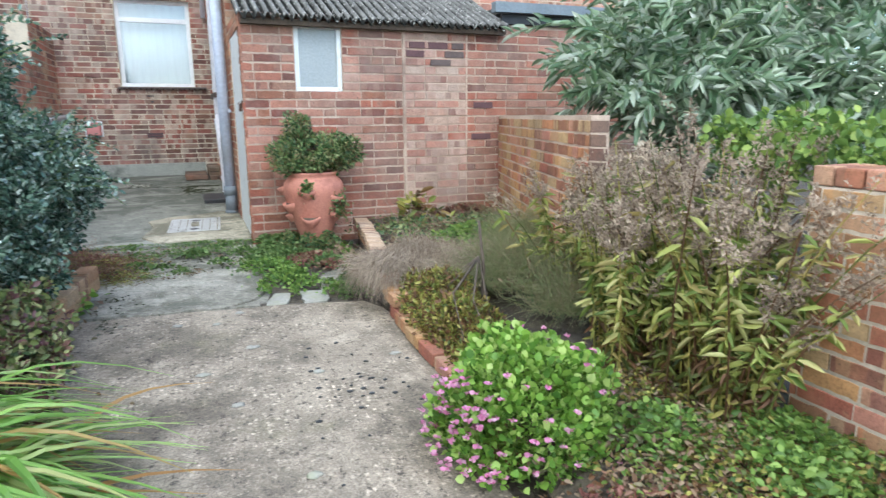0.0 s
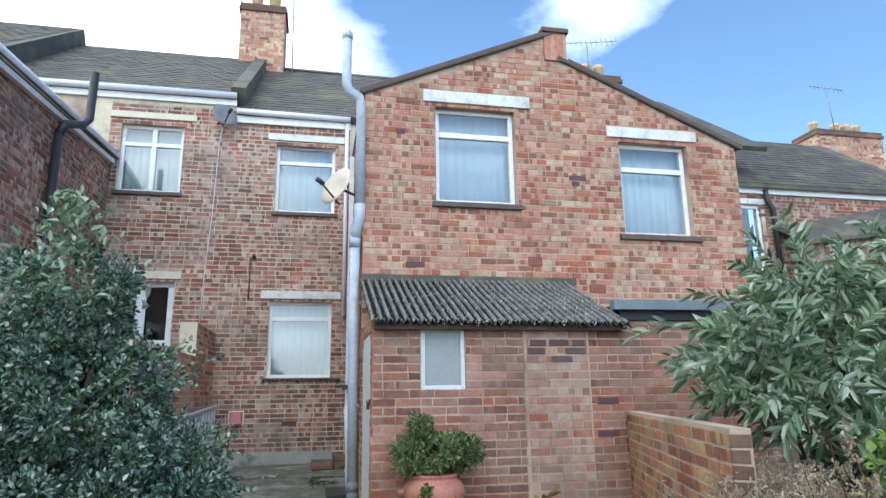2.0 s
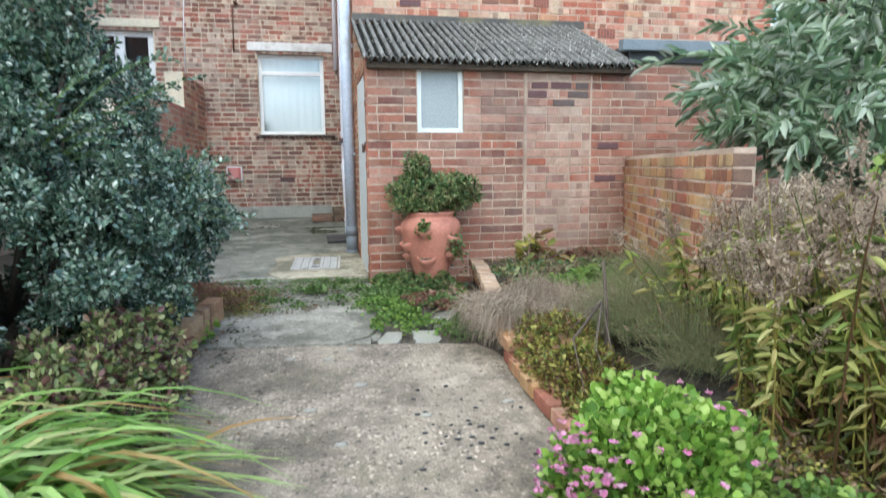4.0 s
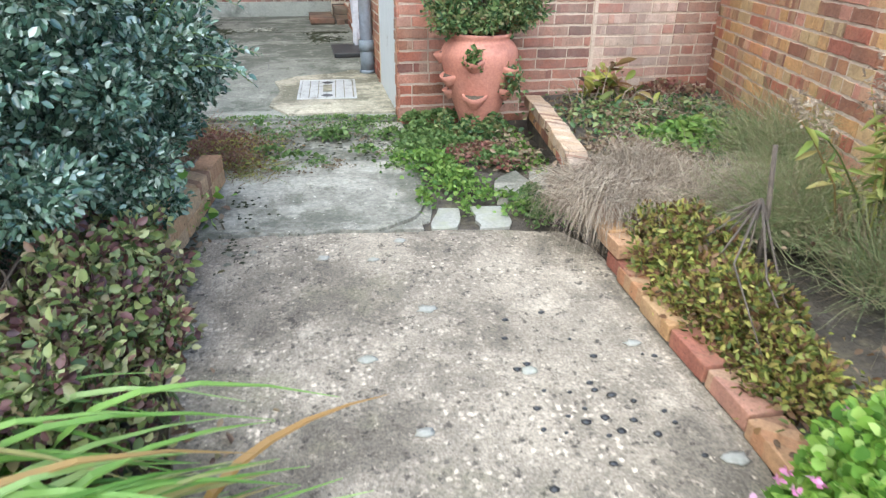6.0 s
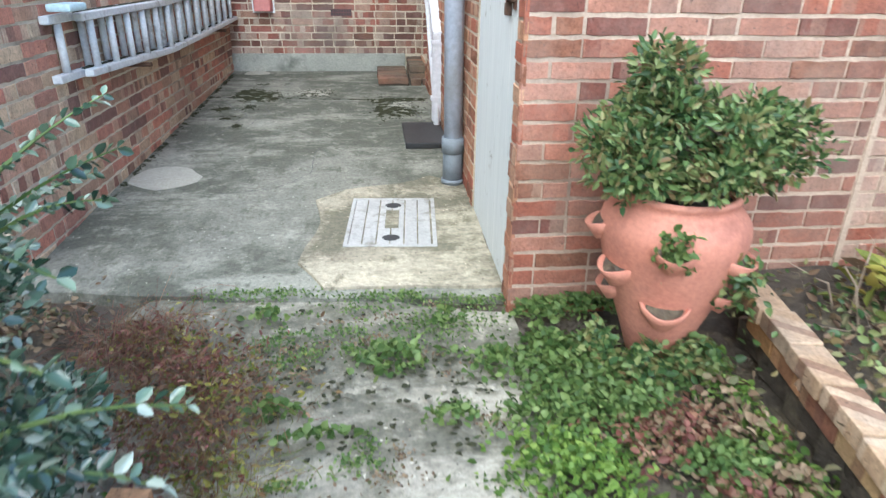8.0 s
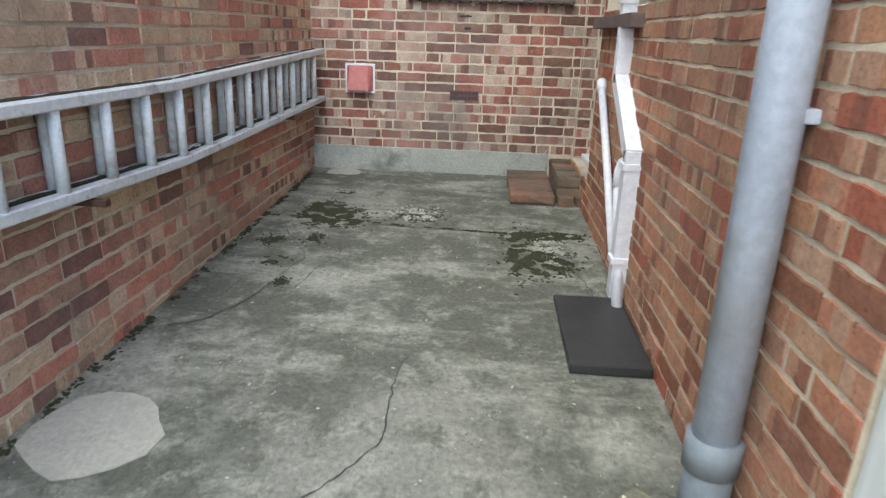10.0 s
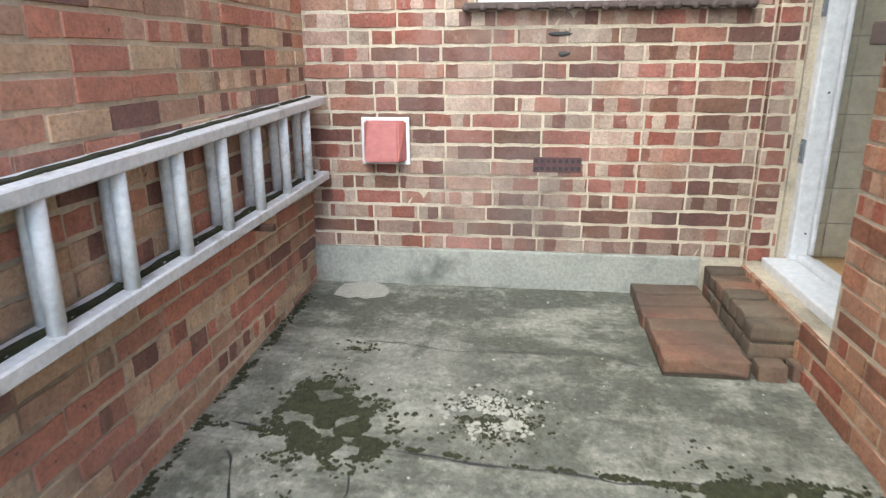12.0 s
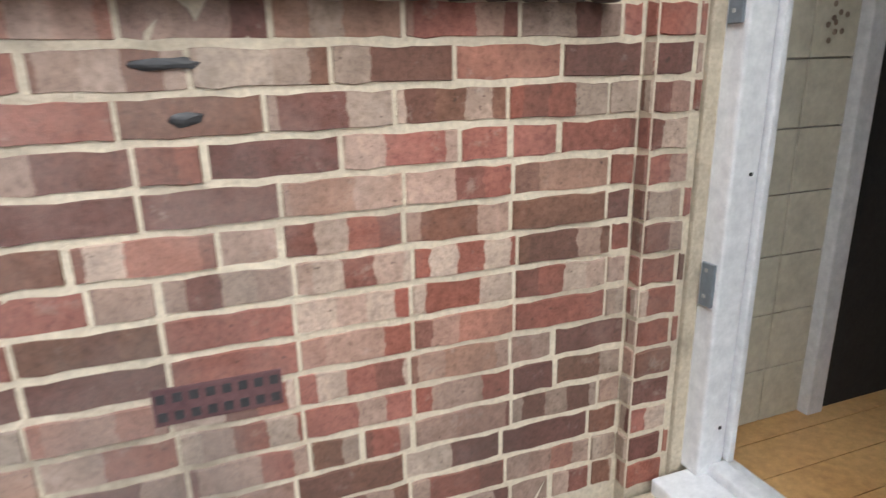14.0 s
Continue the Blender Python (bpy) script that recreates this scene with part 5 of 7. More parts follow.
def build_manhole():
    z = fl(6.78) + 0.014
    t = thing("drain_cover", (0.16, 6.78, z), "galvanised steel drain cover set in cement", "drain cover")
    rot = pose(0.165, 6.78, z, math.degrees(math.atan(0.036)), 0, -3.5)
    fr = bmesh.new()
    w, h = 0.225, 0.305
    for lo, hi in (((-w, -h, -0.01), (w, -h + 0.02, 0.006)), ((-w, h - 0.02, -0.01), (w, h, 0.006)), ((-w, -h + 0.02, -0.01), (-w + 0.02, h - 0.02, 0.006)), ((w - 0.02, -h + 0.02, -0.01), (w, h - 0.02, 0.006))):
        box(fr, lo, hi, 0.002)
    bmesh.ops.transform(fr, matrix=rot, verts=fr.verts)
    part("frame", fr, M["galv"], t)
    for i in range(6):
        a_ = -w + 0.023 + i * 0.0673
        bm = bmesh.new()
        box(bm, (a_, -h + 0.023, -0.01), (a_ + 0.0605, h - 0.023, 0.004), 0.002)
        for j in range(9):
            box(bm, (a_ + 0.028, -h + 0.06 + j * 0.058, 0.004), (a_ + 0.034, -h + 0.085 + j * 0.058, 0.006))
        bmesh.ops.transform(bm, matrix=rot, verts=bm.verts)
        part("panel", bm, M["galv"], t)
    for y in (-0.21, 0.2):
        bm = bmesh.new()
        lathe(bm, [(0.0, 0.006), (0.032, 0.0065), (0.036, 0.004)], 16, (0.0, y, 0))
        for v in bm.verts:
            v.co.x *= 1.25
        bmesh.ops.transform(bm, matrix=rot, verts=bm.verts)
        part("key_hole", bm, M["black"], t, "dark lifting hole")
    bm = boxes([((-0.035, -0.1, 0.004), (0.035, 0.13, 0.0065))], 0.002)
    bmesh.ops.transform(bm, matrix=rot, verts=bm.verts)
    part("name_plate", bm, M["patch"], t, "worn plate in the cover")


build_manhole()
tagged(part("gully_cover", boxes([((0.3, 8.05, fl(8.4) - 0.01), (0.6, 8.7, fl(8.4) + 0.03))], 0.006), M["black"]), "dark grey slate cover over the gully", "gully cover")

# plinth, steps
structure(part("baseboard", boxes([((XL, BW - 0.035, 0.2), (0.44, BW - 0.006, 0.475))], 0.008), M["plinth"]), "damp cement plinth along the rear wall")


def build_step(name, x0, x1, y0, y1, top, rows, cols, label, mortar=0.008, along_y=True):
    mortar = 0.01
    st = thing(name, ((x0 + x1) / 2, y0, fl(y0)), label, "step")
    part("bed", boxes([((x0 + 0.006, y0 + 0.006, fl(y0) - 0.03), (x1, y1, top - 0.012))], 0.006), M["soil"], st)
    r = random.Random(len(name) + int(x0 * 50))
    for i in range(cols):
        for j in range(rows):
            a0, a1 = x0 + (x1 - x0) * i / cols, x0 + (x1 - x0) * (i + 1) / cols - mortar
            b0, b1 = y0 + (y1 - y0) * j / rows, y0 + (y1 - y0) * (j + 1) / rows - mortar
            bm = boxes([((a0, b0, top - 0.065), (a1, b1, top + r.uniform(-0.009, 0.006)))], 0.012)
            bmesh.ops.subdivide_edges(bm, edges=[e_ for e_ in bm.edges if e_.calc_length() > 0.05], cuts=2, use_grid_fill=True)
            for v in bm.verts:
                v.co += Vector((noise.noise(v.co * 9), noise.noise(v.co * 9 + Vector((5, 0, 0))), noise.noise(v.co * 11))) * 0.011
            part("brick", bm, M["brick_step"], st)
            if j == 0 or i == 0:
                low = boxes([((a0 + r.uniform(-0.004, 0.006), b0 + r.uniform(0, 0.006), max(top - 0.14, fl(y0) - 0.02)), (a1, b1, top - 0.077))], 0.009)
                part("brick", low, M["brick_step"], st)
    return st


build_step("brick_step", 0.13, 0.44, 10.15, 10.925, 0.34, 6, 1, "low worn brick doorstep")
build_step("brick_step", 0.45, 0.72, 10.24, 10.92, 0.445, 7, 1, "upper brick doorstep below the kitchen door")
for i, (x, y) in enumerate(((0.46, 10.2), (0.58, 10.21))):
    bm = boxes([((x, y - 0.05, fl(y) - 0.01), (x + 0.1, y + 0.03, fl(y) + 0.06))], 0.01)
    tagged(part("rubble_brick", bm, M["brick_step"]), "broken dark brick under the step", "brick", "bricks under the step")


# ---- wall fittings ----
def build_vent():
    t = thing("wall_vent", (-1.04, BW, 0.9), "red plastic boiler vent on a white plate", "vent")
    part("plate", boxes([((-1.155, BW - 0.022, 0.885), (-0.925, BW - 0.006, 1.105))], 0.004), M["upvc"], t, "white back plate")
    bm = bmesh.new()
    vs = [bm.verts.new(p) for p in ((-1.14, BW - 0.022, 1.09), (-0.94, BW - 0.022, 1.09), (-0.94, BW - 0.022, 0.9), (-1.14, BW - 0.022, 0.9), (-1.115, BW - 0.05, 1.085), (-0.975, BW - 0.05, 1.085), (-0.965, BW - 0.1, 0.905), (-1.125, BW - 0.1, 0.905))]
    for f in ((0, 1, 5, 4), (4, 5, 6, 7), (1, 2, 6, 5), (0, 4, 7, 3), (3, 7, 6, 2)):
        bm.faces.new([vs[i] for i in f])
    bmesh.ops.recalc_face_normals(bm, faces=bm.faces)
    bmesh.ops.bevel(bm, geom=list(bm.edges), offset=0.006, segments=2, affect="EDGES")
    part("cowl", bm, M["vent_red"], t)


build_vent()


def build_air_brick(x0, x1, z0, z1, y, mat, rows, cols, label):
    t = thing("air_brick", ((x0 + x1) / 2, y, z0), label, "air brick", "air bricks")
    bm = bmesh.new()
    box(bm, (x0, y - 0.009, z0), (x1, y - 0.002, z1), 0.002)
    part("body", bm, mat, t)
    for i in range(cols):
        for j in range(rows):
            a_ = x0 + (x1 - x0) * (i + 0.22) / cols
            b_ = z0 + (z1 - z0) * (j + 0.25) / rows
            part("slot", boxes([((a_, y - 0.0105, b_), (a_ + (x1 - x0) * 0.56 / cols, y - 0.0095, b_ + (z1 - z0) * 0.5 / rows))]), M["black"], t)


build_air_brick(-0.347, -0.127, 0.858, 0.928, BW, M["vent_brick"], 2, 8, "dark purple clay air brick in the wall")
build_air_brick(2.53, 2.70, 2.76, 2.87, GB, M["clay"], 4, 6, "red clay air brick in the gable")
build_air_brick(3.27, 3.475, 2.455, 2.56, GB, M["clay"], 4, 6, "red clay air brick in the gable")
for x, z, w in ((3.1, 3.84, 0.215), (3.13, 3.765, 0.1), (1.09, 2.71, 0.215), (0.98, 4.3, 0.1)):
    part("dark_brick", boxes([((x, GB - 0.011, z), (x + w, GB + 0.01, z + 0.062))], 0.004), M["vent_brick"], wall_gable, "dark sooty brick")
build_air_brick(0.98, 1.2, 4.69, 4.76, GB, M["clay"], 2, 6, "dark clay air brick below the verge")
build_air_brick(4.88, 5.1, 4.33, 4.4, GB, M["clay"], 2, 6, "dark clay air brick below the verge")
for x, z, w in ((-0.25, 1.465, 0.07), (-0.23, 1.385, 0.035)):
    bm = bmesh.new()
    bmesh.ops.create_icosphere(bm, subdivisions=2, radius=1)
    for v in bm.verts:
        q = v.co.copy()
        v.co = Vector((x + q.x * w * 0.8, BW - 0.004 + q.y * 0.006, z + 0.008 * noise.noise((q.x * 3 + x * 9, 0, w * 40)) + q.z * 0.011 * (0.5 + abs(noise.noise((q.x * 5, q.z * 2, z * 7))) * 2.2)))
    tagged(part("hole_in_joint", bm, M["black"]), "dark hole in the mortar joint", "hole", "holes in the wall")


def build_ladder():
    t = thing("ladder", (-1.35, 9.0, 0.83), "weathered white wooden extension ladder hung on the wall", "ladder")

    def zb(y):
        return float(np.interp(y, (7.2, 8.6, 10.9), (0.85, 0.795, 0.838)))

    def zt(y):
        return float(np.interp(y, (7.2, 8.6, 10.9), (1.115, 1.11, 1.185)))

    for x, y0, y1 in ((-1.33, 7.15, 10.9), (-1.39, 6.93, 10.93)):
        for f, nm in ((zb, "rail"), (zt, "rail")):
            bm = tube(bmesh.new(), [(x, y_, f(y_)) for y_ in np.linspace(y0, y1, 9)], 0.0195, square=True)
            for v in bm.verts:
                v.co.x = x + (v.co.x - x) * 1.15
            bmesh.ops.bevel(bm, geom=list(bm.edges), offset=0.005, segments=1, affect="EDGES")
            part(nm, bm, M["ladder"], t)
        y = y0 + 0.12
        while y < y1 - 0.05:
            part("rung", tube(bmesh.new(), [(x, y, zb(y) + 0.012), (x, y + 0.005, zt(y) - 0.012)], 0.02, 8), M["ladder"], t, smooth=True)
            y += 0.262
    for f, nm in ((zb, "dirt"), (zt, "dirt")):
        bm = tube(bmesh.new(), [(-1.375 + 0.006 * math.sin(k * 2.1), y_, f(y_) + 0.008 + 0.006 * noise.noise((y_ * 9, 0, 1))) for k, y_ in enumerate(np.linspace(7.2, 10.88, 60))], 0.016, 6)
        part(nm, bm, M["moss"], t, "dark mossy dirt caught between the rails")
    for y in (7.9, 10.1):
        part("bracket", boxes([((XL + 0.006, y, zb(y) - 0.05), (-1.27, y + 0.03, zb(y) - 0.026))], 0.004), M["iron"], t, "rusty wall bracket")


build_ladder()
bm = boxes([((-1.38, 6.95, 1.15), (-1.27, 7.14, 1.185))], 0.012)
tagged(part("plastic_tray", bm, M["blue"]), "pale blue plastic tray on the ladder", "tray")

# ---- pipes ----
def build_soil_pipe():
    t = thing("soil_pipe", (0.55, 7.36, fl(7.36)), "grey plastic soil pipe with a vent above the eaves", "drainpipe")
    x, y = 0.545, 7.34
    pipe("lower_section", [(x, y, fl(y)), (x, y, 0.42)], 0.06, M["pipe_dark"], t, "dark grey lower section", 18)
    pipe("collar", [(x, y, 0.36), (x, y, 0.45)], 0.068, M["pipe_dark"], t)
    pipe("collar", [(x, y, 0.17), (x, y, 0.2)], 0.068, M["pipe_dark"], t)
    pipe("shaft", [(x, y, 0.42), (x - 0.01, y, 1.5), (x - 0.02, 7.28, 3.0)], 0.055, M["pipe_grey"], t, seg=18)
    pipe("collar", [(x - 0.02, 7.28, 2.92), (x - 0.02, 7.28, 3.06)], 0.064, M["pipe_grey"], t)
    pipe("offset_bend", [(x - 0.02, 7.28, 3.02), (x - 0.01, 7.26, 3.12), (x + 0.02, 7.21, 3.26), (x + 0.02, 7.2, 3.4)], 0.062, M["pipe_grey"], t, seg=18)
    pipe("upper_shaft", [(x + 0.02, 7.2, 3.38), (x + 0.02, 7.2, 4.6), (x, 7.19, 4.68), (x - 0.13, 7.16, 4.76), (x - 0.155, 7.15, 4.84), (x - 0.155, 7.15, 5.45)], 0.055, M["pipe_grey"], t, seg=18)
    pipe("vent_cap", [(x - 0.155, 7.15, 5.4), (x - 0.155, 7.15, 5.47), (x - 0.155, 7.15, 5.52)], [0.062, 0.062, 0.03], M["pipe_grey"], t)
    for z in (1.2, 2.3):
        part("clip", boxes([((0.5, 7.3, z), (XR - 0.004, 7.38, z + 0.03))], 0.004), M["pipe_grey"], t)


build_soil_pipe()


def build_rain_pipe():
    t = thing("rainwater_pipe", (0.58, 8.7, fl(8.7)), "square white plastic rainwater pipe", "drainpipe")
    pipe("upper_length", [(0.575, 9.15, 4.7), (0.575, 9.15, 1.15)], 0.034, M["pipe_white"], t, square=True)
    pipe("offset", [(0.575, 9.15, 1.17), (0.575, 8.7, 0.88)], 0.034, M["pipe_white"], t, square=True)
    pipe("lower_length", [(0.575, 8.7, 0.9), (0.575, 8.7, 0.24)], 0.034, M["pipe_white"], t, square=True)
    for y, z in ((9.15, 1.5), (8.7, 0.82), (8.7, 0.4)):
        part("clip", boxes([((0.53, y - 0.042, z), (XR - 0.004, y + 0.042, z + 0.03))], 0.003), M["pipe_white"], t)


build_rain_pipe()
lean = thing("leaning_pole", (0.5, 8.8, fl(8.8)), "white plastic pole leaning against the side wall", "pole")
pipe("shaft", [(0.575, 8.66, fl(8.66) + 0.02), (0.575, 9.65, 1.1)], 0.021, M["pipe_white"], lean)
pipe("cap", [(0.575, 9.62, 1.07), (0.575, 9.665, 1.12)], 0.027, M["pipe_white"], lean)
wp = thing("waste_pipe", (0.57, 8.9, fl(8.9)), "cream plastic waste pipe with an elbow", "pipe")
pipe("shaft", [(0.57, 8.6, fl(8.6)), (0.57, 8.88, 0.72)], 0.025, M["pipe_white"], wp)
pipe("elbow", [(0.57, 8.87, 0.7), (0.575, 8.9, 0.77), (0.59, 8.92, 0.81), (XR - 0.004, 8.93, 0.815)], 0.029, M["pipe_white"], wp)
main_pipe = thing("downpipe", (0.56, 10.9, 0.5), "white downpipe on the rear wall", "drainpipe")
pipe("shaft", [(0.57, BW - 0.06, 2.6), (0.57, BW - 0.06, 6.0)], 0.034, M["pipe_white"], main_pipe)
pipe("shaft", [(-9.0, BW - 0.1, 6.36), (-1.32, BW - 0.1, 6.36)], 0.055, M["pipe_white"], thing("gutter", (-3, BW - 0.1, 6.3), "white plastic gutter under the neighbour's roof", "gutter", "gutters"))
g2 = thing("gutter", (-0.4, BW - 0.1, 6.04), "white plastic gutter and fascia under the slate roof", "gutter", "gutters")
pipe("shaft", [(-1.3, BW - 0.1, 6.08), (0.62, BW - 0.1, 6.06)], 0.05, M["pipe_white"], g2)
trim("trim_fascia", [((-1.3, BW - 0.05, 5.9), (0.63, BW - 0.004, 6.04))], M["upvc"], "white fascia board")
trim("trim_fascia_west", [((-9.0, BW - 0.05, 6.2), (-1.32, BW - 0.004, 6.31))], M["upvc"], "white fascia board")
g3 = thing("gutter", (-3.15, 8, 4.9), "white gutter along the neighbouring wing", "gutter", "gutters")
pipe("shaft", [(-3.14, 4.5, 4.6), (-3.14, BW - 0.05, 5.18)], 0.06, M["pipe_white"], g3)
part("fascia", tube(bmesh.new(), [(-3.19, 4.5, 4.49), (-3.19, BW - 0.05, 5.07)], 0.035, square=True), M["upvc"], g3)
bp = thing("soil_pipe", (-3.15, 8.68, 0.1), "black iron soil pipe on the neighbouring wing", "drainpipe")
pipe("shaft", [(-3.14, 8.66, 0.1), (-3.14, 8.66, 4.6)], 0.055, M["black"], bp)
pipe("bend", [(-3.14, 8.66, 4.58), (-3.1, 8.7, 4.75), (-2.98, 8.95, 4.86), (-2.96, 9.1, 5.0), (-2.96, 9.12, 5.7)], 0.055, M["black"], bp)


# ---- corrugated lean-to roof ----
def build_corrugated():
    t = structure(thing("roof_corrugated", (1.8, 6.5, 2.0), "grey corrugated cement sheet roof with lichen", "roof"))
    for k, (x0, x1) in enumerate(((0.585, 1.4), (1.39, 2.2), (2.19, 3.0))):
        nx, ny = 110, 10
        top, bot = [], []
        for j in range(ny + 1):
            y = 5.8 + (GB - 5.8) * j / ny
            for i in range(nx + 1):
                x = x0 + (x1 - x0) * i / nx
                z = 1.935 + (y - 5.8) * 0.43 + 0.031 * math.sin(2 * math.pi * x / 0.0735) + 0.012 * noise.noise((x * 2, y * 2, 1)) + 0.004 * (k % 2)
                dy = 0.012 * noise.noise((x * 6, 0, 9)) if j == 0 else 0
                top.append((x, y + dy, z))
                bot.append((x, y + dy, z - 0.009))
        n = nx + 1
        m = len(top)
        fs = []
        for j in range(ny):
            for i in range(nx):
                q = (j * n + i, j * n + i + 1, (j + 1) * n + i + 1, (j + 1) * n + i)
                fs += [q, tuple(m + c for c in reversed(q))]
        fs += [(i, m + i, m + i + 1, i + 1) for i in range(nx)]
        fs += [(j * n + e, j * n + e + n, m + j * n + e + n, m + j * n + e) for j in range(ny) for e in (0, nx)]
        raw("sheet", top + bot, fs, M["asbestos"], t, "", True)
    part("eaves_beam", boxes([((0.62, 5.86, 1.88), (2.98, 5.925, 1.925))], 0.004), M["bark"], t)
    part("flashing", boxes([((0.6, GB - 0.03, 2.545), (3.1, GB - 0.006, 2.62))], 0.004), M["slate"], t, "cement flashing")


build_corrugated()
fr_ = structure(thing("roof_flat", (3.8, 6.3, 2.1), "grey gutter and felt roof beside the lean-to", "roof"))
part("gutter", tube(bmesh.new(), [(2.85, 5.87, 2.12), (4.7, 5.87, 2.13)], 0.045, square=True), surface("blue_grey_gutter", (0.13, 0.16, 0.18), (0.2, 0.23, 0.25), 5, 0.5), fr_)
part("fascia", boxes([((2.95, 5.9, 1.985), (4.7, 5.93, 2.08))], 0.003), M["black"], fr_)
part("deck", boxes([((3.0, 5.93, 2.1), (4.7, GB - 0.01, 2.16))], 0.004), M["slate"], fr_)


# ---- chimneys, aerials, dishes ----
def build_chimney(x0, x1, y0, y1, z0, z1, pots, label, pot_h=0.42):
    t = thing("chimney", ((x0 + x1) / 2, y0, z0), label, "chimney", "chimneys")
    stack = panel("stack", x0, x1, z0, z1 - 0.2, y1 - y0, [], facing_y(y0), M["mortar_dark"], t)
    vs, fs, r = [], [], random.Random(int(z1 * 10))
    for pl, u0, u1 in ((facing_y(y0), x0, x1), (facing_left(x0), y0, y1), (facing_right(x1), y0, y1)):
        z, row = z0, 0
        while z < z1 - 0.2:
            for ba, bb in brick_run(u0, u1, r, 0.11 * (row % 2), 0.1):
                a_, b_ = max(ba, u0), min(bb, u1) - 0.01
                if b_ - a_ > 0.03:
                    k = len(vs)
                    for c in ((a_, -0.006, z), (b_, -0.006, z), (b_, -0.006, z + 0.064), (a_, -0.006, z + 0.064), (a_, 0.01, z), (b_, 0.01, z), (b_, 0.01, z + 0.064), (a_, 0.01, z + 0.064)):
                        vs.append(pl(*c))
                    fs += [[k + i for i in f] for f in BRICK_FACES]
            z += COURSE
            row += 1
    tagged(raw("bricks", vs, fs, M["brick_left"], t), kind="stuff")
    part("cap", boxes([((x0 - 0.05, y0 - 0.05, z1 - 0.2), (x1 + 0.05, y1 + 0.05, z1 - 0.1)), ((x0 - 0.02, y0 - 0.02, z1 - 0.1), (x1 + 0.02, y1 + 0.02, z1))], 0.01), M["brick_step"], t)
    for px in pots:
        part("chimney_pot", lathe(bmesh.new(), [(0.0, 0), (0.13, 0), (0.12, pot_h * 0.75), (0.14, pot_h * 0.8), (0.14, pot_h), (0.1, pot_h), (0.09, pot_h * 0.5)], 16, (px, (y0 + y1) / 2, z1)), M["pot_clay"], t, "buff clay chimney pot", True)


build_chimney(-1.8, -0.8, 14.2, 15.0, 8.4, 10.35, (-1.5, -1.08), "tall dark brick chimney stack with two pots")
build_chimney(6.8, 7.6, 14.0, 14.7, 8.2, 9.2, (6.85, 7.2), "small brick chimney stack with two pots")
build_chimney(15.2, 17.6, 16.0, 17.0, 0.0, 9.2, (15.6, 16.4, 16.8, 17.2), "wide mossy chimney stack with clay pots")
stub = thing("chimney_stub", (3.0, GB, 5.8), "short brick chimney stub on the gable peak", "chimney")
part("stack", boxes([((2.86, GB - 0.03, 5.42), (3.16, GB + 0.3, 5.81))], 0.006), M["brick_gable"], stub)
part("cap", boxes([((2.83, GB - 0.06, 5.81), (3.19, GB + 0.33, 5.87))], 0.008), M["brick_step"], stub)


def build_aerial(base, top, boom, els, label):
    t = thing("tv_aerial", base, label, "aerial", "aerials")
    pipe("mast", [base, top], 0.015, M["pipe_dark"], t, seg=8)
    b0, b1 = Vector(boom[0]), Vector(boom[1])
    pipe("boom", [b0, b1], 0.01, M["pipe_dark"], t, seg=6)
    for i in range(els):
        c = b0.lerp(b1, i / (els - 1))
        h = 0.09 + 0.06 * (i / els)
        pipe("element", [c - Vector((0, 0.04, h)), c + Vector((0, 0.04, h))], 0.006, M["pipe_dark"], t, seg=5)


build_aerial((6.85, 14.2, 9.2), (6.85, 14.2, 10.15), ((6.1, 14.2, 10.1), (7.7, 14.2, 10.33)), 12, "rooftop television aerial on a short mast")
build_aerial((3.3, 8.5, 5.36), (3.3, 8.5, 6.3), ((2.95, 8.5, 6.2), (3.55, 8.5, 6.32)), 7, "small television aerial behind the gable")
build_aerial((16.1, 16.2, 9.2), (16.0, 16.2, 10.75), ((15.4, 16.2, 10.75), (16.6, 16.2, 10.7)), 8, "television aerial above the far chimney")
build_aerial((-0.58, 14.1, 8.4), (-0.64, 14.1, 12.2), ((-0.64, 14.1, 12.15), (0.1, 14.1, 12.2)), 5, "tall aerial mast beside the chimney")
build_aerial((-1.82, 14.25, 10.2), (-1.87, 14.25, 12.0), ((-1.87, 14.25, 11.95), (-1.4, 14.25, 12.0)), 5, "aerial mast on the chimney")


def build_dish(c, r, aim, mat, wall_pt, label):
    t = thing("satellite_dish", wall_pt, label, "satellite dish", "satellite dishes")
    c, aim = Vector(c), Vector(aim).normalized()
    rot = aim.to_track_quat("Z", "Y").to_matrix().to_4x4()
    bm = lathe(bmesh.new(), [(0.001, 0.0), (r * 0.5, r * 0.07), (r, r * 0.26), (r, r * 0.3), (r * 0.5, r * 0.11), (0.001, 0.04 * r)], 24)
    bmesh.ops.transform(bm, matrix=Matrix.Translation(c) @ rot, verts=bm.verts)
    part("bowl", bm, mat, t, "", True)
    f = c + aim * r * 1.25 - Vector((0, 0, r * 0.35))
    pipe("feed_arm", [c - Vector((0, 0, r * 0.8)), f], 0.012, M["black"], t, seg=8)
    pipe("receiver", [f - aim * 0.05, f + aim * 0.05], 0.028, M["black"], t, seg=10)
    pipe("bracket", [c, wall_pt], 0.016, M["iron"], t, seg=8)


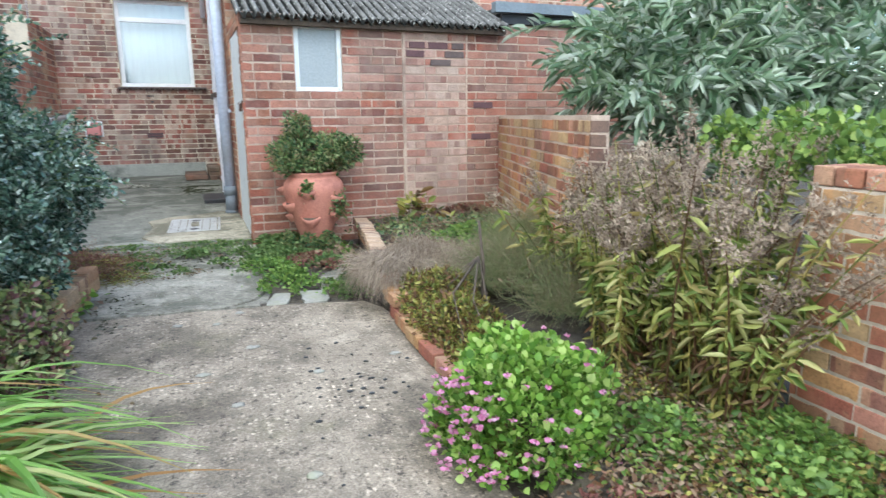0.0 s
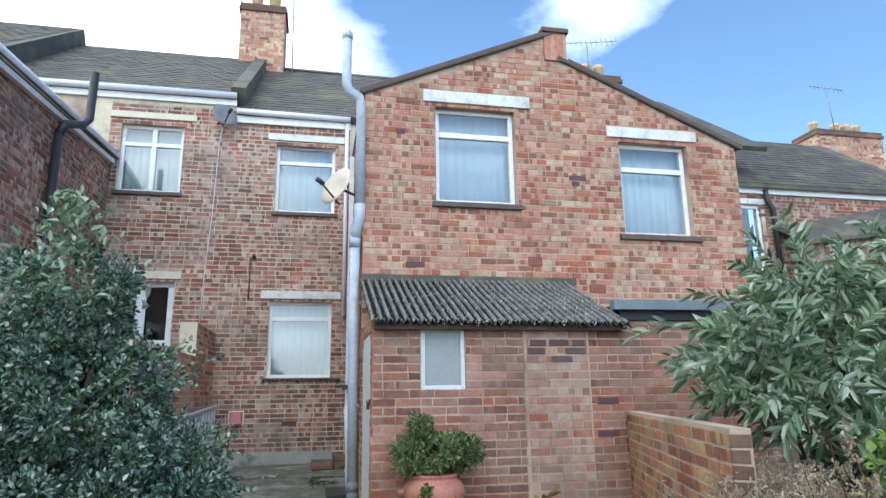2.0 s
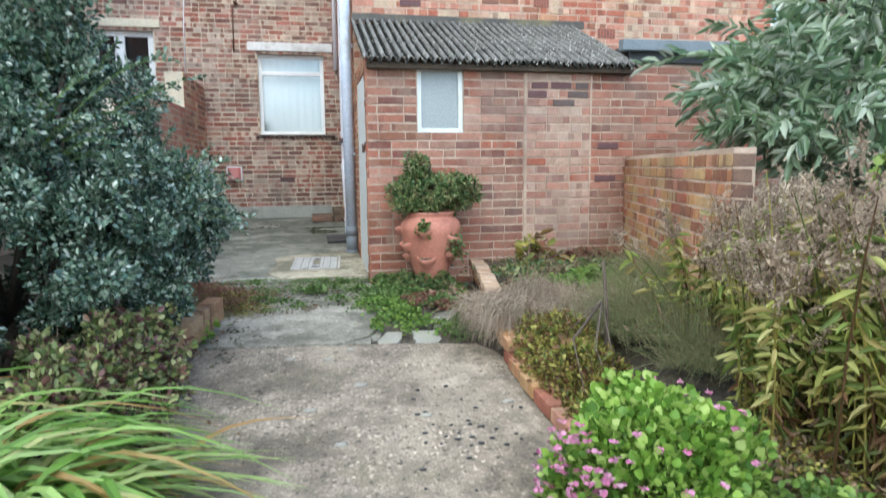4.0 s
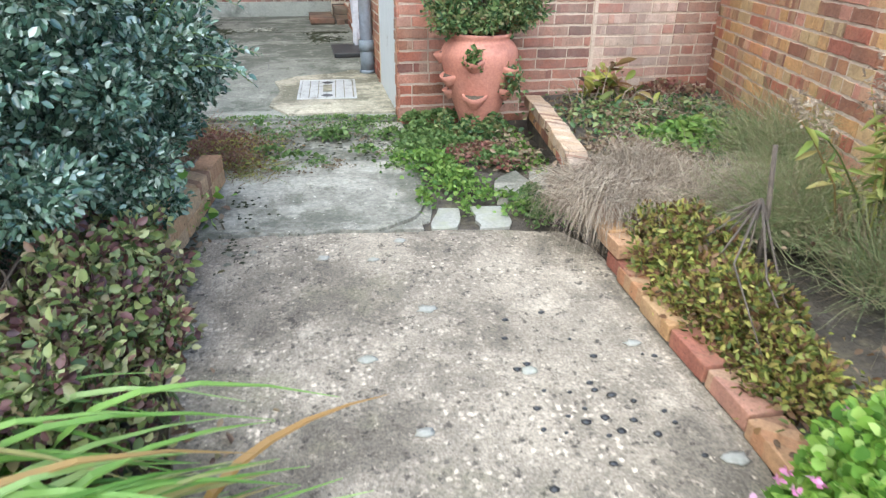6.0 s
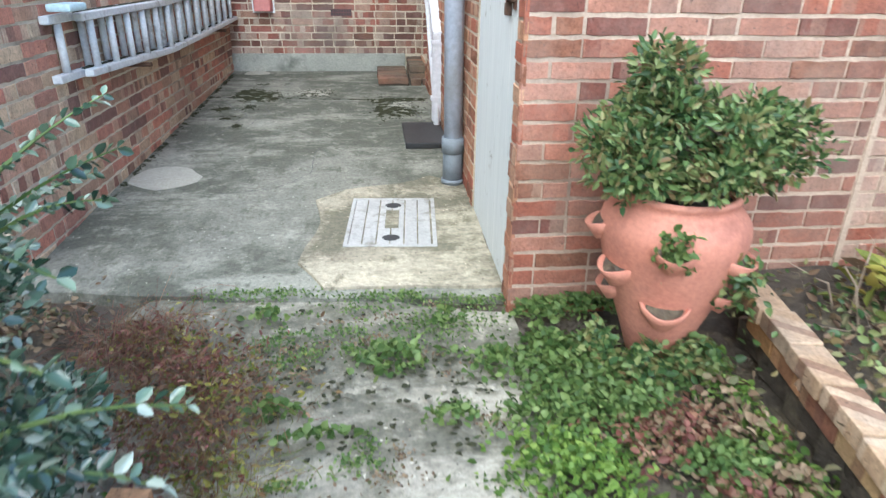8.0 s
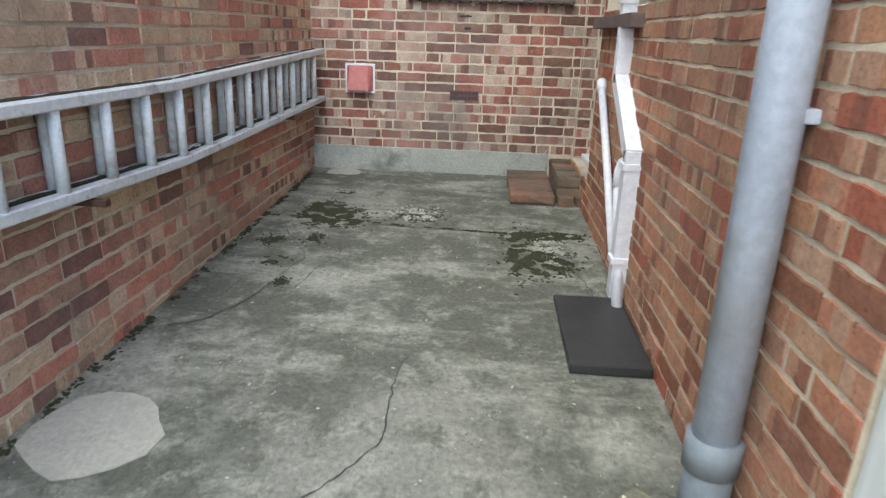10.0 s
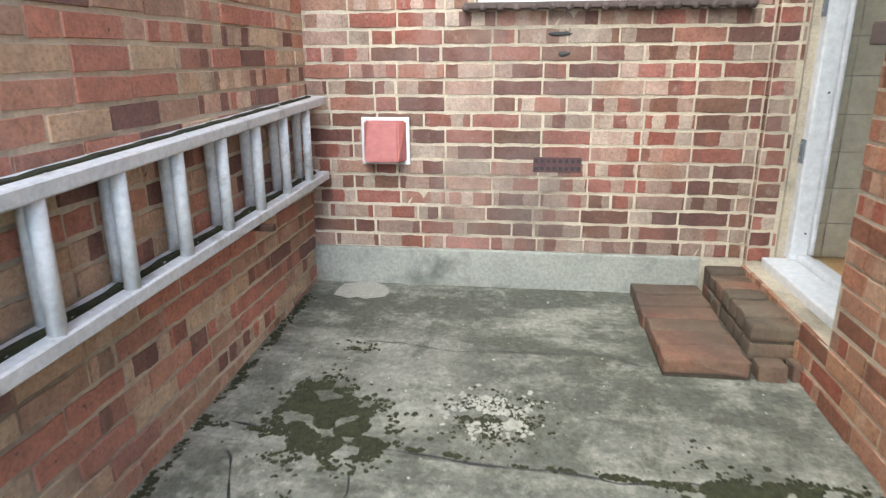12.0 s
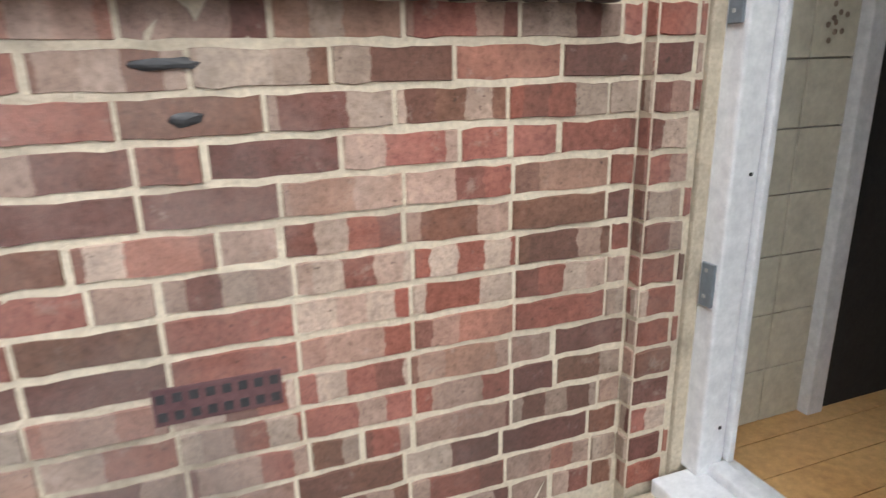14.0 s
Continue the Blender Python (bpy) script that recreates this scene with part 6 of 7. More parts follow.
build_dish((0.35, 7.35, 3.62), 0.24, (-0.75, -0.55, 0.35), M["dish"], (XR, 7.45, 3.55), "cream satellite dish on the corner of the wing")
build_dish((-1.5, BW - 0.22, 5.9), 0.22, (0.5, -0.8, 0.35), M["dish_grey"], (-1.62, BW, 5.85), "dark grey satellite dish on the rear wall")
cb = thing("aerial_cable", (-1.6, BW, 2.5), "thin white cable down the rear wall", "cable")
pipe("cable", [(-1.5, BW - 0.2, 5.75), (-1.56, BW - 0.02, 5.6), (-1.6, BW - 0.014, 4.3), (-1.66, BW - 0.014, 3.2), (-1.68, BW - 0.014, 2.4)], 0.007, M["pipe_white"], cb, seg=6)
hk = thing("wall_bracket", (-0.9, BW, 3.4), "rusty iron bracket on the rear wall", "bracket")
pipe("arm", [(-0.9, BW, 3.56), (-0.9, BW - 0.1, 3.56)], 0.03, M["iron"], hk, seg=8)
pipe("stay", [(-0.95, BW - 0.01, 3.5), (-0.96, BW - 0.012, 2.85)], 0.012, M["iron"], hk, seg=6)


# ---- houses beyond the gable ----
def build_far_house():
    h = thing("house", (10, BW, 0), "brick terraced house with a slate roof beyond the gable", "house")
    hl = [(8.2, 8.75, 3.55, 4.9), (9.65, 9.98, 3.5, 4.2)]
    panel("wall", 6.5, 13.0, 0.0, 5.3, 0.24, hl, facing_y(BW), M["mortar"], h)
    vs, fs, r = [], [], random.Random(31)
    z, row = 1.5, 0
    while z < 5.2:
        for ba, bb in brick_run(6.5, 13.0, r, 0.11 * (row % 2), 0.2):
            if not any(o[0] - 0.05 < (ba + bb) / 2 < o[1] + 0.05 and o[2] < z < o[3] for o in hl):
                k = len(vs)
                for c in ((ba, -0.006, z), (bb - 0.01, -0.006, z), (bb - 0.01, -0.006, z + 0.064), (ba, -0.006, z + 0.064), (ba, 0.01, z), (bb - 0.01, 0.01, z), (bb - 0.01, 0.01, z + 0.064), (ba, 0.01, z + 0.064)):
                    vs.append((c[0], BW + c[1], c[2]))
                fs += [[k + i for i in f] for f in BRICK_FACES]
        z += COURSE
        row += 1
    tagged(raw("brickwork", vs, fs, M["brick_back"], h), kind="stuff")
    for u0, u1, z0, z1 in hl:
        w = part("window", boxes([((u0, BW + 0.05, z0), (u1, BW + 0.11, z0 + 0.07)), ((u0, BW + 0.05, z1 - 0.07), (u1, BW + 0.11, z1)), ((u0, BW + 0.05, z0 + 0.07), (u0 + 0.07, BW + 0.11, z1 - 0.07)), ((u1 - 0.07, BW + 0.05, z0 + 0.07), (u1, BW + 0.11, z1 - 0.07))], 0.005), M["upvc"], h, "white window frame")
        g = part("pane", boxes([((u0 + 0.07, BW + 0.07, z0 + 0.07), (u1 - 0.07, BW + 0.08, z1 - 0.07))]), M["glass"], w)
        part("lintel", boxes([((u0 - 0.1, BW - 0.02, z1 + 0.01), (u1 + 0.1, BW + 0.05, z1 + 0.12))], 0.005), M["stone"], w)
        # a dark plate for the shade indoors, no room behind it
        part("room", boxes([((u0 - 0.1, BW + 0.5, z0 - 0.1), (u1 + 0.1, BW + 0.55, z1 + 0.1))]), M["room_shade"], w)
    part("fascia", boxes([((7.5, BW - 0.06, 5.12), (13.0, BW - 0.008, 5.28))], 0.005), M["upvc"], h)
    bm = bmesh.new()
    vs = [bm.verts.new(p) for p in ((5.5, BW - 0.15, 5.3), (13.2, BW - 0.15, 5.3), (14.0, 14.6, 7.95), (5.0, 14.6, 7.95), (5.5, BW - 0.15, 5.22), (13.2, BW - 0.15, 5.22), (14.0, 14.6, 7.85), (5.0, 14.6, 7.85))]
    for f in ((0, 1, 2, 3), (7, 6, 5, 4), (0, 4, 5, 1), (1, 5, 6, 2), (2, 6, 7, 3), (3, 7, 4, 0)):
        bm.faces.new([vs[i] for i in f])
    roof = part("roof", bm, M["slate"], h, "dark slate roof")
    slate_courses(roof, (7.0, BW - 0.15, 5.3), (6.2, 0, 0), (0.0, 3.75, 2.65), 26, 20, M["slate"])
    pipe("downpipe", [(8.85, BW - 0.08, 5.2), (8.85, BW - 0.08, 5.0), (8.97, BW - 0.08, 4.8), (8.97, BW - 0.08, 3.0)], 0.05, M["black"], h, "black downpipe", 10)
    # lower wing with a sloping roof
    panel("wing_wall", 9.1, 13.5, 0.0, 4.1, 0.2, [], facing_y(10.3), M["brick_back"], h)
    bm = bmesh.new()
    vs = [bm.verts.new(p) for p in ((9.0, 10.15, 4.0), (13.6, 10.15, 4.6), (13.6, 10.9, 5.3), (9.0, 10.9, 4.45), (9.0, 10.15, 3.92), (13.6, 10.15, 4.52), (13.6, 10.9, 5.22), (9.0, 10.9, 4.37))]
    for f in ((0, 1, 2, 3), (7, 6, 5, 4), (0, 4, 5, 1), (1, 5, 6, 2), (2, 6, 7, 3), (3, 7, 4, 0)):
        bm.faces.new([vs[i] for i in f])
    part("wing_roof", bm, M["slate"], h)
    part("window", boxes([((9.6, 10.26, 3.2), (10.0, 10.295, 3.27)), ((9.6, 10.26, 3.8), (10.0, 10.295, 3.87)), ((9.6, 10.26, 3.27), (9.67, 10.295, 3.8)), ((9.93, 10.26, 3.27), (10.0, 10.295, 3.8))], 0.004), M["upvc"], h)


build_far_house()


# ---- plants ----
def leaves(name, centres, normals, length, width, mat, parent, rng, droop=0.0, vary=0.35, label="", cup=0.12, stuff=True):
    """Folded leaves at given points, each pointing along its own direction."""
    n = len(centres)
    c = np.asarray(centres, float)
    d = np.asarray(normals, float)
    d = d / (np.linalg.norm(d, axis=1, keepdims=True) + 1e-9)
    d[:, 2] -= droop
    d = d / (np.linalg.norm(d, axis=1, keepdims=True) + 1e-9)
    r = rng.normal(size=(n, 3))
    s = np.cross(d, r)
    s = s / (np.linalg.norm(s, axis=1, keepdims=True) + 1e-9)
    up = np.cross(s, d)
    flip = np.where(up[:, 2:3] < 0, -1.0, 1.0)
    up = up * flip
    L = (length * (1 + vary * rng.uniform(-1, 1, n)))[:, None]
    W = L * (width / length) * 0.5
    v = np.empty((n, 6, 3))
    v[:, 0] = c
    v[:, 1] = c + d * L * 0.33 + s * W * 0.9 + up * L * cup
    v[:, 2] = c + d * L * 0.7 + s * W * 0.75 + up * L * cup * 0.6
    v[:, 3] = c + d * L - up * L * 0.08
    v[:, 4] = c + d * L * 0.7 - s * W * 0.75 + up * L * cup * 0.6
    v[:, 5] = c + d * L * 0.33 - s * W * 0.9 + up * L * cup
    k = np.arange(n)[:, None] * 6
    f = np.concatenate([k + np.array([0, 1, 2, 3]), k + np.array([0, 3, 4, 5])])
    me = bpy.data.meshes.new(name)
    me.vertices.add(n * 6)
    me.vertices.foreach_set("co", v.reshape(-1))
    me.loops.add(len(f) * 4)
    me.loops.foreach_set("vertex_index", f.reshape(-1).astype(np.int32))
    me.polygons.add(len(f))
    me.polygons.foreach_set("loop_start", np.arange(len(f), dtype=np.int32) * 4)
    me.polygons.foreach_set("loop_total", np.full(len(f), 4, dtype=np.int32))
    me.update(calc_edges=True)
    ob = link_mesh(name, me, mat, parent, label)
    return tagged(ob, kind="stuff") if stuff else ob


def clump_points(rng, clumps, spread, per):
    """Points round clump centres, denser outside; gives points and outward directions."""
    pts, dirs = [], []
    for cx, cy, cz, r in clumps:
        v = rng.normal(size=(per, 3))
        v /= np.linalg.norm(v, axis=1, keepdims=True)
        rad = r * rng.uniform(0.25, 1.0, per) ** 0.5
        pts.append(np.array((cx, cy, cz)) + v * rad[:, None] * np.array((1, 1, spread)))
        dirs.append(v + rng.normal(scale=0.5, size=(per, 3)) + np.array((0, 0, 0.25)))
    return np.concatenate(pts), np.concatenate(dirs)


def shrub_clumps(rng, lobes, n, size):
    """Clump centres over the outside of a few big lobes (x, y, z, rx, ry, rz)."""
    out = []
    tot = sum(l[3] * l[4] + l[3] * l[5] for l in lobes)
    for lx, ly, lz, rx, ry, rz in lobes:
        k = max(3, int(n * (rx * ry + rx * rz) / tot))
        v = rng.normal(size=(k, 3))
        v /= np.linalg.norm(v, axis=1, keepdims=True)
        rad = rng.uniform(0.62, 1.03, k)
        for q, s in zip(v, rad):
            out.append((lx + q[0] * rx * s, ly + q[1] * ry * s, lz + q[2] * rz * s, size * rng.uniform(0.6, 1.3)))
    return out


def limbs(name, base, ends, r, mat, parent, rng, name2="limb"):
    part("trunk", tube(bmesh.new(), [base, Vector(base) + Vector((0.02, 0.03, 0.25)), Vector(base) + Vector((0, 0.05, 0.5))], [r, r * 0.8, r * 0.7], 8), mat, parent, smooth=True)
    top = Vector(base) + Vector((0, 0.05, 0.3))
    for e in ends:
        e = Vector(e)
        mid = top.lerp(e, 0.5) + Vector(rng.normal(scale=0.06, size=3))
        part(name2, tube(bmesh.new(), [top, mid, e], [r * 0.5, r * 0.32, r * 0.12], 6), mat, parent, smooth=True)


def build_shrub(name, base, label, lobes, n_clumps, size, per, length, width, mat, seed, limb_n=10, droop=0.0, r=0.05, category="shrub", twigs=True):
    rng = np.random.default_rng(seed)
    t = thing(name, base, label, category)
    cl = shrub_clumps(rng, lobes, n_clumps, size)
    if twigs:
        idx = rng.choice(len(cl), min(limb_n, len(cl)), replace=False)
        limbs("limb", base, [cl[i][:3] for i in idx], r, M["bark"], t, rng)
    p, d = clump_points(rng, cl, 0.85, per)
    keep = p[:, 2] > np.array([fl(y) for y in p[:, 1]]) + 0.01
    leaves("crown", p[keep], d[keep], length, width, mat, t, rng, droop)
    return t


# big dark evergreen beside the path
bush = build_shrub("evergreen_bush", (-1.35, 3.95, fl(3.95) - 0.05), "large dense dark green evergreen bush", [(-1.25, 3.9, 0.75, 0.85, 0.8, 0.65), (-1.2, 3.85, 1.3, 0.6, 0.6, 0.45), (-1.05, 3.75, 1.75, 0.28, 0.28, 0.4), (-1.75, 3.3, 0.8, 0.6, 0.6, 0.6), (-0.95, 4.6, 0.65, 0.45, 0.5, 0.5), (-1.9, 3.7, 1.35, 0.5, 0.5, 0.4), (-0.72, 4.25, 0.75, 0.38, 0.42, 0.36)], 560, 0.11, 270, 0.027, 0.016, M["leaf_dark"], 11, 16)
rng = np.random.default_rng(12)
sp = np.array([(-1.05 + rng.normal(scale=0.05 + 0.12 * (1 - h)), 3.65 + rng.normal(scale=0.05 + 0.12 * (1 - h)), 1.75 + 0.55 * h) for h in rng.uniform(0, 1, 500)])
leaves("top_shoots", sp, rng.normal(size=(500, 3)) + np.array((0, 0, 0.8)), 0.05, 0.022, M["leaf_lance"], bush, rng)
# bare twigs at its foot
for i in range(26):
    b0 = Vector((-0.95 + rng.normal(scale=0.2), 3.75 + rng.normal(scale=0.25), 0.1))
    e = b0 + Vector((rng.normal(scale=0.14), rng.normal(scale=0.14), rng.uniform(0.12, 0.4)))
    part("twig", tube(bmesh.new(), [b0, b0.lerp(e, 0.5) + Vector(rng.normal(scale=0.04, size=3)), e], [0.006, 0.004, 0.002], 5), M["twig"], bush)

# tall lance-leaved shrub over the garden wall
LOBES = [(3.5, 4.3, 1.65, 0.85, 0.75, 0.7), (2.95, 4.0, 1.5, 0.6, 0.45, 0.4), (4.3, 4.3, 1.85, 0.8, 0.7, 0.75), (2.75, 3.75, 1.25, 0.45, 0.4, 0.3), (3.6, 3.7, 1.1, 0.7, 0.5, 0.35), (3.1, 3.3, 0.95, 0.4, 0.3, 0.2), (4.9, 3.7, 1.5, 0.8, 0.8, 0.8), (4.1, 3.0, 1.2, 0.6, 0.5, 0.5)]
LOBES = [(x + 0.27, y, z, a_, b_, c_) for x, y, z, a_, b_, c_ in LOBES]
tree = build_shrub("buddleia", (3.5, 4.3, 0.1), "tall grey-green shrub with long pointed leaves", [(x, y, z, a_ * 0.85, b_ * 0.85, c_ * 0.85) for x, y, z, a_, b_, c_ in LOBES], 150, 0.15, 42, 0.11, 0.03, M["leaf_lance"], 13, 16, droop=0.35, r=0.06)


def arching_shoots(owner, lobes, n, length, seed, mat, aim=(0, 0, 0), leaf=0.115, wide=0.03):
    """Shoots that arch out of the crown and droop, with leaves in pairs along them."""
    rng = np.random.default_rng(seed)
    wood = bmesh.new()
    c_, d_ = [], []
    for k in range(n):
        lx, ly, lz, rx, ry, rz = lobes[k % len(lobes)]
        v = rng.normal(size=3)
        v[2] = abs(v[2]) * 0.6
        v /= np.linalg.norm(v)
        b0 = np.array((lx, ly, lz)) + v * np.array((rx, ry, rz)) * 0.72
        v = v + np.array(aim) + rng.normal(scale=0.25, size=3)
        L = length * rng.uniform(0.6, 1.2)
        sag = rng.uniform(0.25, 0.9)
        pts = [b0 + v * L * u + np.array((0, 0, L * (0.35 * u - sag * u * u))) for u in np.linspace(0, 1, 6)]
        tube(wood, [Vector(p) for p in pts], [0.005, 0.0045, 0.004, 0.003, 0.002, 0.0015], 4)
        for u in np.linspace(0.1, 1.0, 15):
            p = b0 + v * L * u + np.array((0, 0, L * (0.35 * u - sag * u * u)))
            w = np.cross(v, rng.normal(size=3))
            w /= np.linalg.norm(w) + 1e-6
            for sg in (-1, 1):
                c_.append(p)
                d_.append(w * sg * 0.8 + v * 0.7 + np.array((0, 0, -0.25)))
    tagged(part("shoots", wood, M["leaf_mid"], owner), kind="stuff")
    leaves("shoot_leaves", c_, d_, leaf, wide, mat, owner, rng, droop=0.15)


arching_shoots(tree, [(x, y, z, a_ * 0.85, b_ * 0.85, c_ * 0.85) for x, y, z, a_, b_, c_ in LOBES], 300, 0.38, 15, M["leaf_lance"])
arching_shoots(tree, [(2.95, 3.9, 1.5, 0.3, 0.3, 0.3), (2.85, 3.7, 1.2, 0.3, 0.3, 0.25)], 12, 0.42, 16, M["leaf_lance"], (-0.9, -0.3, 0.1))
arching_shoots(bush, [(-0.75, 4.25, 0.75, 0.4, 0.42, 0.36), (-1.1, 3.9, 1.3, 0.5, 0.55, 0.4), (-1.05, 4.4, 0.9, 0.55, 0.5, 0.5), (-1.15, 3.6, 1.1, 0.4, 0.4, 0.35), (-0.85, 4.75, 0.8, 0.35, 0.35, 0.4)], 230, 0.26, 17, M["leaf_dark"], (0.1, 0, 0.25), 0.028, 0.017)
vine = build_shrub("climber", (2.5, 2.5, 0.2), "yellow-green climber over the garden wall", [(2.8, 2.3, 0.98, 0.5, 0.6, 0.13), (2.75, 2.7, 1.0, 0.3, 0.3, 0.12)], 70, 0.1, 40, 0.042, 0.034, M["leaf_vine"], 14, 4, r=0.012)


def build_mound(name, base, label, rx, ry, rz, n, length, width, mat, seed, category="plant", up=0.5, stems=30):
    rng = np.random.default_rng(seed)
    t = thing(name, base, label, category)
    v = rng.normal(size=(n, 3))
    v[:, 2] = np.abs(v[:, 2])
    v /= np.linalg.norm(v, axis=1, keepdims=True)
    rad = rng.uniform(0.45, 1.0, n) ** 0.6
    bump_ = np.array([1 + 0.22 * noise.noise(Vector(q) * 2.6 + Vector((seed, 0, 0))) for q in v])
    p = np.array(base) + v * (rad * bump_)[:, None] * np.array((rx, ry, rz))
    leaves("foliage", p, v + rng.normal(scale=0.6, size=(n, 3)) + np.array((0, 0, up)), length, width, mat, t, rng)
    bm = bmesh.new()
    for q in v[:stems]:
        e = Vector(base) + Vector((q[0] * rx, q[1] * ry, q[2] * rz)) * 0.85
        tube(bm, [Vector(base) + Vector((q[0] * 0.03, q[1] * 0.03, -0.02)), Vector(base).lerp(e, 0.55) + Vector((0, 0, 0.03)), e], [0.004, 0.003, 0.002], 4)
    tagged(part("stems", bm, M["leaf_mid"], t), kind="stuff")
    return t


ger = build_mound("geranium", (1.17, 2.26, fl(2.2) + 0.02), "bright green geranium mound with pink flowers", 0.34, 0.31, 0.4, 6500, 0.029, 0.028, M["leaf_bright"], 21)
rng = np.random.default_rng(22)
fp = []
for i in range(130):
    a_ = rng.normal(3.4, 0.5) if i < 95 else rng.uniform(0, 6.3)
    rr = rng.uniform(0.85, 1.12)
    h = rng.uniform(0.02, 0.3) if i < 95 else rng.uniform(0.02, 0.42)
    q = math.sqrt(max(0.05, 1 - (h / 0.43) ** 2))
    c0 = Vector((1.17 + 0.36 * q * rr * math.cos(a_), 2.26 + 0.33 * q * rr * math.sin(a_), fl(2.1) + 0.03 + h))
    for k in range(5):
        fp.append((c0, Vector((math.cos(k * 1.257), math.sin(k * 1.257), 0.35))))
leaves("flowers", [tuple(c) for c, d in fp], [tuple(d) for c, d in fp], 0.017, 0.015, M["pink"], ger, rng, label="pink flowers")


def build_blades(name, base, label, n, length, mat, seed, spread=0.1, lean=(0, 0), width=0.022, category="plant", stiff=0.5):
    rng = np.random.default_rng(seed)
    t = thing(name, base, label, category)
    vs, fs = [], []
    for i in range(n):
        b0 = Vector(base) + Vector((rng.normal(scale=spread), rng.normal(scale=spread), 0))
        a_ = rng.uniform(0, 2 * math.pi)
        out = Vector((math.cos(a_) + lean[0], math.sin(a_) + lean[1], 0)).normalized()
        L = length * rng.uniform(0.5, 1.1)
        rise = rng.uniform(0.35, 1.0) * stiff
        side = Vector((-out.y, out.x, 0))
        k = len(vs)
        S = 7
        for j in range(S + 1):
            u = j / S
            c = b0 + out * L * (0.2 * u + 0.65 * u * u) + Vector((0, 0, L * rise * (1.75 * u - 1.45 * u * u)))
            c.z = max(c.z, fl(c.y) + 0.015)
            w = width * (1 - u ** 2.2) * 0.5 + 0.001
            vs += [c - side * w + Vector((0, 0, w * 0.4)), c, c + side * w + Vector((0, 0, w * 0.4))]
        for j in range(S):
            o = k + j * 3
            fs += [(o, o + 1, o + 4, o + 3), (o + 1, o + 2, o + 5, o + 4)]
    per, quads, own = 3 * 8, 14, 150
    for i in range(min(n, own)):
        raw("blade", vs[i * per:(i + 1) * per], [tuple(q - i * per for q in f) for f in fs[i * quads:(i + 1) * quads]], mat, t)
    if n > own:
        tagged(raw("undergrowth", vs[own * per:], [tuple(q - own * per for q in f) for f in fs[own * quads:]], mat, t), kind="stuff")
    return t


build_blades("crocosmia", (-0.78, 2.3, fl(2.3)), "arching green and yellowing sword-shaped leaves", 420, 0.8, M["blade"], 31, 0.14, (1.3, -0.25), 0.036, stiff=0.95)
build_blades("crocosmia", (-1.15, 2.7, fl(2.7)), "arching green and yellowing sword-shaped leaves", 260, 0.8, M["blade"], 32, 0.16, (1.0, 0.0), 0.034, stiff=0.9)
build_shrub("box_shrub", (-0.8, 3.55, fl(3.5)), "low rounded variegated shrub with small leaves", [(-0.78, 3.5, 0.17, 0.34, 0.45, 0.33), (-0.82, 3.1, 0.12, 0.35, 0.35, 0.26)], 230, 0.07, 60, 0.032, 0.022, M["leaf_varieg"], 33, 8, r=0.015)
build_shrub("yellow_shrub", (1.55, 3.4, 0.1), "low yellow-green shrub spilling over the wall", [(1.37, 3.62, 0.14, 0.2, 0.24, 0.13), (1.34, 3.28, 0.1, 0.2, 0.26, 0.12), (1.3, 2.95, 0.06, 0.15, 0.18, 0.08)], 330, 0.07, 80, 0.027, 0.014, M["leaf_yellow"], 34, 8, r=0.012)


def build_tall_stems(name, base, label, clusters, per, height, seed, rx, ry):
    """Clusters of upright and leaning stems with long drooping leaves turning yellow, and feathery brown seed plumes."""
    rng = np.random.default_rng(seed)
    t = thing(name, base, label, "plant")
    bm = bmesh.new()
    lp, ld, gp, gd_, sp_, sd = [], [], [], [], [], []
    for c_ in range(clusters):
        cx, cy = rng.uniform(-rx, rx), rng.uniform(-ry, ry)
        ch = height * rng.uniform(0.62, 1.08)
        flop = Vector((rng.normal(scale=0.14), rng.normal(scale=0.14), 0))
        for i in range(int(per * rng.uniform(0.6, 1.4))):
            b0 = Vector(base) + Vector((cx + rng.normal(scale=0.035), cy + rng.normal(scale=0.035), 0))
            h = ch * rng.uniform(0.78, 1.1)
            ln = flop + Vector((rng.normal(scale=0.09), rng.normal(scale=0.09), 0))
            tp = b0 + ln + Vector((0, 0, h))

            def at(u):
                return b0 + ln * u * u + Vector((0, 0, h * u))

            tube(bm, [b0, at(0.5), at(0.8), tp], [0.004, 0.0035, 0.003, 0.0015], 4)
            for j in range(20):
                u = rng.uniform(0.12, 0.86)
                a_ = rng.uniform(0, 6.28)
                (lp if u > 0.42 else gp).append(tuple(at(u)))
                (ld if u > 0.42 else gd_).append((math.cos(a_), math.sin(a_), rng.uniform(-0.5, 0.7)))
            for j in range(6):
                a_ = rng.uniform(0, 6.28)
                u = rng.uniform(0.8, 0.98)
                d_ = Vector((math.cos(a_), math.sin(a_), rng.uniform(0.5, 1.6))).normalized() * rng.uniform(0.04, 0.12)
                for q in range(16):
                    w = rng.uniform(0.1, 1.0)
                    sp_.append(tuple(at(u) + d_ * w + Vector(rng.normal(scale=0.006, size=3))))
                    sd.append(tuple(rng.normal(size=3) + np.array((0, 0, 0.6))))
    tagged(part("stems", bm, M["leaf_yellow"], t), kind="stuff")
    leaves("leaves", lp, ld, 0.085, 0.019, M["leaf_golden"], t, rng, droop=0.4)
    leaves("lower_leaves", gp, gd_, 0.07, 0.016, M["leaf_yellow"], t, rng, droop=0.6)
    leaves("seed_heads", sp_, sd, 0.02, 0.008, M["seed"], t, rng, label="feathery brown seed heads")
    return t


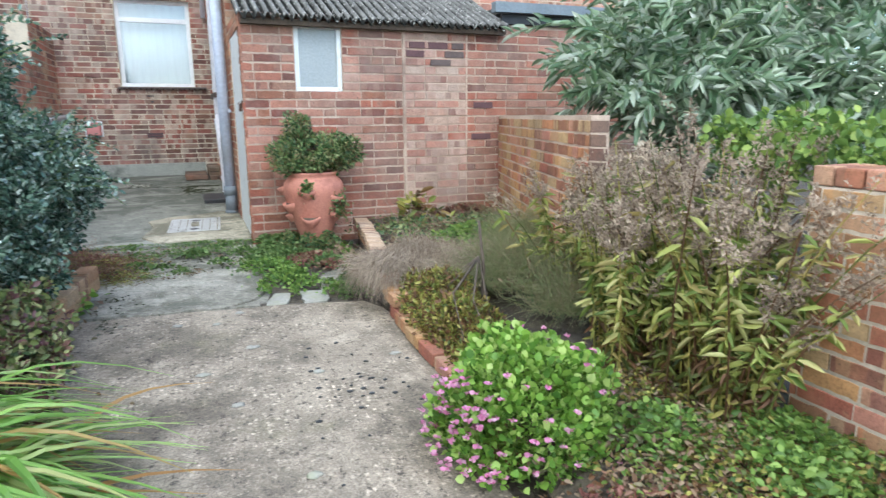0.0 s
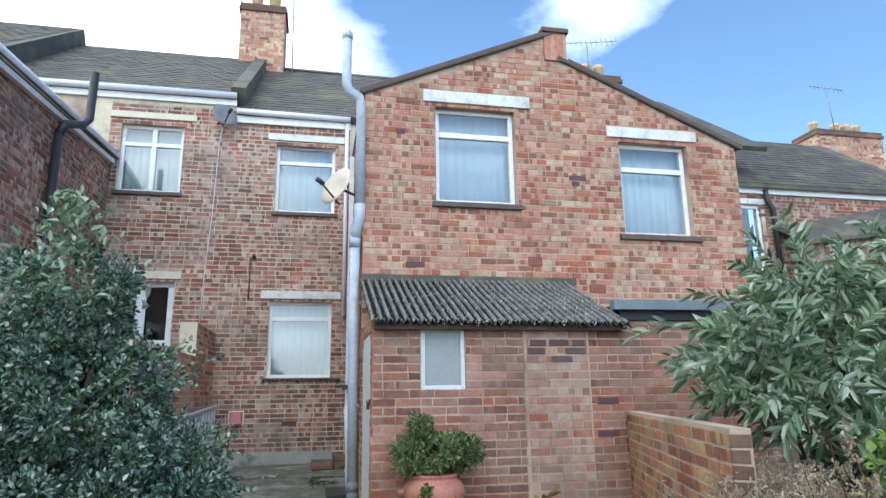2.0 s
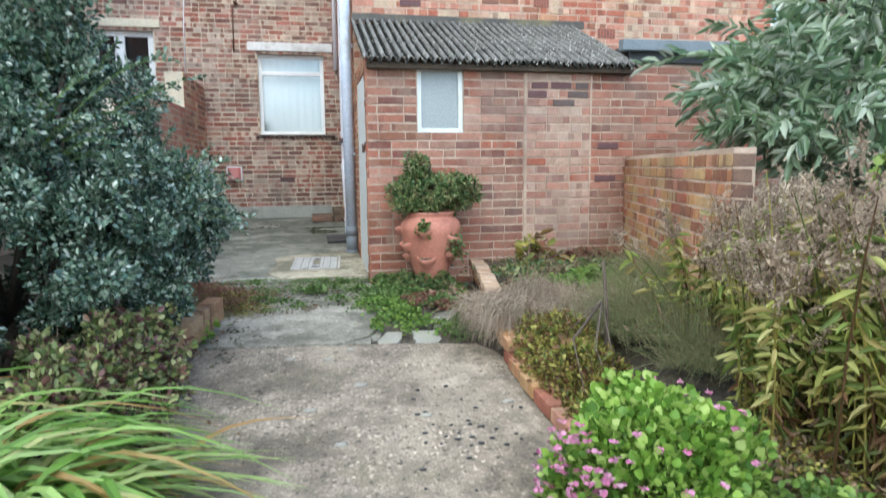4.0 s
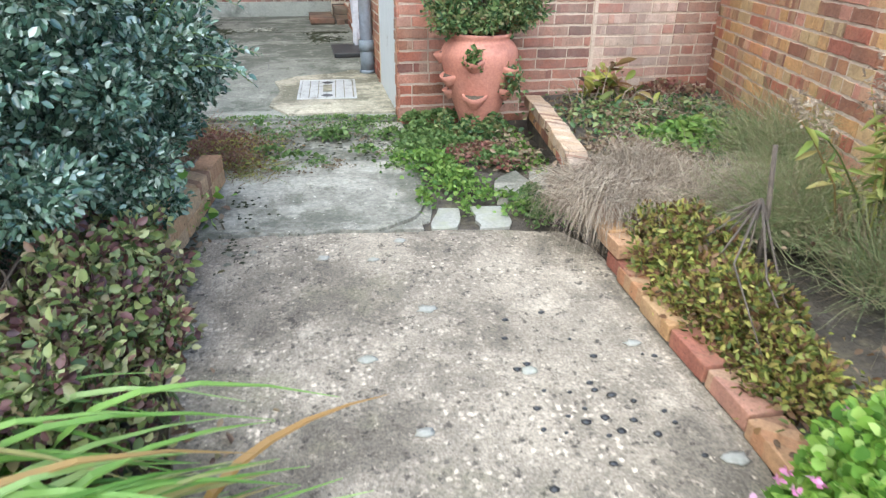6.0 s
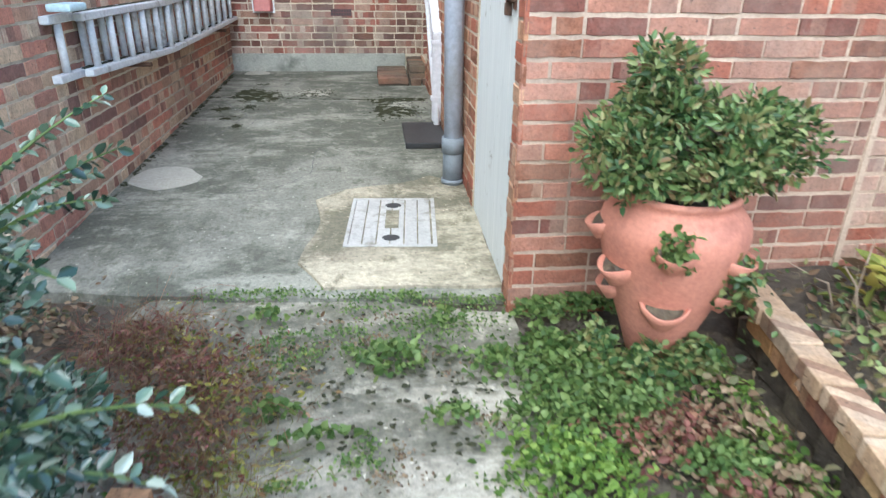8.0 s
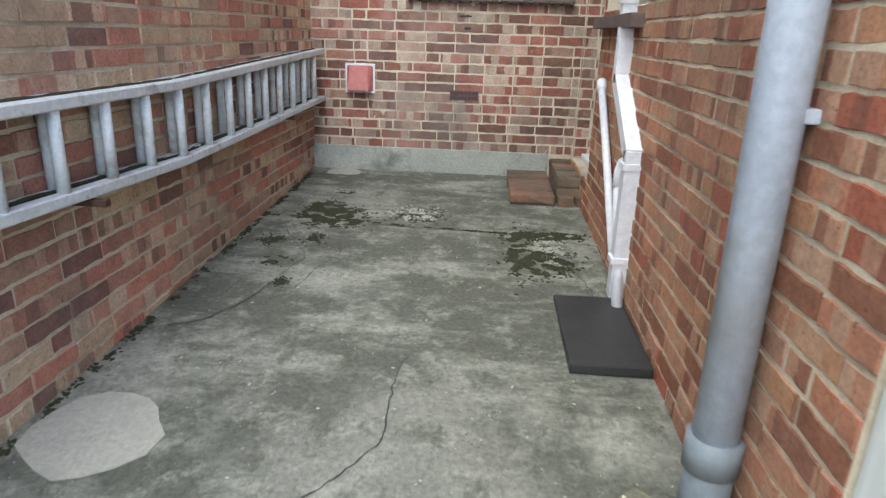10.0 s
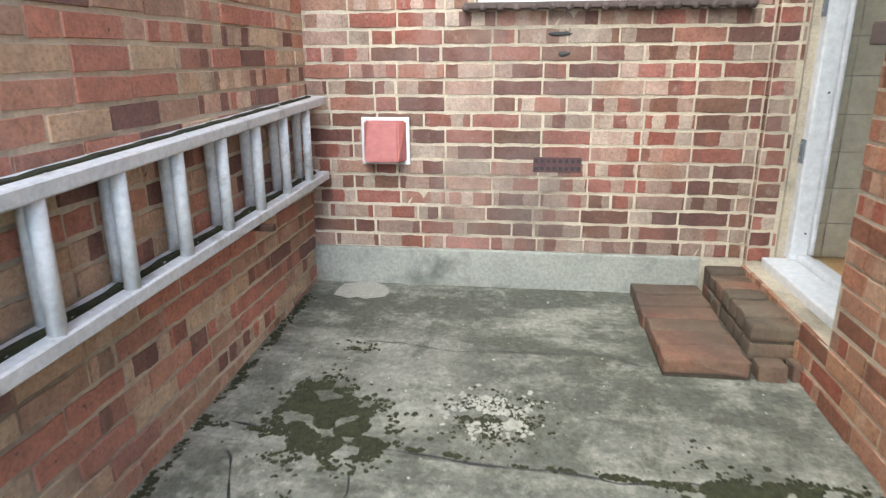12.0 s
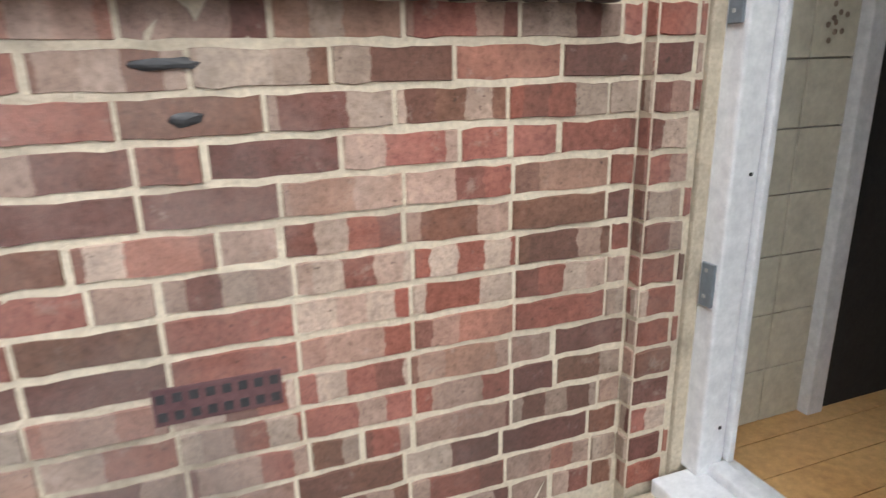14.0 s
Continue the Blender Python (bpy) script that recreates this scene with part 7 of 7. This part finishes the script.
build_tall_stems("goldenrod", (2.0, 2.5, fl(2.4)), "tall yellowing stems with faded brown seed heads", 22, 7, 1.06, 41, 0.26, 0.32)
build_tall_stems("goldenrod", (1.92, 2.06, fl(1.9)), "tall yellowing stems with faded brown seed heads", 8, 6, 0.9, 42, 0.15, 0.14)
build_tall_stems("goldenrod", (2.15, 3.15, 0.15), "tall yellowing stems with faded brown seed heads", 12, 6, 0.85, 43, 0.22, 0.25)


def build_tangle(name, base, label, n, length, seed, mat, flat=0.5, category="plant", sag=0.5, fine=0.0013, locks=34, core=0.05):
    """A soft clump of fine stems in locks that rise and flop outward."""
    rng = np.random.default_rng(seed)
    t = thing(name, base, label, category)
    dirs = rng.normal(size=(locks, 3))
    dirs[:, 2] = np.abs(dirs[:, 2]) * flat
    dirs /= np.linalg.norm(dirs, axis=1, keepdims=True)
    long_ = rng.uniform(0.45, 1.1, locks)
    curl = rng.normal(scale=0.09, size=(locks, 3))
    vs, fs = [], []
    for i in range(n):
        q = rng.integers(locks)
        v = dirs[q] + rng.normal(scale=0.13, size=3)
        b0 = np.array(base) + np.array((rng.normal(scale=core), rng.normal(scale=core), 0))
        L = length * long_[q] * rng.uniform(0.7, 1.1)
        wig = (curl[q] + rng.normal(scale=0.03, size=3)) * L
        fall = sag * rng.uniform(0.6, 1.4)
        s_ = np.cross(v, rng.normal(size=3))
        s_ = s_ / (np.linalg.norm(s_) + 1e-6) * fine
        k = len(vs)
        for u in (0.0, 0.3, 0.6, 0.85, 1.0):
            p = b0 + v * L * u + wig * math.sin(u * 5) + np.array((0, 0, L * (0.35 * u - fall * u * u)))
            p[2] = max(p[2], fl(p[1]) + 0.01)
            w = 1.1 - 0.8 * u
            vs += [p - s_ * w, p + s_ * w]
        fs += [(k + 2 * a_, k + 2 * a_ + 1, k + 2 * a_ + 3, k + 2 * a_ + 2) for a_ in range(4)]
    tagged(raw("stems", vs, fs, mat, t), kind="stuff")
    return t


build_tangle("dead_plant", (1.19, 3.98, 0.27), "dry grey-brown dead clump flopping over the low wall", 6500, 0.235, 51, M["dry"], 0.75, sag=1.05, fine=0.0015, locks=40, core=0.07)
build_tangle("dead_plant", (1.45, 4.12, 0.25), "dry grey-brown dead clump in the raised bed", 6000, 0.27, 52, M["dry"], 1.0, sag=0.75, fine=0.0015, locks=44, core=0.09)
build_tangle("dead_plant", (1.68, 3.9, 0.22), "dry grey-brown dead clump in the raised bed", 4600, 0.26, 53, M["dry"], 0.9, sag=0.75, fine=0.0015, locks=40, core=0.09)
build_tangle("fine_grass", (1.85, 3.6, 0.2), "soft fine grass clump going brown", 4200, 0.34, 54, M["grass"], 1.1, sag=0.45, core=0.1, locks=60)
build_tangle("fine_grass", (2.3, 4.25, 0.25), "soft fine grass clump going brown", 3600, 0.42, 55, M["grass"], 1.1, sag=0.45, core=0.1, locks=60)
build_tangle("fine_grass", (2.0, 3.15, 0.15), "soft fine grass clump going brown", 2600, 0.4, 58, M["grass"], 1.2, sag=0.4, core=0.1, locks=60)


def build_cover(name, label, spots, n, length, width, mat, seed, h=0.05, category="weeds", z=None, group="", lift=0.0):
    """Low leafy cover over spots (x, y, rx, ry)."""
    rng = np.random.default_rng(seed)
    x, y, rx, ry = spots[0]
    t = thing(name, (x, y, (fl(y) if z is None else z)), label, category, group)
    pts, ds = [], []
    area = sum(s[2] * s[3] for s in spots)
    for x, y, rx, ry in spots:
        k = int(n * rx * ry / area)
        q = rng.normal(scale=0.5, size=(k, 2))
        hh = h * (0.35 + 0.65 * rng.uniform(0, 1, k)) * np.clip(1.2 - np.linalg.norm(q, axis=1), 0.25, 1)
        px, py = x + q[:, 0] * rx, y + q[:, 1] * ry
        pz = np.array([fl(b_) + lift for b_ in py]) if z is None else np.full(k, z)
        pts.append(np.stack([px, py, pz + hh], 1))
        ds.append(np.stack([rng.normal(size=k), rng.normal(size=k), rng.uniform(-0.1, 0.9, k)], 1))
    leaves("foliage", np.concatenate(pts), np.concatenate(ds), length, width, mat, t, rng)
    return t


build_cover("weeds", "leafy green weeds between the slabs", [(0.72, 4.72, 0.15, 0.24), (0.96, 4.3, 0.1, 0.05), (0.62, 5.05, 0.2, 0.15), (0.52, 4.5, 0.03, 0.12), (0.68, 4.33, 0.02, 0.1), (0.85, 4.45, 0.16, 0.03)], 1900, 0.026, 0.021, M["leaf_weed"], 61, 0.07)
build_cover("weeds", "green weeds among cracked concrete", [(0.78, 5.45, 0.25, 0.2), (0.12, 5.6, 0.14, 0.09), (0.5, 5.55, 0.12, 0.1), (-0.25, 5.35, 0.1, 0.05), (0.6, 5.25, 0.16, 0.08), (0.3, 5.28, 0.1, 0.04), (-0.1, 5.22, 0.14, 0.03), (0.35, 5.85, 0.06, 0.04), (-0.35, 5.9, 0.08, 0.04)], 1500, 0.03, 0.024, M["leaf_mid"], 62, 0.05)
build_cover("weeds", "red and brown weeds by the pot", [(0.95, 5.15, 0.24, 0.16), (1.05, 4.92, 0.12, 0.08)], 800, 0.028, 0.018, M["leaf_red"], 63, 0.06)
build_cover("ferny_weed", "ferny green weed at the corner of the path", [(1.05, 4.2, 0.1, 0.1), (1.05, 4.4, 0.08, 0.12)], 900, 0.03, 0.014, M["leaf_mid"], 64, 0.09)
build_cover("red_plant", "reddish brown straggly plant by the yard", [(-0.55, 5.5, 0.26, 0.28), (-0.75, 5.75, 0.22, 0.18), (-0.45, 5.15, 0.16, 0.14)], 1300, 0.022, 0.01, M["leaf_red"], 65, 0.08)
build_cover("weeds", "mixed green and straw weeds beside the yard", [(-0.5, 5.4, 0.3, 0.3), (-0.7, 5.7, 0.25, 0.2), (-0.4, 5.1, 0.16, 0.12)], 1100, 0.026, 0.012, M["leaf_yellow"], 98, 0.06)
build_tangle("straggly_plant", (-0.55, 5.38, fl(5.4)), "tangle of reddish brown stems by the yard", 800, 0.2, 56, M["leaf_red"], 0.6, sag=0.35, core=0.14, locks=50)
build_tangle("straggly_plant", (-0.78, 5.72, fl(5.7)), "tangle of reddish brown stems by the yard", 700, 0.2, 57, M["leaf_red"], 0.6, sag=0.35, core=0.12, locks=50)
build_tangle("dry_grass", (-0.35, 5.05, fl(5.0)), "tuft of dry grass and weeds by the edging", 350, 0.12, 59, M["leaf_yellow"], 0.7, sag=0.4, core=0.1, locks=50)
build_cover("nettles", "pale green seedlings behind the edging", [(-0.62, 4.6, 0.12, 0.25)], 420, 0.045, 0.038, M["leaf_bright"], 66, 0.16)
build_cover("groundcover", "mixed green ground cover in the raised bed", [(1.9, 5.3, 0.45, 0.5), (2.4, 5.2, 0.4, 0.5), (1.6, 5.0, 0.25, 0.4), (2.3, 4.7, 0.4, 0.4)], 1300, 0.034, 0.022, M["leaf_pot"], 67, 0.08, z=0.245)
build_tangle("dead_plant", (2.2, 5.3, 0.24), "scattered dead stems on the soil of the raised bed", 260, 0.32, 97, M["dry"], 0.25, sag=0.3, fine=0.002, locks=60, core=0.25)
build_cover("groundcover", "lime green leafy patch in the raised bed", [(2.05, 4.65, 0.3, 0.2)], 700, 0.045, 0.03, M["leaf_weed"], 68, 0.12, z=0.245)
build_cover("groundcover", "red-brown leafy patch by the outhouse wall", [(2.5, 5.75, 0.35, 0.12)], 700, 0.04, 0.03, M["leaf_red"], 69, 0.1, z=0.245)
build_cover("groundcover", "low mixed ground cover beside the path", [(1.6, 1.7, 0.45, 0.45), (1.4, 1.2, 0.4, 0.5), (1.75, 2.3, 0.4, 0.4), (1.35, 2.7, 0.2, 0.3), (1.9, 1.5, 0.3, 0.4)], 7000, 0.024, 0.015, M["leaf_yellow"], 70, 0.07, lift=0.07)
build_cover("groundcover", "straw-coloured dry cover beside the path", [(1.6, 1.9, 0.45, 0.5), (1.35, 1.5, 0.4, 0.4), (1.75, 2.4, 0.35, 0.4)], 2600, 0.028, 0.013, M["leaf_litter"], 76, 0.08, lift=0.07)
build_cover("groundcover", "small green weeds among the dry cover", [(1.75, 1.6, 0.3, 0.35), (1.55, 2.0, 0.25, 0.3), (1.95, 1.8, 0.2, 0.3)], 2600, 0.03, 0.02, M["leaf_weed"], 176, 0.11, lift=0.07)
build_cover("groundcover", "red-brown straggly cover beside the path", [(1.2, 1.65, 0.3, 0.2), (1.5, 1.4, 0.4, 0.3)], 3400, 0.024, 0.012, M["leaf_red"], 71, 0.07, lift=0.07)
build_cover("leaf_litter", "dry leaves and weeds below the shrubs", [(-0.85, 4.2, 0.3, 0.5), (-0.7, 2.9, 0.3, 0.4), (-1.0, 5.2, 0.3, 0.4), (-1.3, 5.9, 0.3, 0.2)], 2600, 0.035, 0.022, M["leaf_litter"], 72, 0.03)
build_cover("leaf_litter", "dry leaf litter in the raised bed", [(2.0, 5.2, 0.5, 0.5), (1.7, 4.5, 0.4, 0.4), (2.0, 3.7, 0.4, 0.4)], 2600, 0.04, 0.02, M["leaf_litter"], 73, 0.03, z=0.245)
wilt = build_cover("wilted_plant", "wilted pale plant by the outhouse wall", [(1.95, 5.5, 0.22, 0.16)], 90, 0.11, 0.04, M["leaf_yellow"], 74, 0.26, z=0.245)
rng = np.random.default_rng(75)
for i in range(14):
    b0 = Vector((1.95 + rng.normal(scale=0.16), 5.5 + rng.normal(scale=0.1), 0.23))
    e = b0 + Vector((rng.normal(scale=0.12), rng.normal(scale=0.1), rng.uniform(0.12, 0.3)))
    part("stem", tube(bmesh.new(), [b0, b0.lerp(e, 0.5) + Vector((0, 0, 0.05)), e], [0.005, 0.004, 0.002], 5), M["twig"], wilt)


rr = random.Random(91)
tiny = [(rr.uniform(-0.7, 1.2), rr.uniform(5.0, 6.05), rr.uniform(0.03, 0.12), rr.uniform(0.02, 0.06)) for k in range(46)]
build_cover("small_weeds", "tiny green weeds rooted in the broken concrete", [q for q in tiny if q[0] < 0.58 or q[1] < 5.7], 3000, 0.014, 0.01, M["leaf_mid"], 92, 0.02)
build_cover("small_weeds", "brownish tiny weeds in the broken concrete", [(x + 0.1, y - 0.06, a_, b_) for x, y, a_, b_ in tiny[:30] if x < 0.45 or y < 5.7], 1100, 0.012, 0.009, M["leaf_litter"], 93, 0.012)
moss_blobs("rubble", "small pale stones scattered on broken concrete", [(-0.2, 5.55, 0.6, 0.35), (0.3, 5.6, 0.4, 0.3), (0.2, 4.7, 0.35, 0.3), (-0.3, 4.3, 0.25, 0.5)], 170, M["slab"], 6, 0.013)
moss_blobs("grit", "dark grit and moss on the old path", [(-0.3, 5.5, 0.6, 0.4), (0.35, 5.45, 0.35, 0.3), (-0.35, 4.4, 0.15, 0.6), (0.2, 5.18, 0.5, 0.05)], 520, M["moss"], 7, 0.009)
build_cover("weeds", "leafy weeds along the foot of the low wall", [(1.22, 4.9 + 0.2 * k, 0.08, 0.14) for k in range(4)], 500, 0.026, 0.02, M["leaf_weed"], 95, 0.08)
build_cover("weeds", "brown and red weeds along the foot of the low wall", [(1.2, 4.9 + 0.2 * k, 0.1, 0.1) for k in range(4)], 400, 0.034, 0.022, M["leaf_litter"], 96, 0.09)
build_cover("small_weeds", "low moss and tiny weeds along the edge of the yard", [(0.45, 5.96, 0.2, 0.07), (0.1, 6.02, 0.25, 0.06), (-0.4, 6.08, 0.3, 0.06), (0.3, 5.8, 0.3, 0.12)], 1500, 0.014, 0.01, M["leaf_mid"], 99, 0.015)
build_cover("weeds", "mixed leafy weeds below the terracotta pot", [(0.85, 5.25, 0.2, 0.15), (1.05, 5.0, 0.15, 0.15), (0.7, 5.62, 0.1, 0.1), (0.72, 5.85, 0.12, 0.08), (0.85, 5.88, 0.2, 0.06), (0.95, 5.86, 0.1, 0.04)], 1700, 0.03, 0.022, M["leaf_mid"], 94, 0.07)
build_cover("weeds", "leafy weeds crowding the foot of the terracotta pot", [(0.98, 5.42, 0.16, 0.08), (0.85, 5.55, 0.08, 0.12), (1.15, 5.44, 0.14, 0.08)], 900, 0.034, 0.024, M["leaf_pot"], 194, 0.15)


# ---- raised bed, edgings, pot ----
def bed_edge(y):
    return float(np.interp(y, (2.0, 2.8, 3.4, 4.0, 4.27, 4.58, 5.0, 5.58, 5.9), (1.03, 1.12, 1.135, 1.16, 1.195, 1.275, 1.36, 1.45, 1.5)))


xs = [i * 0.12 for i in range(15)]
ys = [0.5 + j * 0.14 for j in range(40)]
vs, fs = [], []
for j, y in enumerate(ys):
    for i, u in enumerate(xs):
        x = bed_edge(y) + 0.06 + u
        h = max(0.235 - max(0, 4.2 - y) * 0.3, fl(y) + 0.045)
        vs.append((x, min(y, OH - 0.01), max(h, fl(y) + 0.02) + 0.035 * noise.noise((x * 3, y * 3, 2)) - (0.04 if i == 0 else 0)))
n = len(xs)
fs = [(j * n + i, j * n + i + 1, (j + 1) * n + i + 1, (j + 1) * n + i) for j in range(len(ys) - 1) for i in range(n - 1)]
structure(raw("raised_bed", vs, fs, M["soil"], smooth=True), "dark crumbly soil of the raised bed")

edging = thing("low_brick_wall", (1.3, 4.4, fl(4.4)), "low brick retaining wall with pale coping bricks", "wall")
y, r = 5.72, random.Random(8)
while y > 2.3:
    ln = 0.215
    top_z = max(0.3 - max(0, 4.1 - y) * 0.4, fl(y) + 0.075)
    for k in range(2):
        zc = top_z - (k + 1) * 0.0735
        if zc + 0.03 < fl(y):
            continue
        last = k == 0
        x = bed_edge(y) - 0.02
        off = 0.1 if (k % 2 and not last) else 0
        m = pose(x + r.uniform(-0.004, 0.004), y - off, zc, 0, r.uniform(-1.5, 1.5), math.degrees(math.atan((bed_edge(y + 0.1) - bed_edge(y - 0.1)) / -0.2)) + r.uniform(-1, 1))
        bm = bmesh.new()
        box(bm, (-0.01, -ln + 0.01, 0), (0.1, 0, 0.064), 0.007)
        bmesh.ops.transform(bm, matrix=m, verts=bm.verts)
        part("brick", bm, (M["brick_edging"] if y > 3.9 else M["brick_garden"]) if last else M["brick_garden"], edging)
    y -= ln - 0.004
foot, m_ = [], 0.1
for k in range(16):
    ya = 5.7 - k * 0.21
    foot.append(((bed_edge(ya) - 0.005, ya - 0.21, fl(ya) - 0.05), (bed_edge(ya) + 0.08, ya, max(max(0.3 - max(0, 4.1 - ya) * 0.4, fl(ya) + 0.075) - 0.15, fl(ya) + 0.01))))
part("footing", boxes(foot, 0.006), M["soil"], edging, "dark mossy footing")
left_edge = thing("brick_edging", (-0.5, 4.5, fl(4.5)), "row of yellowish bricks edging the border", "edging")
for i in range(5):
    y = 4.93 - i * 0.222
    x = -0.457 - i * 0.03
    for k in range(2):
        bm = bmesh.new()
        box(bm, (-0.1, -0.219, 0), (0.0, 0, 0.074), 0.006)
        bmesh.ops.transform(bm, matrix=pose(x + r.uniform(-0.005, 0.005), y, fl(y) + k * 0.075, r.uniform(-1, 1), r.uniform(-2, 2), -7.6), verts=bm.verts)
        part("brick", bm, M["brick_buff"], left_edge)


def build_pot():
    cx, cy, z = 1.08, 5.6, fl(5.5) + 0.0
    t = thing("strawberry_pot", (cx, cy, z), "terracotta strawberry pot with side pockets", "plant pot")
    prof = [(0.0, 0.0), (0.095, 0.0), (0.105, 0.03), (0.132, 0.11), (0.172, 0.22), (0.212, 0.34), (0.238, 0.44), (0.245, 0.49), (0.237, 0.53), (0.212, 0.563), (0.19, 0.578), (0.184, 0.588), (0.194, 0.602), (0.2, 0.615), (0.192, 0.624), (0.172, 0.618), (0.165, 0.56), (0.0, 0.56)]
    prof_r, prof_h = [p[0] for p in prof[1:10]], [p[1] for p in prof[1:10]]
    part("body", lathe(bmesh.new(), prof, 48, (cx, cy, z)), M["terracotta"], t, "", True)
    for ang, h, sz in ((248, 0.245, 1.1), (196, 0.36, 1.0), (247, 0.47, 0.95), (168, 0.48, 0.9), (318, 0.28, 1.0), (310, 0.42, 0.95), (172, 0.26, 0.9)):
        a_ = radians(ang)
        sz *= 1.3
        rad = float(np.interp(h, prof_h, prof_r)) - 0.004
        c = Vector((cx + rad * math.cos(a_), cy + rad * math.sin(a_), z + h))
        out, side = Vector((math.cos(a_), math.sin(a_), 0)), Vector((-math.sin(a_), math.cos(a_), 0))
        bm = bmesh.new()
        S = 18
        rings = []
        for k, (w, d_, zz) in enumerate(((0.03, 0.0, -0.045), (0.052, 0.018, -0.02), (0.058, 0.036, 0.004), (0.05, 0.033, 0.006), (0.04, 0.01, -0.02))):
            ring = []
            for i in range(S + 1):
                b_ = math.pi * i / S
                ring.append(bm.verts.new(c + side * math.cos(b_) * w * sz + out * (math.sin(b_) * (d_ + 0.022) - 0.012) * sz + Vector((0, 0, (zz + 0.016 * math.cos(b_) ** 2) * sz))))
            rings.append(ring)
        for r0, r1 in zip(rings, rings[1:]):
            for i in range(S):
                bm.faces.new((r0[i], r0[i + 1], r1[i + 1], r1[i]))
        pk = part("pocket", bm, M["terracotta"], t, "lipped planting pocket", True)
        bm = bmesh.new()
        lathe(bm, [(0.0, 0.0), (0.042 * sz, -0.004)], 14)
        bmesh.ops.transform(bm, matrix=Matrix.Translation(c + out * 0.008 + Vector((0, 0, 0.018 * sz))) @ (out + Vector((0, 0, 0.75))).to_track_quat("Z", "Y").to_matrix().to_4x4(), verts=bm.verts)
        part("soil", bm, M["soil"], pk)
    rng = np.random.default_rng(81)
    c0 = np.array((cx + 0.25 * math.cos(radians(247)), cy + 0.25 * math.sin(radians(247)), z + 0.5))
    leaves("pocket_plant", c0 + rng.normal(scale=0.028, size=(140, 3)), rng.normal(size=(140, 3)) + np.array((0, -0.6, 0.4)), 0.03, 0.02, M["leaf_mid"], t, rng, label="small green plant in a pocket")
    c1 = np.array((cx + 0.25 * math.cos(radians(312)), cy + 0.25 * math.sin(radians(312)), z + 0.36))
    leaves("pocket_plant", c1 + rng.normal(scale=(0.035, 0.035, 0.06), size=(170, 3)), rng.normal(size=(170, 3)) + np.array((0.3, -0.5, -0.2)), 0.034, 0.02, M["leaf_pot"], t, rng, label="straggly green plant in a pocket")
    part("compost", lathe(bmesh.new(), [(0.0, 0.6), (0.168, 0.595)], 24, (cx, cy, z)), M["soil"], t)
    sh = build_shrub("potted_shrub", (cx, cy, z + 0.56), "bushy green shrub growing in the terracotta pot", [(cx, cy, z + 0.77, 0.28, 0.25, 0.14), (cx - 0.12, cy, z + 0.98, 0.09, 0.09, 0.13), (cx + 0.2, cy, z + 0.77, 0.18, 0.18, 0.11), (cx - 0.2, cy - 0.02, z + 0.74, 0.14, 0.14, 0.09)], 130, 0.07, 66, 0.033, 0.016, M["leaf_pot"], 82, 10, r=0.014)


build_pot()

# ---- the single bricks of the walls ----
set_pieces()
